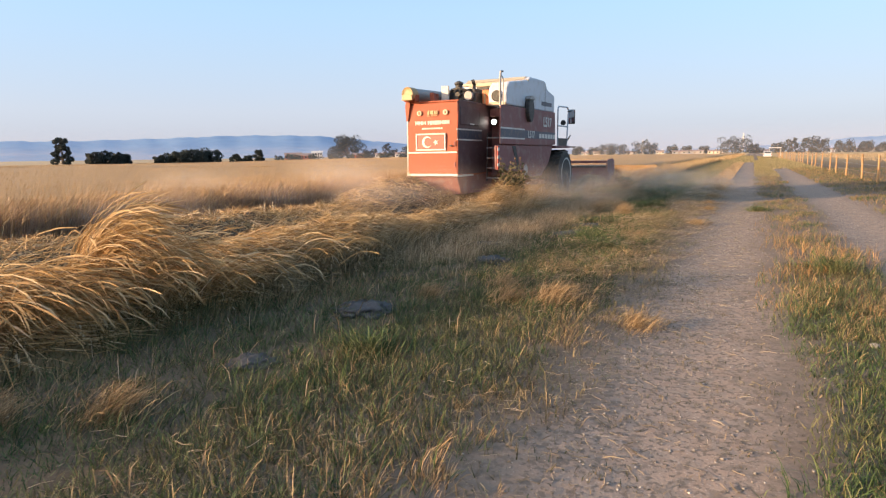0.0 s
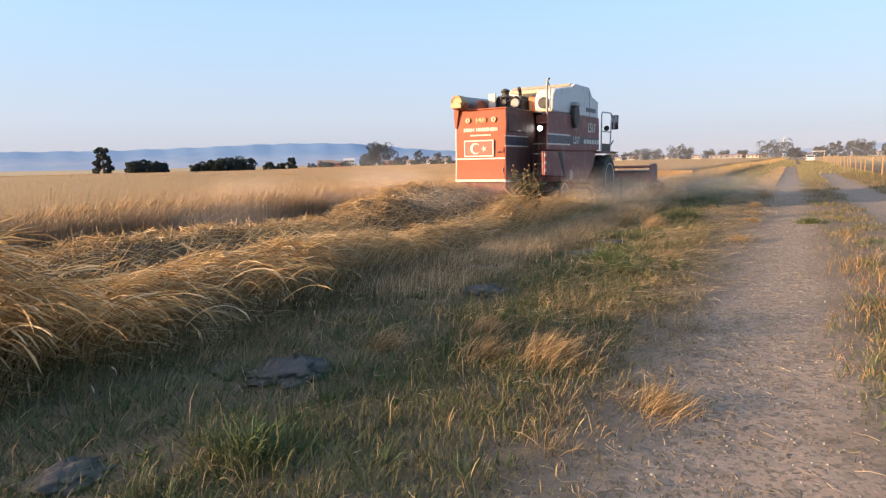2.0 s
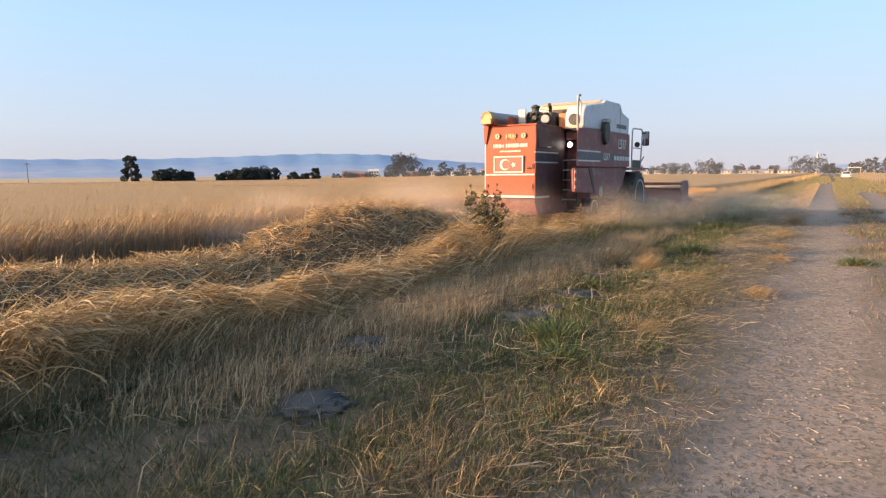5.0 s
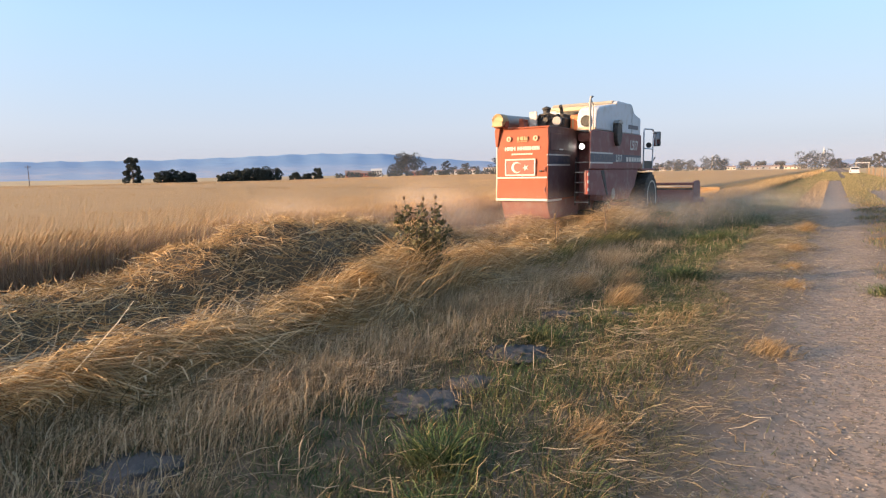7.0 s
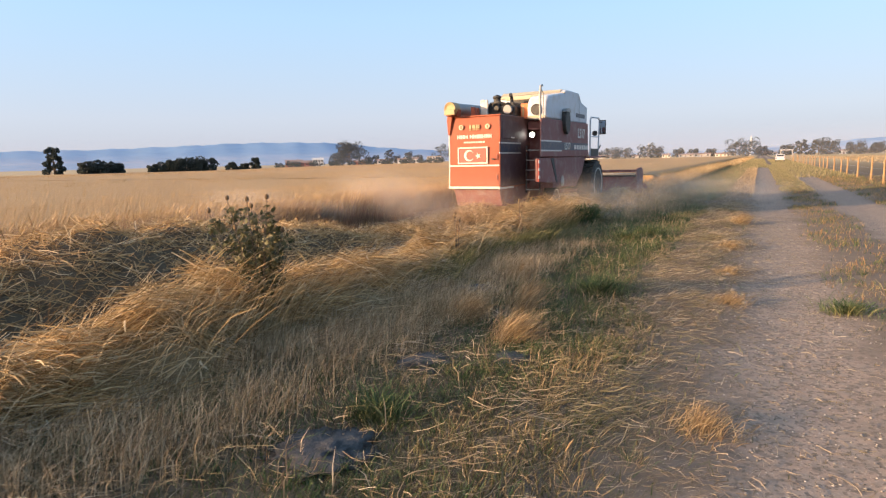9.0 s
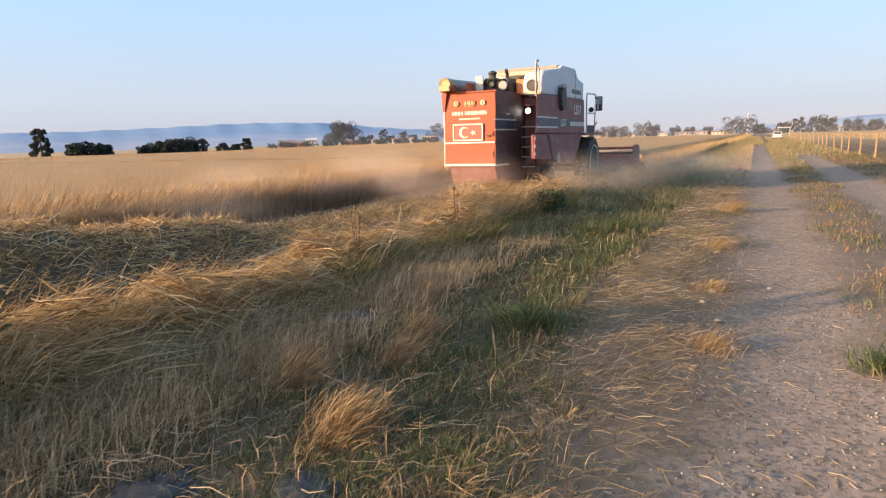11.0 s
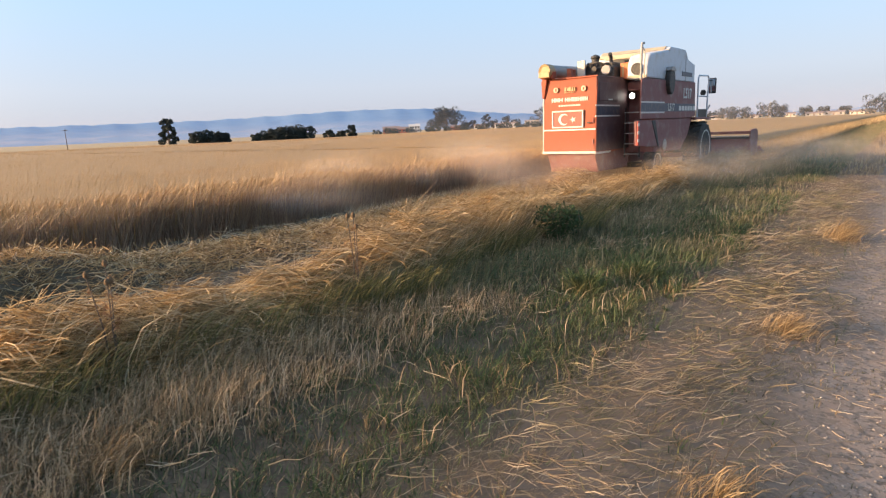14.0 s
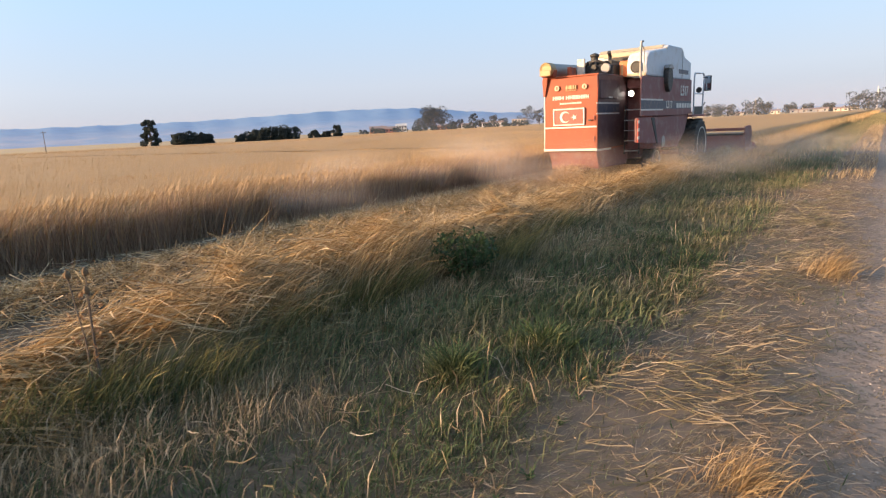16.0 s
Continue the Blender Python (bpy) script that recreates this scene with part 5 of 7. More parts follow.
def build_windrow():
    xs, ys = np.arange(-9.9, -6.69, 0.1), np.arange(-3, 33, 0.12)
    X, Y = np.meshgrid(xs, ys)
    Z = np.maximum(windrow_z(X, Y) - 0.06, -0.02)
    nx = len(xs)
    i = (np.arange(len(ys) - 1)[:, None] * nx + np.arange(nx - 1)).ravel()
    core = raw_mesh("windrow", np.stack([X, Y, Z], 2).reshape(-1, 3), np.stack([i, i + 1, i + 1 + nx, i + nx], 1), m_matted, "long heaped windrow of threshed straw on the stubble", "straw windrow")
    n = 56000
    x, y = scatter(n, -9.8, -6.75, -2, 33)
    z = windrow_z(x, y)
    ok = z > 0.03
    x, y, z = keep(ok, x, y, z)
    n = len(x)
    p = np.stack([x, y, z + rnd.uniform(-0.10, 0.04, n)], 1)
    ln = rnd.uniform(0.15, 0.5, n)
    pitch = rnd.normal(0, 0.42, n)
    straws("windrow_straw", p, ln, rnd.uniform(0.006, 0.012, n), rnd.uniform(0, 6.28, n), pitch, m_threshed, parent=core)
    # stiff straws that stick out along the crest
    n = 1100
    x, y = scatter(n, -9.0, -7.5, -2, 33)
    z = windrow_z(x, y)
    blades("windrow_spikes", np.stack([x, y, z - 0.05], 1), rnd.uniform(0.12, 0.34, n), rnd.uniform(0.005, 0.009, n), np.abs(rnd.normal(1.1, 0.7, n)), rnd.uniform(0, 6.28, n), m_threshed, parent=core)


RIDGE_Y = [-3, 2.6, 3.3, 4.1, 5, 6.4, 7.2, 8.2, 9, 10, 11, 12.2, 13.3, 14.8, 16, 17, 18, 18.9, 20, 21.3, 23, 25, 28, 46]
RIDGE_H = [0.45, 0.42, 0.45, 0.44, 0.50, 0.64, 0.52, 0.48, 0.38, 0.42, 0.48, 0.52, 0.72, 0.50, 0.46, 0.44, 0.52, 0.38, 0.42, 0.64, 0.66, 0.52, 0.50, 0.50]


def ridge_height(y):
    return np.interp(y, RIDGE_Y, RIDGE_H) * (1 + 0.14 * np.sin(y * 4.3 + 1) * np.sin(y * 1.9) + 0.08 * np.sin(y * 9.1))


def ridge_line(y):
    return RIDGE_X + 0.14 * np.sin(y * 1.3) + 0.10 * np.sin(y * 3.1) + 0.05 * np.sin(y * 7.7)


def ridge_spread(y):
    """How far the mat reaches towards the verge: wide where it has been pushed over."""
    return np.interp(y, [5.0, 6.2, 8.2, 9.5, 13.8, 15.2, 19.2, 20.8], [0.55, 0.30, 0.30, 0.50, 0.52, 0.62, 0.62, 0.40]) * (1 + 0.2 * np.sin(y * 2.7))


def ridge_z(x, y):
    """The matted strip: steep towards the verge, falling off slowly to the stubble."""
    d = x - ridge_line(y)
    return 0.9 * ridge_height(y) * np.where(d > 0, np.exp(-(d / ridge_spread(y)) ** 2), np.exp(-(d / (0.45 + 0.5 * np.clip((9.5 - y) / 3, 0, 1))) ** 2))


def build_ridge():
    # uncut strip of long lodged grass between verge and stubble, combed over by wind and the machine
    xs, ys = np.arange(-6.9, -4.2, 0.09), np.arange(-3, 46, 0.12)
    X, Y = np.meshgrid(xs, ys)
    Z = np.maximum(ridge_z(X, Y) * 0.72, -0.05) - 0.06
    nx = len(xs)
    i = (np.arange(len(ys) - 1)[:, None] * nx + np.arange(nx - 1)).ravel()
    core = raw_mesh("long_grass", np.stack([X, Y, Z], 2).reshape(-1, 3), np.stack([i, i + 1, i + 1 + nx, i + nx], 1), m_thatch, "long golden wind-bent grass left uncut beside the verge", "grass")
    n = 100000
    x = RIDGE_X - 0.06 + rnd.normal(0, 0.42, n)
    y = rnd.uniform(-2.5, 46, n)
    z = ridge_z(x, y)
    dd = x - ridge_line(y)
    ok = (z > 0.05) & (x > -6.9) & (dd < np.where(ridge_spread(y) > 0.42, 1.0, 0.10) + 0.12 * rnd.random(n) ** 2) & (rnd.random(n) < np.clip(0.55 + 0.8 * field_noise(x, y, 2.1, 12.0) + 0.5 * field_noise(y, x, 4.7, 3.0), 0.12, 1)) & (rnd.random(n) < np.where(y > 26, 0.55, 1.0))
    x, y, z = keep(ok, x, y, z)
    n = len(x)
    yaw = 0.95 + 0.8 * field_noise(x * 0.5, y, 0.9, 7.0) + rnd.normal(0, 0.32, n) - np.where(y < 9.5, 0.35, 0)
    dx = (ridge_z(x + 0.05, y) - z) / 0.05
    dy = (ridge_z(x, y + 0.05) - z) / 0.05
    slope = np.arctan(np.clip(dx * np.cos(yaw) + dy * np.sin(yaw), -1.2, 1.2)) * 0.8
    p = np.stack([x, y, z * rnd.uniform(0.55, 1.12, n)], 1)
    straws("lodged_stalks", p, rnd.uniform(0.25, 0.8, n), rnd.uniform(0.005, 0.011, n) * np.where(y > 24, 1.4, 1), yaw, slope + rnd.normal(0.06, 0.2, n), m_gold, parent=core)
    # stalks that still rise out of the mat, thickest on the crests
    n = 70000
    x = RIDGE_X + rnd.normal(-0.05, 0.32, n)
    y = rnd.uniform(-2.5, 46, n)
    hh = ridge_height(y)
    ok = rnd.random(n) < np.clip((hh - 0.30) * 2.6, 0.15, 1) * np.clip(0.5 + 0.9 * field_noise(x * 0.6, y, 3.4, 4.0), 0.08, 1)
    x, y, hh = keep(ok & (x < -4.5), x, y, hh)
    n = len(x)
    free = rnd.random(n) < 0.15
    arcs("rising_stalks", on_ground(x, y), rnd.uniform(0.8, 1.5, n) * hh * np.where(free, 1.2, 1) * (1 + 0.3 * field_noise(x, y, 3.9, 9.0)), rnd.uniform(0.004, 0.009, n) * np.where(y > 24, 1.5, 1), np.abs(rnd.normal(0.35, 0.25, n)), np.where(free, 1.2, 1.75) + rnd.normal(0, 0.3, n),
         0.9 + 0.9 * field_noise(x * 0.5, y, 1.7, 7.0) + rnd.normal(0, 0.5, n), m_gold, parent=core)
    # stalks that arch over the crest and hang down on the verge side
    n = 11000
    y = np.where(rnd.random(n) < 0.4, rnd.uniform(0, 9, n), rnd.uniform(-2, 42, n))
    c = ridge_line(y)
    k = rnd.random(n)
    ok = rnd.random(n) < np.clip(0.5 + 0.8 * field_noise(c, y, 2.3, 8.0), 0.1, 1)
    x, y, k = keep(ok, c - 0.1 + 0.35 * k, y, k)
    n = len(x)
    p = np.stack([x, y, 0.9 * ridge_height(y) * (1.0 - 0.4 * k)], 1)
    arcs("overhanging_stalks", p, rnd.uniform(0.22, 0.55, n), rnd.uniform(0.004, 0.008, n), rnd.uniform(0.7, 1.3, n), rnd.uniform(2.0, 3.0, n), rnd.normal(0.45, 0.55, n), m_gold, segs=4, ear=1.5, parent=core)
    # drooping pale ears over the verge side
    n = 1200
    x, y = RIDGE_X + 0.15 + np.abs(rnd.normal(0, 0.32, n)), np.where(rnd.random(n) < 0.35, rnd.uniform(0, 9, n), rnd.uniform(-1, 40, n))
    p = np.stack([x, y, ridge_z(x, y) * rnd.uniform(0.55, 1.25, n) + 0.05], 1)
    straws("drooping_ears", p, rnd.uniform(0.05, 0.12, n), rnd.uniform(0.008, 0.016, n), rnd.normal(0.6, 0.6, n), rnd.normal(-1.15, 0.3, n), m_ear, parent=core)
    # brown grass at the foot towards the verge, its darker tones painted as shade
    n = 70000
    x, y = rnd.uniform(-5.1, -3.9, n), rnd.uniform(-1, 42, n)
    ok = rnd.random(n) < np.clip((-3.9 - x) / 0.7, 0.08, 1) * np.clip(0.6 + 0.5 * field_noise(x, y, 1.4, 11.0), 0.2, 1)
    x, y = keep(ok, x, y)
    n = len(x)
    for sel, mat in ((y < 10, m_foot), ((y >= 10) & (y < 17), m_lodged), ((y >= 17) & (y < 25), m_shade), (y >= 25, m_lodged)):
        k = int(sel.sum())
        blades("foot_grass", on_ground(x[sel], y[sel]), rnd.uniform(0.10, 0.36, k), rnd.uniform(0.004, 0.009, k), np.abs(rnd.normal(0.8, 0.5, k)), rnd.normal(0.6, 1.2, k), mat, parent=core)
    # yellow-green grass that still stands against the strip where it is greenest
    n = 14000
    y = rnd.uniform(16.0, 27.0, n)
    x = ridge_line(y) + rnd.uniform(0.05, 0.75, n)
    ok = rnd.random(n) < np.clip(0.5 + 0.8 * field_noise(x, y, 2.0, 23.0), 0.08, 1)
    x, y = keep(ok, x, y)
    n = len(x)
    arcs("green_stalks", on_ground(x, y), rnd.uniform(0.2, 0.55, n), rnd.uniform(0.004, 0.008, n), np.abs(rnd.normal(0.3, 0.2, n)), rnd.normal(1.5, 0.35, n), rnd.normal(0.6, 0.7, n), m_standing, parent=core)
    # paler dry grass where the verge is brown
    n = 60000
    x, y = rnd.uniform(-4.9, -3.3, n), rnd.uniform(6.5, 21, n)
    ok = rnd.random(n) < np.clip(0.55 + 0.6 * field_noise(x, y, 1.3, 14.0), 0.1, 1) * np.clip((-3.2 - x) / 0.7, 0.1, 1) * np.clip((y - 6.5) / 2, 0, 1) * np.clip((21 - y) / 2, 0, 1)
    x, y = keep(ok & off_mounds(x, y), x, y)
    n = len(x)
    blades("brown_grass", on_ground(x, y), rnd.uniform(0.13, 0.33, n), rnd.uniform(0.004, 0.009, n), np.abs(rnd.normal(0.6, 0.45, n)), rnd.normal(0.8, 1.2, n), m_russet, parent=core)


def build_fallen_stalks():
    # long pale stalks fallen across the uncut strip
    n = 46
    y = np.concatenate([rnd.normal(10.0, 0.9, 26), rnd.uniform(4, 22, n - 26)])
    x = ridge_line(y) + rnd.normal(-0.15, 0.25, n)
    p = np.stack([x, y, ridge_z(x, y) + 0.12], 1)
    straws("fallen_stalks", p, rnd.uniform(0.5, 1.2, n), rnd.uniform(0.004, 0.007, n), rnd.normal(1.9, 0.35, n), rnd.normal(0.28, 0.2, n), m_straw, "long pale stalks fallen across the long grass", "straw")


# core under the long grass: its brown stands for shade between the stalks
m_thatch = surface("gap_shade_thatch", (0.17, 0.118, 0.06), (0.28, 0.20, 0.10), 7, 0.95, bumps=1.0, bscale=60)


def crop_block(name, n, x0, x1, y0, y1, w, hmin, hmax, z0=0.0, simple=True, lean=0.25, parent=None):
    x, y = scatter(n, x0, x1, y0, y1)
    ok = (x < -10.05 + 0.12 * np.sin(y * 1.7) + 0.08 * np.sin(y * 4.1)) | (y > 44.5)
    ok &= (x < -11.3) | (y > 44.5) | (rnd.random(len(x)) < 0.4)
    x, y = keep(ok, x, y)
    n = len(x)
    h = rnd.uniform(hmin, hmax, n) * (1 + 0.10 * field_noise(x, y, 0.35, 1.0))
    p = np.stack([x, y, z0 - land_fall(x, y)], 1)
    return blades(name, p, h, rnd.uniform(0.7, 1.3, n) * w, np.abs(rnd.normal(lean, 0.2, n)), rnd.normal(0.9, 0.9, n), m_crop, simple=simple, label="standing ripe cereal crop, dense and golden", category="crop", head=0 if simple else 1.6, parent=parent)


def build_crop():
    first = crop_block("standing_crop", 78000, -12.6, -9.8, -6, 46, 0.009, 0.70, 1.0, simple=False, lean=0.4)
    crop_block("crop_middle", 120000, -20, -12.4, -10, 60, 0.012, 0.62, 1.0, parent=first, lean=0.55)
    crop_block("crop_middle", 120000, -48, -20, -25, 95, 0.021, 0.62, 0.9, z0=0.05, parent=first, lean=0.55)
    crop_block("crop_far", 80000, -140, -48, -60, 210, 0.07, 0.55, 0.82, z0=0.1, parent=first, lean=0.5)
    crop_block("crop_far", 60000, -330, -140, -60, 330, 0.24, 0.4, 0.62, z0=0.25, parent=first)
    crop_block("crop_ahead", 60000, -48, -5.6, 44.5, 110, 0.022, 0.6, 0.85, parent=first, lean=0.5)
    crop_block("crop_ahead", 45000, -140, -3.2, 110, 330, 0.10, 0.5, 0.75, z0=0.05, parent=first)
    # brown leaves added along the cut edge; their tone stands for its shade
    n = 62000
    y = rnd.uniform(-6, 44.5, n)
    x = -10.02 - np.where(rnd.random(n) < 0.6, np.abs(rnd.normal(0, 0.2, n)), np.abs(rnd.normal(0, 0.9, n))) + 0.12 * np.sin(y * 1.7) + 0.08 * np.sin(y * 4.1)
    blades("edge_shade_leaves", np.stack([x, y, np.full(n, -0.02)], 1), rnd.uniform(0.3, 1.0, n), rnd.uniform(0.008, 0.018, n), np.abs(rnd.normal(0.25, 0.2, n)), rnd.uniform(0, 6.28, n), m_edge_shade, simple=True, parent=first)
    # close mass of stems and leaves below the ears
    b2 = None
    for x0, x1, y0, y1 in ((-330, -10.55, -60, 44.6), (-330, -6.0, 45.2, 330)):
        xs = np.concatenate([np.linspace(x0, -60, 20), np.arange(-58, x1, 2.0), [x1]]) if x1 - x0 > 100 else np.linspace(x0, x1, 30)
        ys = np.concatenate([np.arange(y0, min(y1, 60), 1.5), np.linspace(min(y1, 60), y1, 40)[1:] if y1 > 60 else np.array([y1])])
        X, Y = np.meshgrid(xs, ys)
        Z = 0.61 + 0.05 * field_noise(X, Y, 0.35, 1.0) - land_fall(X, Y)
        nx, ny = len(xs), len(ys)
        v = np.stack([X, Y, Z], 2).reshape(-1, 3)
        i = (np.arange(ny - 1)[:, None] * nx + np.arange(nx - 1)).ravel()
        f = np.stack([i, i + 1, i + 1 + nx, i + nx], 1)
        # skirts down to the soil along the near edge and the end
        right = np.arange(ny) * nx + nx - 1
        low = v[right] * np.array([1, 1, 0]) + np.array([0, 0, -0.01])
        k = len(v)
        v = np.concatenate([v, low])
        j = np.arange(ny - 1)
        f = np.concatenate([f, np.stack([right[:-1], k + j, k + j + 1, right[1:]], 1)])
        front = np.arange(nx)
        k = len(v)
        v = np.concatenate([v, v[front] * np.array([1, 1, 0]) + np.array([0, 0, -0.01])])
        j = np.arange(nx - 1)
        f = np.concatenate([f, np.stack([front[:-1], front[1:], k + j + 1, k + j], 1)])
        raw_mesh("crop_mass", v, f, m_cropmass, parent=first)


m_cropmass = surface("matted_crop", (0.29, 0.175, 0.072), (0.42, 0.26, 0.11), 2.5, 0.95, bumps=1.0, bscale=30)


def tuft(name, x, y, h, n, mat, label, group="", lean=0.5, width=0.006, spread=0.10, z=0.0, direction=None):
    r = np.abs(rnd.normal(0, spread, n))
    a = rnd.uniform(0, 6.28, n)
    p = np.stack([r * np.cos(a), r * np.sin(a), np.full(n, -0.02)], 1)
    ld = a + rnd.normal(0, 1.1, n) if direction is None else rnd.normal(direction, 0.7, n)
    ob = arcs(name, p, rnd.uniform(0.5, 1.1, n) * h, rnd.uniform(0.6, 1.4, n) * width, np.abs(rnd.normal(0.7 * lean, 0.3, n)), rnd.normal(1.0 + lean, 0.4, n), ld, mat, segs=4, label=label, category="grass tuft")
    ob.location = (x, y, z + float(ground_height(np.array([x]), np.array([y]))[0]))
    del ob["kind"]
    if group:
        ob["group"] = group
    return ob


def build_far_verge():
    # the same verge, uncut strip and grassy track carried on towards the village
    for name, n, x0, x1, y0, y1, lo, hi, w, mat, label in (
            ("far_verge_grass", 26000, -4.9, -1.9, 36, 90, 0.10, 0.28, 0.022, m_green_lit, "green verge grass along the far track"),
            ("far_verge_grass", 26000, -4.9, -0.9, 36, 90, 0.10, 0.26, 0.022, m_dry, "dry verge grass along the far track"),
            ("far_verge_grass", 24000, -5.0, 0.3, 90, 230, 0.15, 0.35, 0.06, m_olive, "olive verge grass far along the track"),
            ("far_long_grass", 26000, -6.3, -4.5, 44, 100, 0.45, 0.85, 0.02, m_gold, "long golden grass strip along the far field"),
            ("far_long_grass", 12000, -6.5, -3.8, 100, 230, 0.45, 0.8, 0.06, m_gold, "long golden grass strip far along the field"),
            ("far_strip_grass", 16000, 0.2, 1.5, 40, 110, 0.08, 0.22, 0.025, m_olive, "low olive grass between the far ruts"),
            ("far_strip_grass", 26000, 1.0, 5.2, 58, 200, 0.10, 0.30, 0.05, m_olive, "low olive grass beside the far track")):
        x, y = scatter(n, x0, x1, y0, y1)
        ok = rnd.random(n) < np.clip(0.6 + 0.6 * field_noise(x, y, 0.7, x0), 0.1, 1)
        x, y = keep(ok, x, y)
        n = len(x)
        blades(name, np.stack([x, y, np.zeros(n) - 0.02], 1), rnd.uniform(lo, hi, n), rnd.uniform(0.6, 1.4, n) * w, np.abs(rnd.normal(0.5, 0.3, n)), rnd.normal(0.9, 0.9, n), mat, simple=True, label=label, category="grass")


m_olive = blade_mat("olive_grass", [(0.0, (0.10, 0.10, 0.045)), (0.4, (0.20, 0.18, 0.085)), (0.75, (0.36, 0.285, 0.15)), (1.0, (0.50, 0.385, 0.22))])


def build_sprigs():
    # ragged dry and green sprigs that spread over the track's edges
    m = 650
    cx = np.where(rnd.random(m) < 0.62, -0.72 + rnd.normal(0, 0.28, m), np.where(rnd.random(m) < 0.5, 0.3 + rnd.normal(0, 0.14, m), -0.2 + rnd.normal(0, 0.25, m)))
    cy = np.where(rnd.random(m) < 0.35, rnd.uniform(0.5, 8, m), rnd.uniform(0.5, 34, m))
    sz = rnd.uniform(0.02, 0.10, m) ** 1.0
    i = np.repeat(np.arange(m), (sz * 420).astype(int))
    n = len(i)
    x, y = cx[i] + rnd.normal(0, 1, n) * sz[i] * 1.3, cy[i] + rnd.normal(0, 1, n) * sz[i] * 0.9
    blades("track_sprigs", on_ground(x, y), rnd.uniform(0.015, 0.055, n), rnd.uniform(0.003, 0.007, n), np.abs(rnd.normal(1.2, 0.8, n)), rnd.uniform(0, 6.28, n), m_sprig, label="low ragged grass sprigs along the track", category="grass")


m_sprig = blade_mat("sprig_grass", [(0.0, (0.05, 0.055, 0.03)), (0.5, (0.10, 0.095, 0.055)), (0.8, (0.22, 0.16, 0.09)), (1.0, (0.40, 0.29, 0.17))])


def build_tufts():
    for x, y, h, n in ((-0.82, 5.2, 0.22, 260), (-1.7, 5.62, 0.34, 420), (-2.15, 5.5, 0.26, 260), (-2.4, 6.1, 0.26, 200), (-2.95, 5.4, 0.24, 240), (-1.72, 10.65, 0.24, 240), (-2.72, 14.55, 0.42, 520),
                       (-0.97, 13.3, 0.2, 260), (-0.95, 16.9, 0.2, 260), (-1.12, 25.7, 0.4, 320), (-1.14, 21.3, 0.24, 300), (-3.45, 15.0, 0.40, 480), (-3.0, 15.6, 0.36, 340), (-3.15, 16.2, 0.34, 300), (-3.7, 17.3, 0.32, 300), (-1.05, 18.75, 0.2, 200), (-3.2, 2.0, 0.3, 300), (-3.7, 1.6, 0.3, 300)):
        tuft("dry_grass_tuft", x, y, h, int(n * 1.7), m_tuft, "golden dry grass tuft beside the track", "dry tufts beside the track", lean=0.7, width=0.0036, spread=0.14, direction=0.6)
    for x, y, h, n in ((-2.05, 9.35, 0.26, 500), (-2.33, 9.9, 0.3, 520), (-2.37, 16.8, 0.28, 700), (0.2, 16.9, 0.2, 500), (-3.03, 21.7, 0.3, 600), (-2.7, 22.4, 0.32, 600), (-2.5, 3.6, 0.24, 400), (-2.9, 12.6, 0.26, 500), (1.05, 4.2, 0.24, 600), (0.95, 8.5, 0.3, 400)):
        tuft("green_grass_tuft", x, y, h, n, m_green, "fresh green grass tuft on the verge", "green tufts on the verge", lean=0.5, spread=0.16)
    # sheaves of long bent stalks that stand out of the uncut strip
    def sheaf(x, y, z, n, spread, length, a0, a1, direction, label):
        p = np.stack([rnd.normal(0, spread, n), rnd.normal(0, spread, n), rnd.uniform(-0.1, 0.05, n)], 1)
        ob = arcs("grass_sheaf", p, rnd.uniform(0.7, 1.08, n) * length, rnd.uniform(0.005, 0.010, n), np.abs(rnd.normal(a0, 0.16, n)), rnd.normal(a1, 0.4, n), rnd.normal(direction, 0.33, n), m_gold0, segs=7, ear=1.7, label=label, category="grass sheaf")
        ob.location = (x, y, z)
        del ob["kind"]
    sheaf(-5.14, 3.16, 0.25, 300, 0.07, 1.3, 0.14, 2.35, 0.5, "tall sheaf of long golden stalks bent over at the top")
    sheaf(-5.0, 3.5, 0.25, 260, 0.16, 1.0, 0.5, 2.5, 0.5, "loose sheaf of golden stalks with drooping ears")
    sheaf(-5.45, 2.35, 0.3, 520, 0.22, 1.15, 0.95, 2.5, 0.5, "thick sheaf of golden stalks arching towards the verge")
    sheaf(-5.2, 2.75, 0.3, 320, 0.2, 0.95, 0.9, 2.6, 0.35, "golden stalks hanging over the verge with pale ears")
    sheaf(-4.95, 4.3, 0.25, 260, 0.25, 0.75, 0.8, 2.5, 0.6, "golden stalks drooping over the dark foot of the long grass")
    sheaf(-5.0, 5.6, 0.3, 260, 0.3, 0.7, 0.8, 2.5, 0.6, "golden stalks drooping over the dark foot of the long grass")


m_gold0 = blade_mat("bright_dry_grass", GOLD)


m_stripdry = blade_mat("dry_strip_grass", [(0.0, (0.24, 0.125, 0.05)), (0.5, (0.42, 0.235, 0.095)), (1.0, (0.54, 0.36, 0.18))])


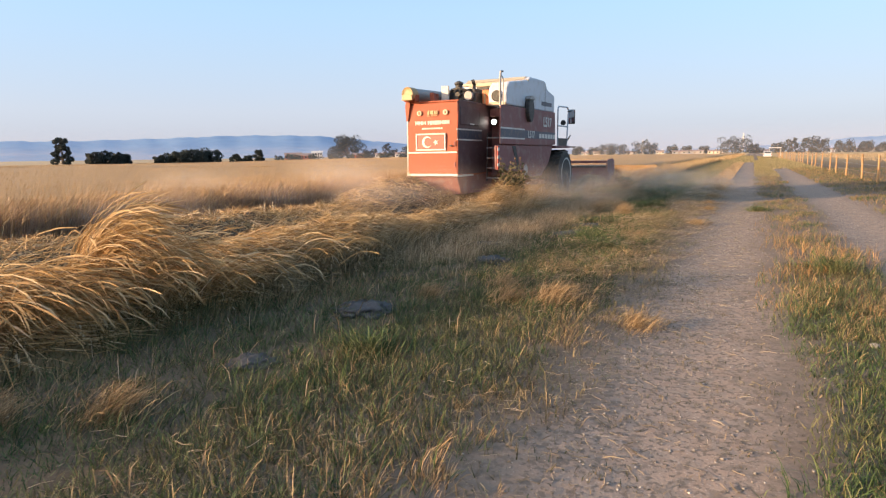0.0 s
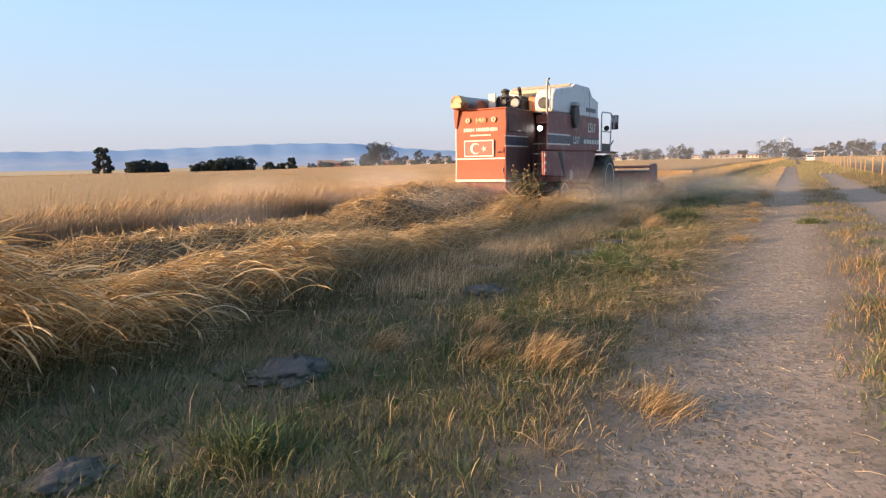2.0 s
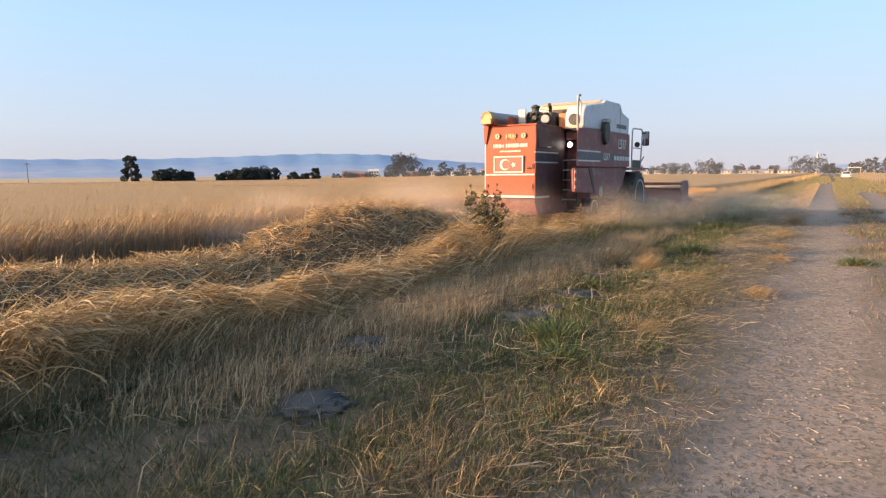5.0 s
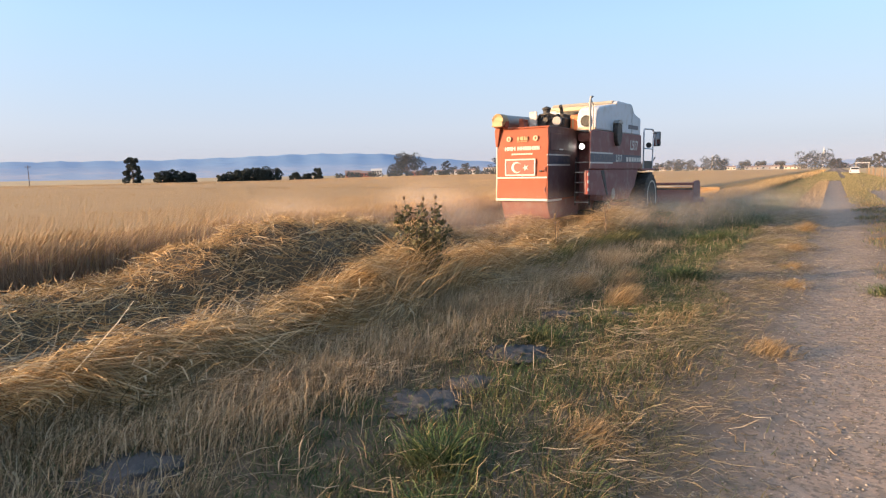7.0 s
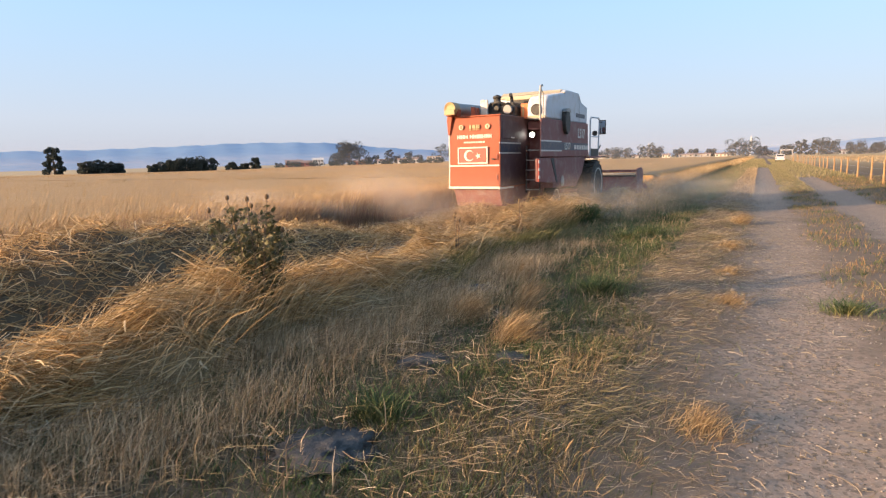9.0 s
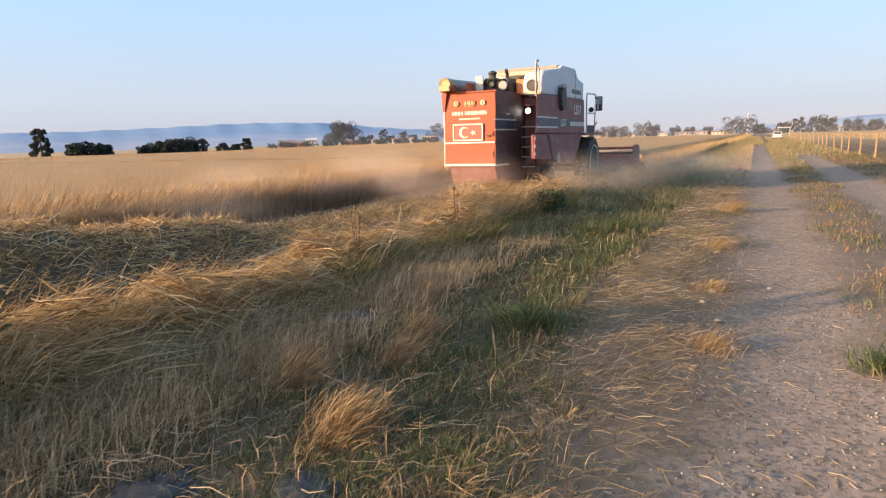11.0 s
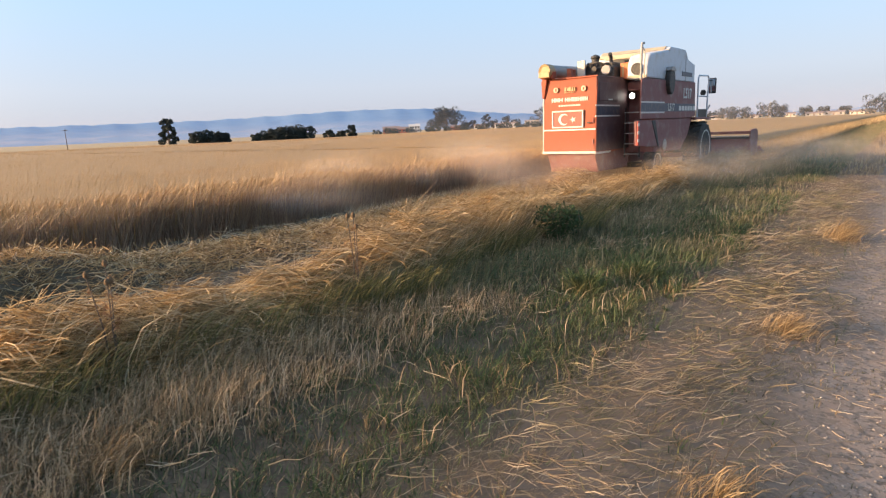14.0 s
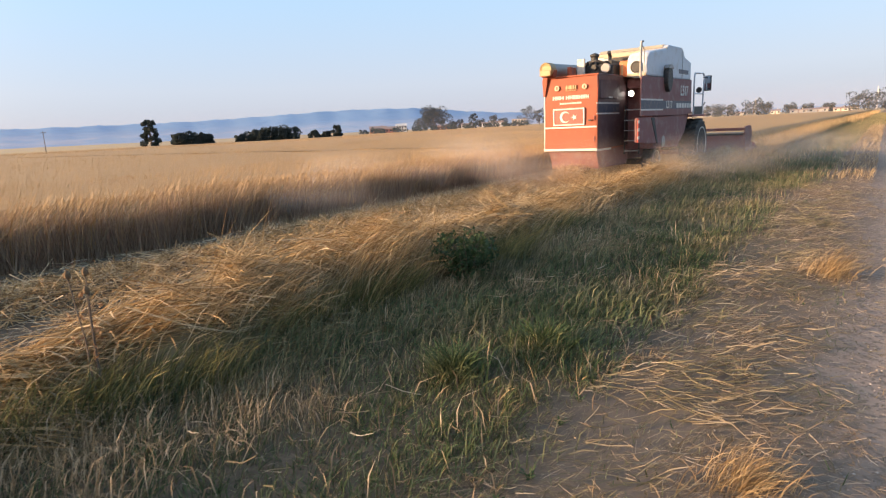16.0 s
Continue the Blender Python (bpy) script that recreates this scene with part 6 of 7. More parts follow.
def build_strip():
    # grass between the ruts and beyond the track, up to the fence
    for x0, x1, n, hh, seed in ((0.1, 1.6, 64000, 0.13, 1.0), (2.7, 5.4, 50000, 0.16, 2.0), (5.4, 14, 40000, 0.2, 3.0)):
        x, y = scatter(n, x0, x1, -1, 60)
        if x0 < 1:
            y[: n // 5] = rnd.uniform(0.5, 6.5, n // 5)
        g = field_noise(x, y, 1.2, seed)
        tall = np.exp(-((y - 9.6) / 2.0) ** 2) * (0.6 + 0.6 * field_noise(x, y, 1.9, 4.0)).clip(0, 1) if x0 < 1 else 0 * y
        ok = rnd.random(n) < np.clip(0.4 + 0.6 * g + 0.6 * tall + 0.8 * (y < 6), 0.05, 1) * (np.clip(1 - (np.abs(x - 0.85 + 0.2 * np.sin(y * 1.1)) / 0.7) ** 2, 0.02, 1) if x0 < 1 else 1)
        x, y, g = keep(ok, x, y, g)
        n = len(x)
        tall = np.exp(-((y - 9.6) / 2.0) ** 2) * (0.6 + 0.6 * field_noise(x, y, 1.9, 4.0)).clip(0, 1) if x0 < 1 else 0 * y
        green = rnd.random(n) < np.where(g > 0.2, 0.75, 0.4) * (1 - 0.7 * tall) + 0.45 * (y < 6)
        h = rnd.uniform(0.4, 1.0, n) * hh * (1 + 0.5 * g + 2.0 * tall) * np.where(y < 6, 0.75, 1)
        for sel, mat, nm in ((green, m_green, "green"), (~green & ((y > 6) | (x0 > 2)), m_stripdry, "dry"), (~green & (y <= 6) & (x0 < 2), m_brownmat, "brownish")):
            k = int(sel.sum())
            if k == 0:
                continue
            blades("track_side_grass", on_ground(x[sel], y[sel]), h[sel], rnd.uniform(0.004, 0.008, k) * np.where(y[sel] > 20, 1.8, 1), np.abs(rnd.normal(0.8, 0.45, k)), rnd.uniform(0, 6.28, k), mat,
                   label="low %s grass growing between and beside the wheel ruts" % nm, category="grass")
    x, y = scatter(30000, 14, 120, 30, 300)
    n = len(x)
    blades("pasture_grass", np.stack([x, y, np.zeros(n)], 1), rnd.uniform(0.15, 0.4, n), np.full(n, 0.1), np.abs(rnd.normal(0.3, 0.2, n)), rnd.uniform(0, 6.28, n), m_dry, simple=True, label="pale dry pasture grass behind the fence", category="grass")


def build_stones():
    # pebbles on the ruts, a few larger loose stones
    n = 2200
    x = np.where(rnd.random(n) < 0.75, rnd.normal(-0.35, 0.45, n), rnd.normal(2.0, 0.4, n))
    y = rnd.uniform(-0.5, 30, n) ** 1.0
    r = rnd.uniform(0.004, 0.013, n)
    ico = np.array([(1, 0, 0), (-1, 0, 0), (0, 1, 0), (0, -1, 0), (0, 0, 0.6), (0, 0, -0.6)], float)
    fc = np.array([(0, 2, 4), (2, 1, 4), (1, 3, 4), (3, 0, 4), (2, 0, 5), (1, 2, 5), (3, 1, 5), (0, 3, 5)])
    v = (ico[None] * (1 + rnd.uniform(-0.3, 0.3, (n, 6, 3)))) * r[:, None, None] + on_ground(x, y, 0.004)[:, None]
    f = (fc[None] + (np.arange(n) * 6)[:, None, None]).reshape(-1, 3)
    raw_mesh("pebbles", v.reshape(-1, 3), f, m_stone, "small pale pebbles on the gravel ruts", "gravel")
    n = 7000
    x = np.where(rnd.random(n) < 0.75, rnd.normal(-0.35, 0.5, n), rnd.normal(2.0, 0.45, n))
    y = rnd.uniform(-0.5, 26, n)
    r = rnd.uniform(0.003, 0.010, n)
    v = (ico[None] * (1 + rnd.uniform(-0.4, 0.4, (n, 6, 3)))) * r[:, None, None] + on_ground(x, y, 0.002)[:, None]
    f = (fc[None] + (np.arange(n) * 6)[:, None, None]).reshape(-1, 3)
    raw_mesh("track_grit", v.reshape(-1, 3), f, m_grit, "mixed grey and brown grit on the track", "gravel")
    for x, y, s in ((-1.08, 18.18, 0.035), (-1.02, 18.66, 0.032), (-0.78, 16.9, 0.03), (-0.92, 17.6, 0.03), (-0.5, 19.0, 0.025), (0.9, 5.3, 0.035)):
        bm = bmesh.new()
        bmesh.ops.create_icosphere(bm, subdivisions=2, radius=s)
        for w in bm.verts:
            w.co *= 1 + 0.35 * noise.noise(w.co * 22 + Vector((x, y, 0)))
            w.co.z *= 0.65
        ob = finish("stone", bm, m_stone)
        ob.location = (x, y, s * 0.4)
        tagged(ob, "small pale loose stone on the track edge", "stone", "loose stones")


def build_mounds():
    for x, y, r in MOUNDS:
        bm = bmesh.new()
        bmesh.ops.create_icosphere(bm, subdivisions=4, radius=r * 1.2)
        for w in bm.verts:
            k = noise.noise(w.co * 7 + Vector((x, y, 0))) * 0.35 + noise.noise(w.co * 24 + Vector((x, y, 3))) * 0.55
            w.co *= 1 + k
            w.co.z *= 0.2
        ob = finish("molehill", bm, m_mound, smooth=True)
        ob.location = (x, y, 0.0)
        tagged(ob, "low grey mound of crumbled dry soil in the grass", "molehill", "molehills on the verge")


def leaf_cloud(centres, radii, n, size, flat=1.0):
    """Many small leaf quads spread over clumps; leaves sit towards the outside of each clump."""
    k = rnd.integers(0, len(centres), n)
    d = rnd.normal(0, 1, (n, 3))
    d /= np.linalg.norm(d, axis=1)[:, None]
    r = radii[k] * rnd.uniform(0.35, 1.0, n) ** 0.6
    p = centres[k] + d * r[:, None] * np.array([1, 1, flat])
    a = rnd.normal(0, 1, (n, 3))
    a /= np.linalg.norm(a, axis=1)[:, None]
    b = np.cross(a, rnd.normal(0, 1, (n, 3)))
    b /= np.linalg.norm(b, axis=1)[:, None]
    s = size * 0.75 * rnd.uniform(0.5, 1.3, n)[:, None]
    v = np.stack([p - a * s, p - b * s * 0.5, p + a * s, p + b * s * 0.5], 1).reshape(-1, 3)
    return v, np.arange(n * 4).reshape(-1, 4)


def tree(x, y, h, w, clumps, leaves, size, label, name="tree", mat=None, trunk=0.3, low=0.25, category="tree", group=""):
    t = empty(name, pose(x, y, -float(land_fall(x, y))), label, category, group)
    top = h * 0.75
    bm = tube([(0, 0, -0.3), (0.02 * h, 0, h * 0.3), (-0.01 * h, 0.02 * h, h * 0.55), (0, 0, top)], trunk, 8, r_end=trunk * 0.25)
    cs, rs = [], []
    for k in range(clumps):
        a = k * 2.4 + rnd.uniform(-0.4, 0.4)
        zz = h * (low + (0.92 - low) * (k + 0.5) / clumps) + rnd.uniform(-0.03, 0.03) * h
        rel = (zz / h - low) / (1 - low)
        rad = w * 0.5 * (0.55 + 0.45 * math.sin(math.pi * min(1, 0.25 + rel * 0.75))) * rnd.uniform(0.35, 0.95)
        c = (math.cos(a) * rad, math.sin(a) * rad, zz)
        cs.append(c)
        rs.append(w * rnd.uniform(0.13, 0.24))
        bm = tube([(0, 0, max(0.1 * h, zz - 0.25 * h)), (c[0] * 0.5, c[1] * 0.5, zz - 0.08 * h), c], trunk * 0.3, 5, bm, trunk * 0.06)
    part("trunk", bm, m_bark, t, "dark bare trunk and limbs")
    v, f = leaf_cloud(np.array(cs), np.array(rs), int(leaves * 1.2), size, 0.8)
    raw_mesh("crown", v, f, mat or m_leaf, parent=t)
    return t


def bearing(b, d, x0=-0.4, y0=8.0):
    return x0 + d * math.sin(radians(b)), y0 + d * math.cos(radians(b))


def house(name, b, d, width, depth, wall_h, roof_h, wall, label, windows=3, storeys=1, turn=0.0, flat=False):
    """A far house: walls, roof with eaves, windows with frames, a door."""
    x, y = bearing(b, d)
    h = empty(name, pose(x, y, -float(land_fall(x, y)), 0, 0, -b + turn), label, "house")
    part("wall", box(-width / 2, width / 2, -depth / 2, depth / 2, -0.3, wall_h, 0), wall, h)
    if flat:
        part("roof", box(-width / 2 - 0.3, width / 2 + 0.3, -depth / 2 - 0.3, depth / 2 + 0.3, wall_h, wall_h + 0.35, 0), m_roof, h)
    else:
        roof = part("roof", prism([(-depth / 2 - 0.6, wall_h), (depth / 2 + 0.6, wall_h), (0, wall_h + roof_h)], "x", -width / 2 - 0.5, width / 2 + 0.5), m_plaster if name == "white_house" else m_roof, h, "gable roof")
        part("chimney", box(width * 0.2, width * 0.2 + 0.7, 0.2, 0.9, wall_h + roof_h * 0.5, wall_h + roof_h + 0.8, 0), wall, roof)
    sh = wall_h / storeys
    for s in range(storeys):
        for k in range(windows):
            cx = -width / 2 + width * (k + 0.5) / windows
            if s == 0 and k == windows // 2:
                part("door", box(cx - 0.55, cx + 0.55, -depth / 2 - 0.06, -depth / 2, -0.1, 2.1, 0), m_roof, h)
                continue
            wdw = part("window", box(cx - 0.75, cx + 0.75, -depth / 2 - 0.05, -depth / 2, s * sh + sh * 0.35, s * sh + sh * 0.85, 0), m_window, h)
            part("sill", box(cx - 0.9, cx + 0.9, -depth / 2 - 0.2, -depth / 2, s * sh + sh * 0.30, s * sh + sh * 0.345, 0), m_plaster, wdw)
    return h


def build_distance():
    # hills
    prof = [(-100, 1.1), (-85, 1.25), (-75, 1.4), (-63, 1.5), (-58, 1.55), (-52, 1.75), (-46.6, 1.98), (-43, 2.02), (-38.7, 1.95), (-35, 1.6), (-32, 1.3), (-27, 0.95), (-20, 0.55), (-12, 0.35), (-4, 0.35), (2, 0.6), (8, 1.1), (14, 1.25), (25, 1.0), (45, 0.8)]
    bs = np.arange(-100, 45.01, 0.5)
    el = np.interp(bs, [p[0] for p in prof], [p[1] for p in prof]) + 0.035 * np.sin(bs * 2.1) + 0.025 * np.sin(bs * 5.7 + 1)
    rows = []
    for frac, d in ((0.0, 3000), (0.18, 3150), (0.5, 3500), (0.85, 3850), (1.0, 4000), (0.6, 4300)):
        h = np.tan(np.radians(el)) * 4000 * frac * (1 + (0.05 * np.sin(bs * 0.7 + d) if 0 < frac < 1 else 0))
        rows.append(np.stack([d * np.sin(np.radians(bs)), d * np.cos(np.radians(bs)), h - 2.0], 1))
    v = np.concatenate(rows)
    n = len(bs)
    i = (np.arange(len(rows) - 1)[:, None] * n + np.arange(n - 1)).ravel()
    ob = raw_mesh("backdrop_hills", v, np.stack([i, i + 1, i + 1 + n, i + n], 1), m_hill, "long low wooded hills, painted haze-blue, on the horizon", "hills", kind="structure")
    ob.data.polygons.foreach_set("use_smooth", np.ones(len(ob.data.polygons), dtype=bool))
    # left group
    x, y = bearing(-60.1, 370)
    tree(x, y, 15.0, 9, 18, 3200, 0.75, "tall dark poplar-like tree at the far field edge", trunk=0.5, low=0.04, mat=m_hedge_leaf)
    for b, d, h, w, g in ((-58.0, 360, 6.5, 9, 0), (-57.2, 365, 7.0, 10, 0), (-56.3, 360, 6.4, 9, 0), (-55.6, 365, 5.6, 8, 0), (-53.0, 370, 4.2, 7, 0), (-52.0, 370, 6.0, 9, 0), (-51.2, 368, 7.2, 10, 0), (-50.4, 372, 7.6, 12, 0),
                          (-49.4, 370, 8.2, 12, 0), (-48.6, 372, 7.0, 10, 0), (-46.6, 380, 4.6, 7, 0), (-44.6, 385, 7.4, 6, 0), (-45.6, 390, 4.0, 6, 0)):
        x, y = bearing(b, d)
        tree(x, y, h, w, 14, 2000, 0.7, "dark rounded tree in the far hedge", trunk=0.25, low=0.02, mat=m_hedge_leaf, group="trees of the far hedge")
    house("red_shed", -41.3, 600, 16, 9, 4.2, 2.6, m_brickred, "low red-walled shed at the far field edge", 4)
    house("shed", -40.0, 620, 22, 9, 3.6, 2.4, m_brickred, "long low shed with a dark roof", 6)
    house("white_house", -39.15, 590, 10, 8, 6.0, 1.8, m_plaster, "white two-storey house among trees", 4, 2)
    x, y = bearing(-36.3, 700)
    tree(x, y, 25, 34, 24, 2600, 1.5, "broad spreading old tree beside the white house", trunk=0.9, low=0.22, mat=m_hazy_leaf)
    for b, d, h, w in ((-37.6, 690, 13, 18), (-34.6, 700, 8, 14), (-33.8, 700, 10, 12), (-32.6, 700, 17, 12), (-31.9, 700, 9, 12), (-30.7, 690, 13, 12), (-29.9, 700, 9, 12), (-27.7, 690, 21, 20), (-26.6, 700, 17, 14), (-25.6, 700, 12, 14)):
        x, y = bearing(b, d)
        tree(x, y, h, w, 12, 800, 1.0, "far grey-green tree among the village houses", trunk=0.4, low=0.15, mat=m_hazy_leaf, group="trees of the far village")
    for k in range(17):
        x, y = bearing(-42.6 + k * 0.93 + 0.25 * math.sin(k * 2.7), 575 + 18 * math.sin(k * 1.9))
        tree(x, y, 3.6 + 1.5 * math.sin(k * 1.3) ** 2, 11, 8, 500, 0.8, "low dark hedge bush in front of the far houses", "hedge_bush", m_hedge_leaf, 0.15, 0.0, "bush", "far hedge bushes")
    for b, w, h, mat in ((-35.3, 14, 3.4, m_brickred), (-33.2, 12, 3.4, m_creamwall), (-31.3, 12, 3.6, m_plaster), (-30.2, 9, 4.2, m_plaster)):
        house("house", b, 680, w, 8, h, 2.0, mat, "small single-storey house at the far field edge", 3)
    house("cream_house", -28.4, 660, 15, 9, 6.6, 1.6, m_creamwall, "cream two-storey house with many windows", 5, 2, flat=True)
    # right-hand village line, softened by distance
    for b, d, h, w in ((-14.6, 620, 9, 12), (-13.2, 640, 8, 11), (-12.0, 600, 11, 15), (-10.9, 600, 10, 16), (-9.0, 600, 14, 16), (-8.2, 620, 11, 13), (-6.4, 650, 9, 11), (-5.2, 650, 8, 10), (-3.8, 660, 8, 11), (-1.9, 600, 15, 17), (-0.9, 600, 16, 17),
                       (0.1, 620, 9, 12), (1.9, 560, 9, 9), (2.9, 560, 13, 9), (4.1, 560, 14, 13), (4.9, 560, 12, 11), (6.6, 560, 10, 13), (8.0, 580, 9, 12), (9.4, 580, 8, 14)):
        x, y = bearing(b, d)
        tree(x, y, h * 0.9, w * 1.25, 14, 950, 0.95, "hazy grey-green tree among far houses", trunk=0.35, low=0.04, mat=m_hazy_leaf, group="trees of the right-hand village")
    for k, (b, w, mat) in enumerate(((-14.0, 9, m_plaster), (-12.7, 11, m_plaster), (-10.1, 12, m_plaster), (-7.4, 10, m_creamwall), (-5.8, 12, m_plaster), (-4.5, 11, m_plaster), (-3.0, 14, m_creamwall), (-2.4, 10, m_plaster), (0.7, 8, m_plaster), (5.8, 12, m_plaster), (7.3, 14, m_plaster), (8.7, 12, m_creamwall))):
        house("house", b, 600 + 17 * (k % 3), w * (0.7 + 0.35 * (k % 3)), 8, 2.1 + 0.4 * (k % 2), 1.3, m_duskwall if k % 3 else mat, "pale low village house far behind the field", 3)
    # slender white tower, like a minaret
    x, y = bearing(-0.75, 900)
    tw = empty("tower", pose(x, y, 0), "slender white tower with a pointed tip above trees", "tower")
    part("shaft", tube([(0, 0, 0), (0, 0, 22)], 0.8, 14, r_end=0.6), m_plaster, tw)
    part("balcony", lathe([(18.5, 0.7), (19, 1.2), (19.6, 1.2), (19.7, 0.7)], "z", (0, 0, 0), 14), m_plaster, tw)
    part("spire", tube([(0, 0, 22), (0, 0, 27)], 0.62, 12, r_end=0.06), m_plaster, tw)
    x, y = bearing(-8.9, 900)
    tw = empty("water_tower", pose(x, y, 0), "small white tower tip above far trees", "tower")
    part("shaft", tube([(0, 0, 0), (0, 0, 17)], 0.8, 12, r_end=0.7), m_duskwall, tw)
    part("spire", tube([(0, 0, 17), (0, 0, 20)], 0.72, 12, r_end=0.08), m_duskwall, tw)
    # poles at the left
    for b, d in ((-67.4, 330), (-57.3, 620), (-49.9, 700)):
        x, y = bearing(b, d)
        p = empty("utility_pole", pose(x, y, -float(land_fall(x, y)), 0, 0, -b), "dark wooden utility pole with a crossarm", "utility pole", "utility poles")
        part("pole", tube([(0, 0, -0.5), (0, 0, 9.8)], 0.17, 8, r_end=0.12), m_bark, p)
        part("crossarm", box(-1.1, 1.1, -0.08, 0.08, 9.0, 9.2, 0), m_bark, p)
        for s in (-1, 0, 1):
            part("insulator", tube([(s, 0, 9.2), (s, 0, 9.5)], 0.07, 6), m_steel, p)


def haze_material():
    m, nt, b = nodes_of("dusty_haze")
    tc, sep = nt.nodes.new("ShaderNodeTexCoord"), nt.nodes.new("ShaderNodeSeparateXYZ")
    nt.links.new(tc.outputs["Object"], sep.inputs[0])
    fall = nt.nodes.new("ShaderNodeMapRange")
    fall.interpolation_type = "SMOOTHSTEP"
    fall.inputs[1].default_value, fall.inputs[2].default_value = 3.0, 27.0
    fall.inputs[3].default_value, fall.inputs[4].default_value = 0.09, 0.0
    nt.links.new(sep.outputs[2], fall.inputs[0])
    tr, df = nt.nodes.new("ShaderNodeBsdfTranslucent"), nt.nodes.new("ShaderNodeBsdfDiffuse")
    cl = nt.nodes.new("ShaderNodeBsdfTransparent")
    for s in (tr, df):
        s.inputs[0].default_value = (0.80, 0.78, 0.84, 1)
    half, out = nt.nodes.new("ShaderNodeMixShader"), nt.nodes.new("ShaderNodeMixShader")
    nt.links.new(tr.outputs[0], half.inputs[1])
    nt.links.new(df.outputs[0], half.inputs[2])
    nt.links.new(fall.outputs[0], out.inputs[0])
    nt.links.new(cl.outputs[0], out.inputs[1])
    nt.links.new(half.outputs[0], out.inputs[2])
    nt.links.new(out.outputs[0], nt.nodes["Material Output"].inputs[0])
    return m


def build_haze():
    # thin dust hanging over the far fields
    bs = np.radians(np.arange(-115, 60, 3.0))
    rows = [np.stack([500 * np.sin(bs), 500 * np.cos(bs), np.full(len(bs), z)], 1) for z in (-2.0, 6.0, 14.0, 28.0)]
    n = len(bs)
    i = (np.arange(3)[:, None] * n + np.arange(n - 1)).ravel()
    raw_mesh("haze", np.concatenate(rows), np.stack([i, i + 1, i + 1 + n, i + n], 1), haze_material(), "thin dusty evening haze over the far fields", "haze", kind="structure")


def hill_material():
    """Wooded slopes with distance haze painted in as blue, pale hazed fields on the lower ground."""
    m, nt, b = nodes_of("hazed_wooded_hill")
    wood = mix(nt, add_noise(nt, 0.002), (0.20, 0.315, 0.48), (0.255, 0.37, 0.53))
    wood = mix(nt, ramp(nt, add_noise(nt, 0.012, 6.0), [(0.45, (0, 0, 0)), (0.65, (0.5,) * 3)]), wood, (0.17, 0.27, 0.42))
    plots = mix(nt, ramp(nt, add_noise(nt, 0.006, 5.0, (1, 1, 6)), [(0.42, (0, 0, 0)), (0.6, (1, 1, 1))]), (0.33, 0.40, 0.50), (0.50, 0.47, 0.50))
    tc, sep = nt.nodes.new("ShaderNodeTexCoord"), nt.nodes.new("ShaderNodeSeparateXYZ")
    nt.links.new(tc.outputs["Object"], sep.inputs[0])
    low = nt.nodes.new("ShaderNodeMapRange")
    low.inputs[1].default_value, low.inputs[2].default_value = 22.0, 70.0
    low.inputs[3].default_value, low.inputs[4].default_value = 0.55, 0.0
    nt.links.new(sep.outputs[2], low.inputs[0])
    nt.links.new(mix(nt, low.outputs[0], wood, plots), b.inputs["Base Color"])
    b.inputs["Roughness"].default_value, b.inputs["Specular IOR Level"].default_value = 1.0, 0.0
    return m


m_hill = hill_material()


def build_fence():
    for k in range(26):
        y = 32.5 + k * 4.9
        x = 5.0 + 0.08 * math.sin(k * 1.9)
        f = empty("fence_post", pose(x, y, 0, rnd.uniform(-2, 2), rnd.uniform(-2, 2), rnd.uniform(0, 90)), "weathered round wooden fence post", "fence post", "fence posts")
        h = 1.28 + rnd.uniform(-0.06, 0.08)
        part("post", tube([(0, 0, -0.2), (0.01, 0, 0.6), (0, 0.005, h)], 0.055, 8, r_end=0.045), m_wood, f)
        part("staple", box(-0.085, -0.06, -0.02, 0.02, 1.05, 1.07, 0), m_steel, f)
    for z in (0.4, 0.75, 1.08):
        w = tagged(finish("fence_wire", tube([(4.95, 27 + 6 * k, z + 0.02 * math.sin(k)) for k in range(23)], 0.004, 4), m_steel), "thin grey wire strung along the fence posts", "fence wire", "fence wires")


def build_car():
    x, y = 2.9, 150.0
    c = empty("car", pose(x, y, 0), "small white car standing on the track", "car")
    part("body", prism([(-2.0, 0.35), (-2.05, 0.75), (-1.85, 0.95), (1.1, 0.95), (2.0, 0.8), (2.05, 0.35)], "x", -0.82, 0.82, 0.05), m_white, c)
    cb = part("cabin", prism([(-1.75, 0.95), (-1.5, 1.45), (0.3, 1.47), (1.0, 0.95)], "x", -0.72, 0.72, 0.04), m_white, c)
    part("rear_window", box(-0.6, 0.6, -1.73, -1.6, 1.05, 1.38, 0.01), m_window, cb)
    for s in (-1, 1):
        part("tail_lamp", box(s * 0.72 - 0.08, s * 0.72 + 0.08, -2.08, -2.02, 0.65, 0.85, 0.01), m_flagred, c)
        for yy in (-1.3, 1.3):
            w = part("wheel", lathe([(-0.1, 0.2), (-0.1, 0.31), (0.1, 0.31), (0.1, 0.2)], "x", (s * 0.72, yy, 0.31), 18), m_rubber, c)
            part("rim", lathe([(-0.105, 0.02), (-0.105, 0.19), (0.105, 0.19), (0.105, 0.02)], "x", (s * 0.72, yy, 0.31), 14), m_steel, w)
    x, y = 6.2, 215.0
    s = empty("shelter", pose(x, y, 0), "open shelter with a flat white roof", "shelter")
    part("roof", box(-1.7, 1.7, -1.5, 1.5, 2.5, 2.7, 0.03), m_white, s)
    for a in (-1.5, 1.5):
        for b in (-1.3, 1.3):
            part("post", tube([(a, b, -0.2), (a, b, 2.5)], 0.08, 6), m_steel, s)


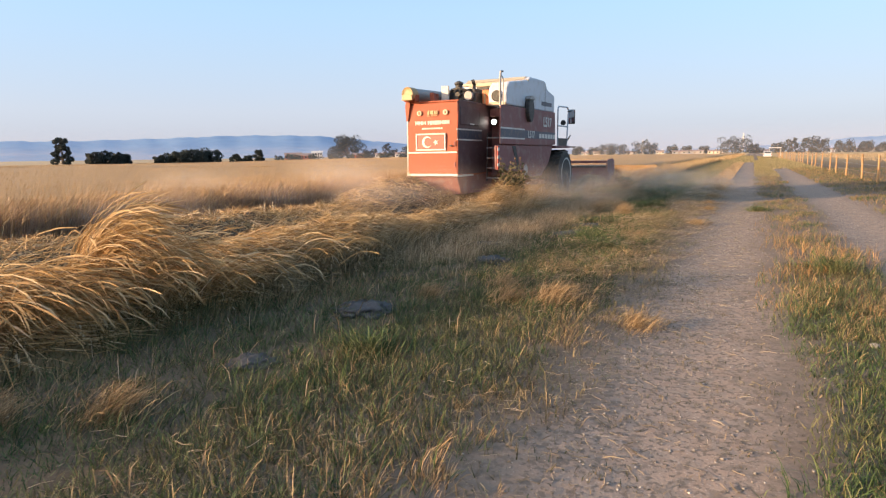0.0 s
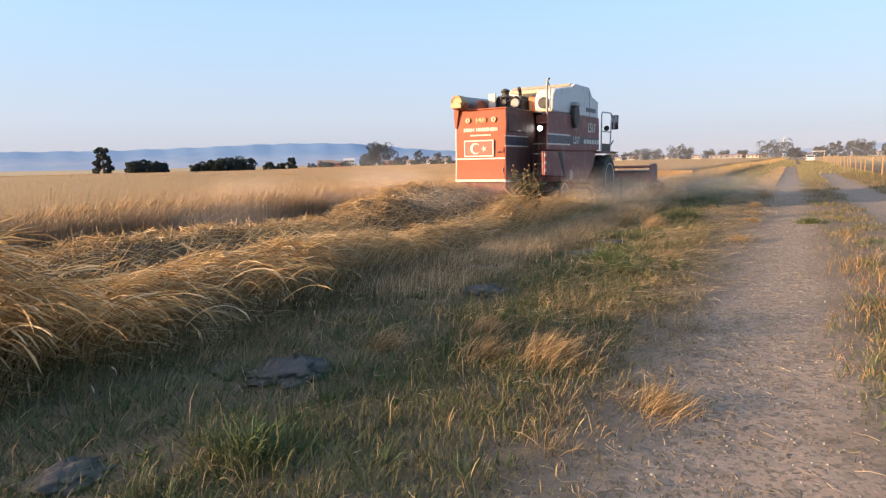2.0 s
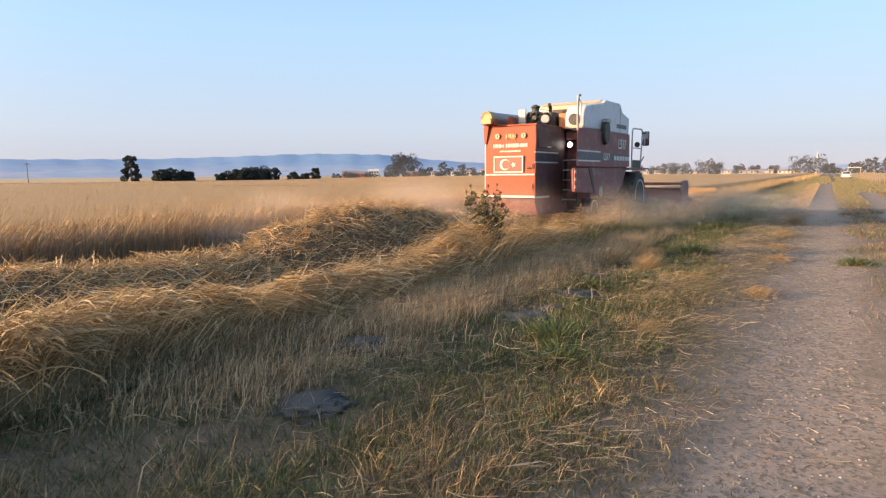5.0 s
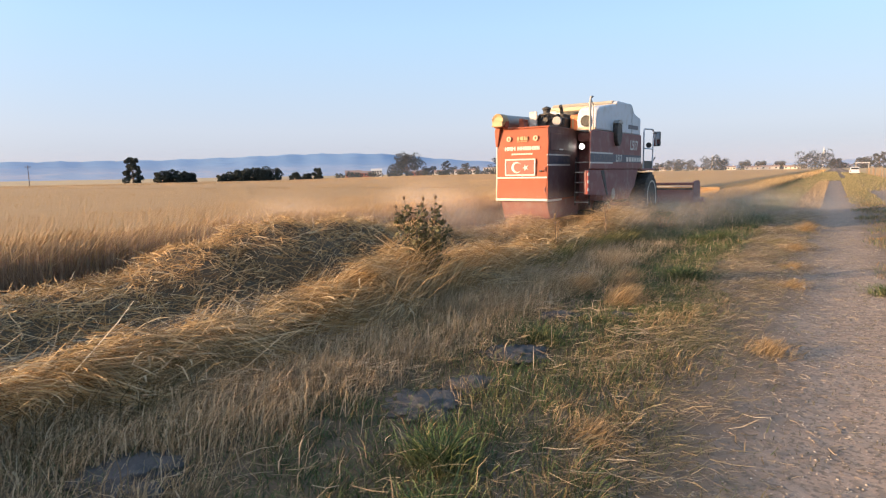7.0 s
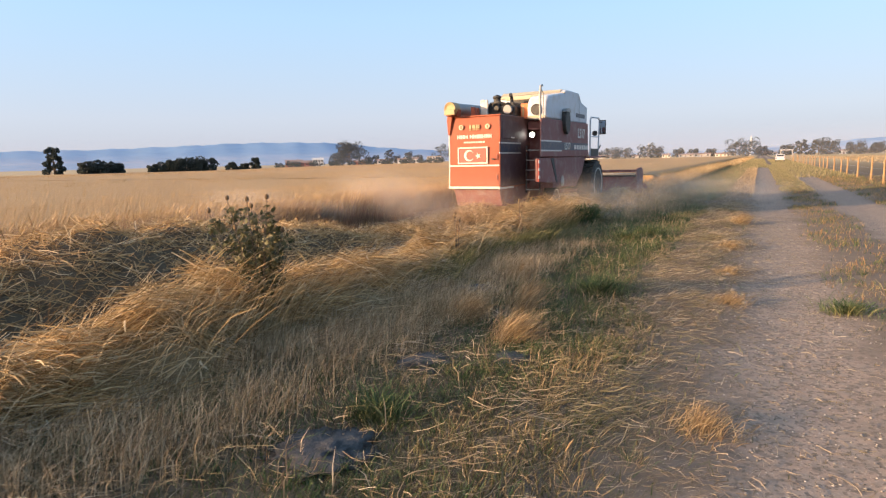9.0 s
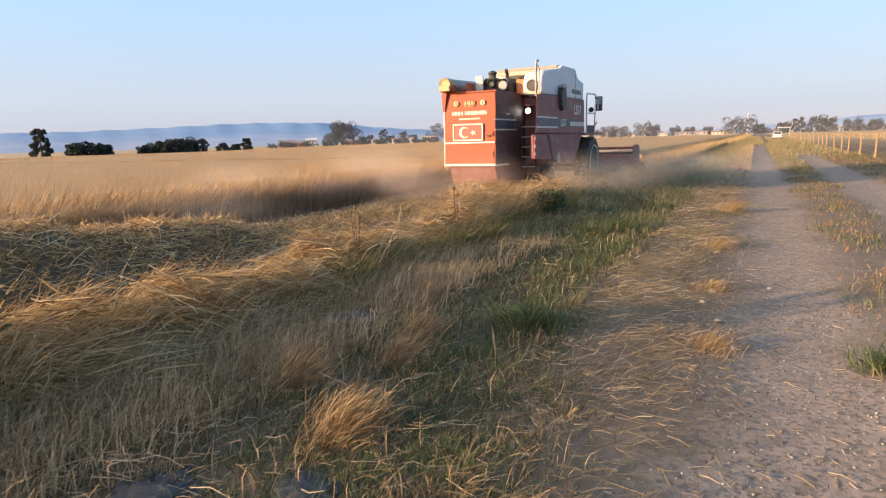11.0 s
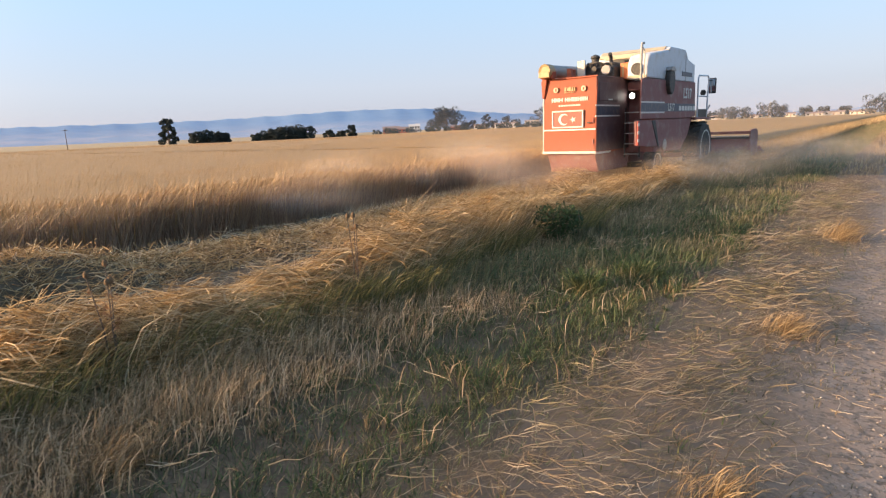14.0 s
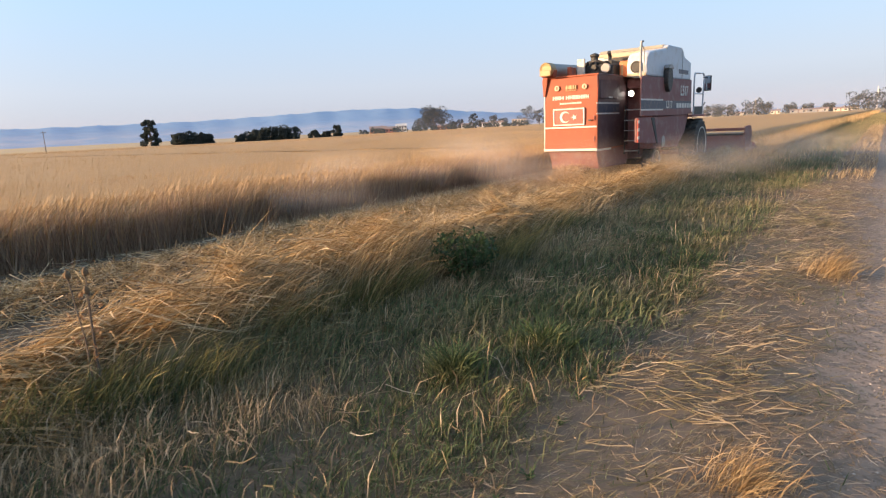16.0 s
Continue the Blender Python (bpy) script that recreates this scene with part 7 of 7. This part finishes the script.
def build_weeds():
    # leafy thistle-like weed in the long grass
    def weed(x, y, h, stems, leaves, size, spread, label, mat, name="weed", heads=True):
        t = empty(name, pose(x, y, 0), label, "weed")
        cs, rs = [], []
        bm = None
        tips = []
        for k in range(stems):
            a = k * 2.4
            r = spread * rnd.uniform(0.2, 1.0)
            hh = h * rnd.uniform(0.72, 1.0)
            tip = (math.cos(a) * r, math.sin(a) * r, hh)
            tips.append(tip)
            bm = tube([(math.cos(a) * 0.03, math.sin(a) * 0.03, -0.03), (tip[0] * 0.5, tip[1] * 0.5, hh * 0.55), tip], 0.008, 5, bm, 0.004)
            for j in range(5):
                q = 0.25 + 0.16 * j
                cs.append((tip[0] * q + rnd.uniform(-0.05, 0.05), tip[1] * q + rnd.uniform(-0.05, 0.05), hh * q))
                rs.append(spread * 0.42 * (1.05 - q * 0.7))
        part("stem", bm, m_bark, t)
        v, f = leaf_cloud(np.array(cs), np.array(rs), leaves, size)
        raw_mesh("leaves", v, f, mat, parent=t)
        if heads:
            for tp in tips:
                part("flower_head", lathe([(0, 0.004), (0.012, 0.02), (0.035, 0.02), (0.055, 0.006)], "z", tp, 7), m_dryhead, t, "dried brown flower head")
        return t
    weed(-5.12, 13.85, 1.36, 11, 2400, 0.045, 0.5, "tall leafy thistle with dried heads in the long grass", m_thistle, "thistle")
    weed(-4.35, 23.9, 0.6, 12, 2200, 0.035, 0.5, "low dark green bushy weed beside the long grass", m_leaf, "bushy_weed", False)
    weed(-4.65, 20.1, 1.0, 3, 120, 0.02, 0.12, "thin dry reddish weed stalk", m_dryleaf, "dock_stalk")
    weed(-4.9, 17.9, 0.95, 4, 220, 0.02, 0.14, "dry brown dock stalk with seed clusters", m_dryleaf, "dock_stalk")


m_dryhead = surface("dried_flower_head", (0.10, 0.06, 0.03), (0.2, 0.12, 0.06), 20, 0.9)
m_dryleaf = blade_mat("dried_weed_leaf", [(0.0, (0.20, 0.10, 0.05)), (0.5, (0.32, 0.18, 0.09)), (1.0, (0.42, 0.28, 0.16))])

build_verge()
build_clumps()
build_leafy_weeds()
build_litter()
build_far_stubble()
build_windrow()
build_ridge()
build_fallen_stalks()
build_crop()
build_strip()
build_far_verge()
build_sprigs()
build_tufts()
build_stones()
build_mounds()
build_weeds()
build_fence()
build_car()
build_distance()
build_haze()
motions()
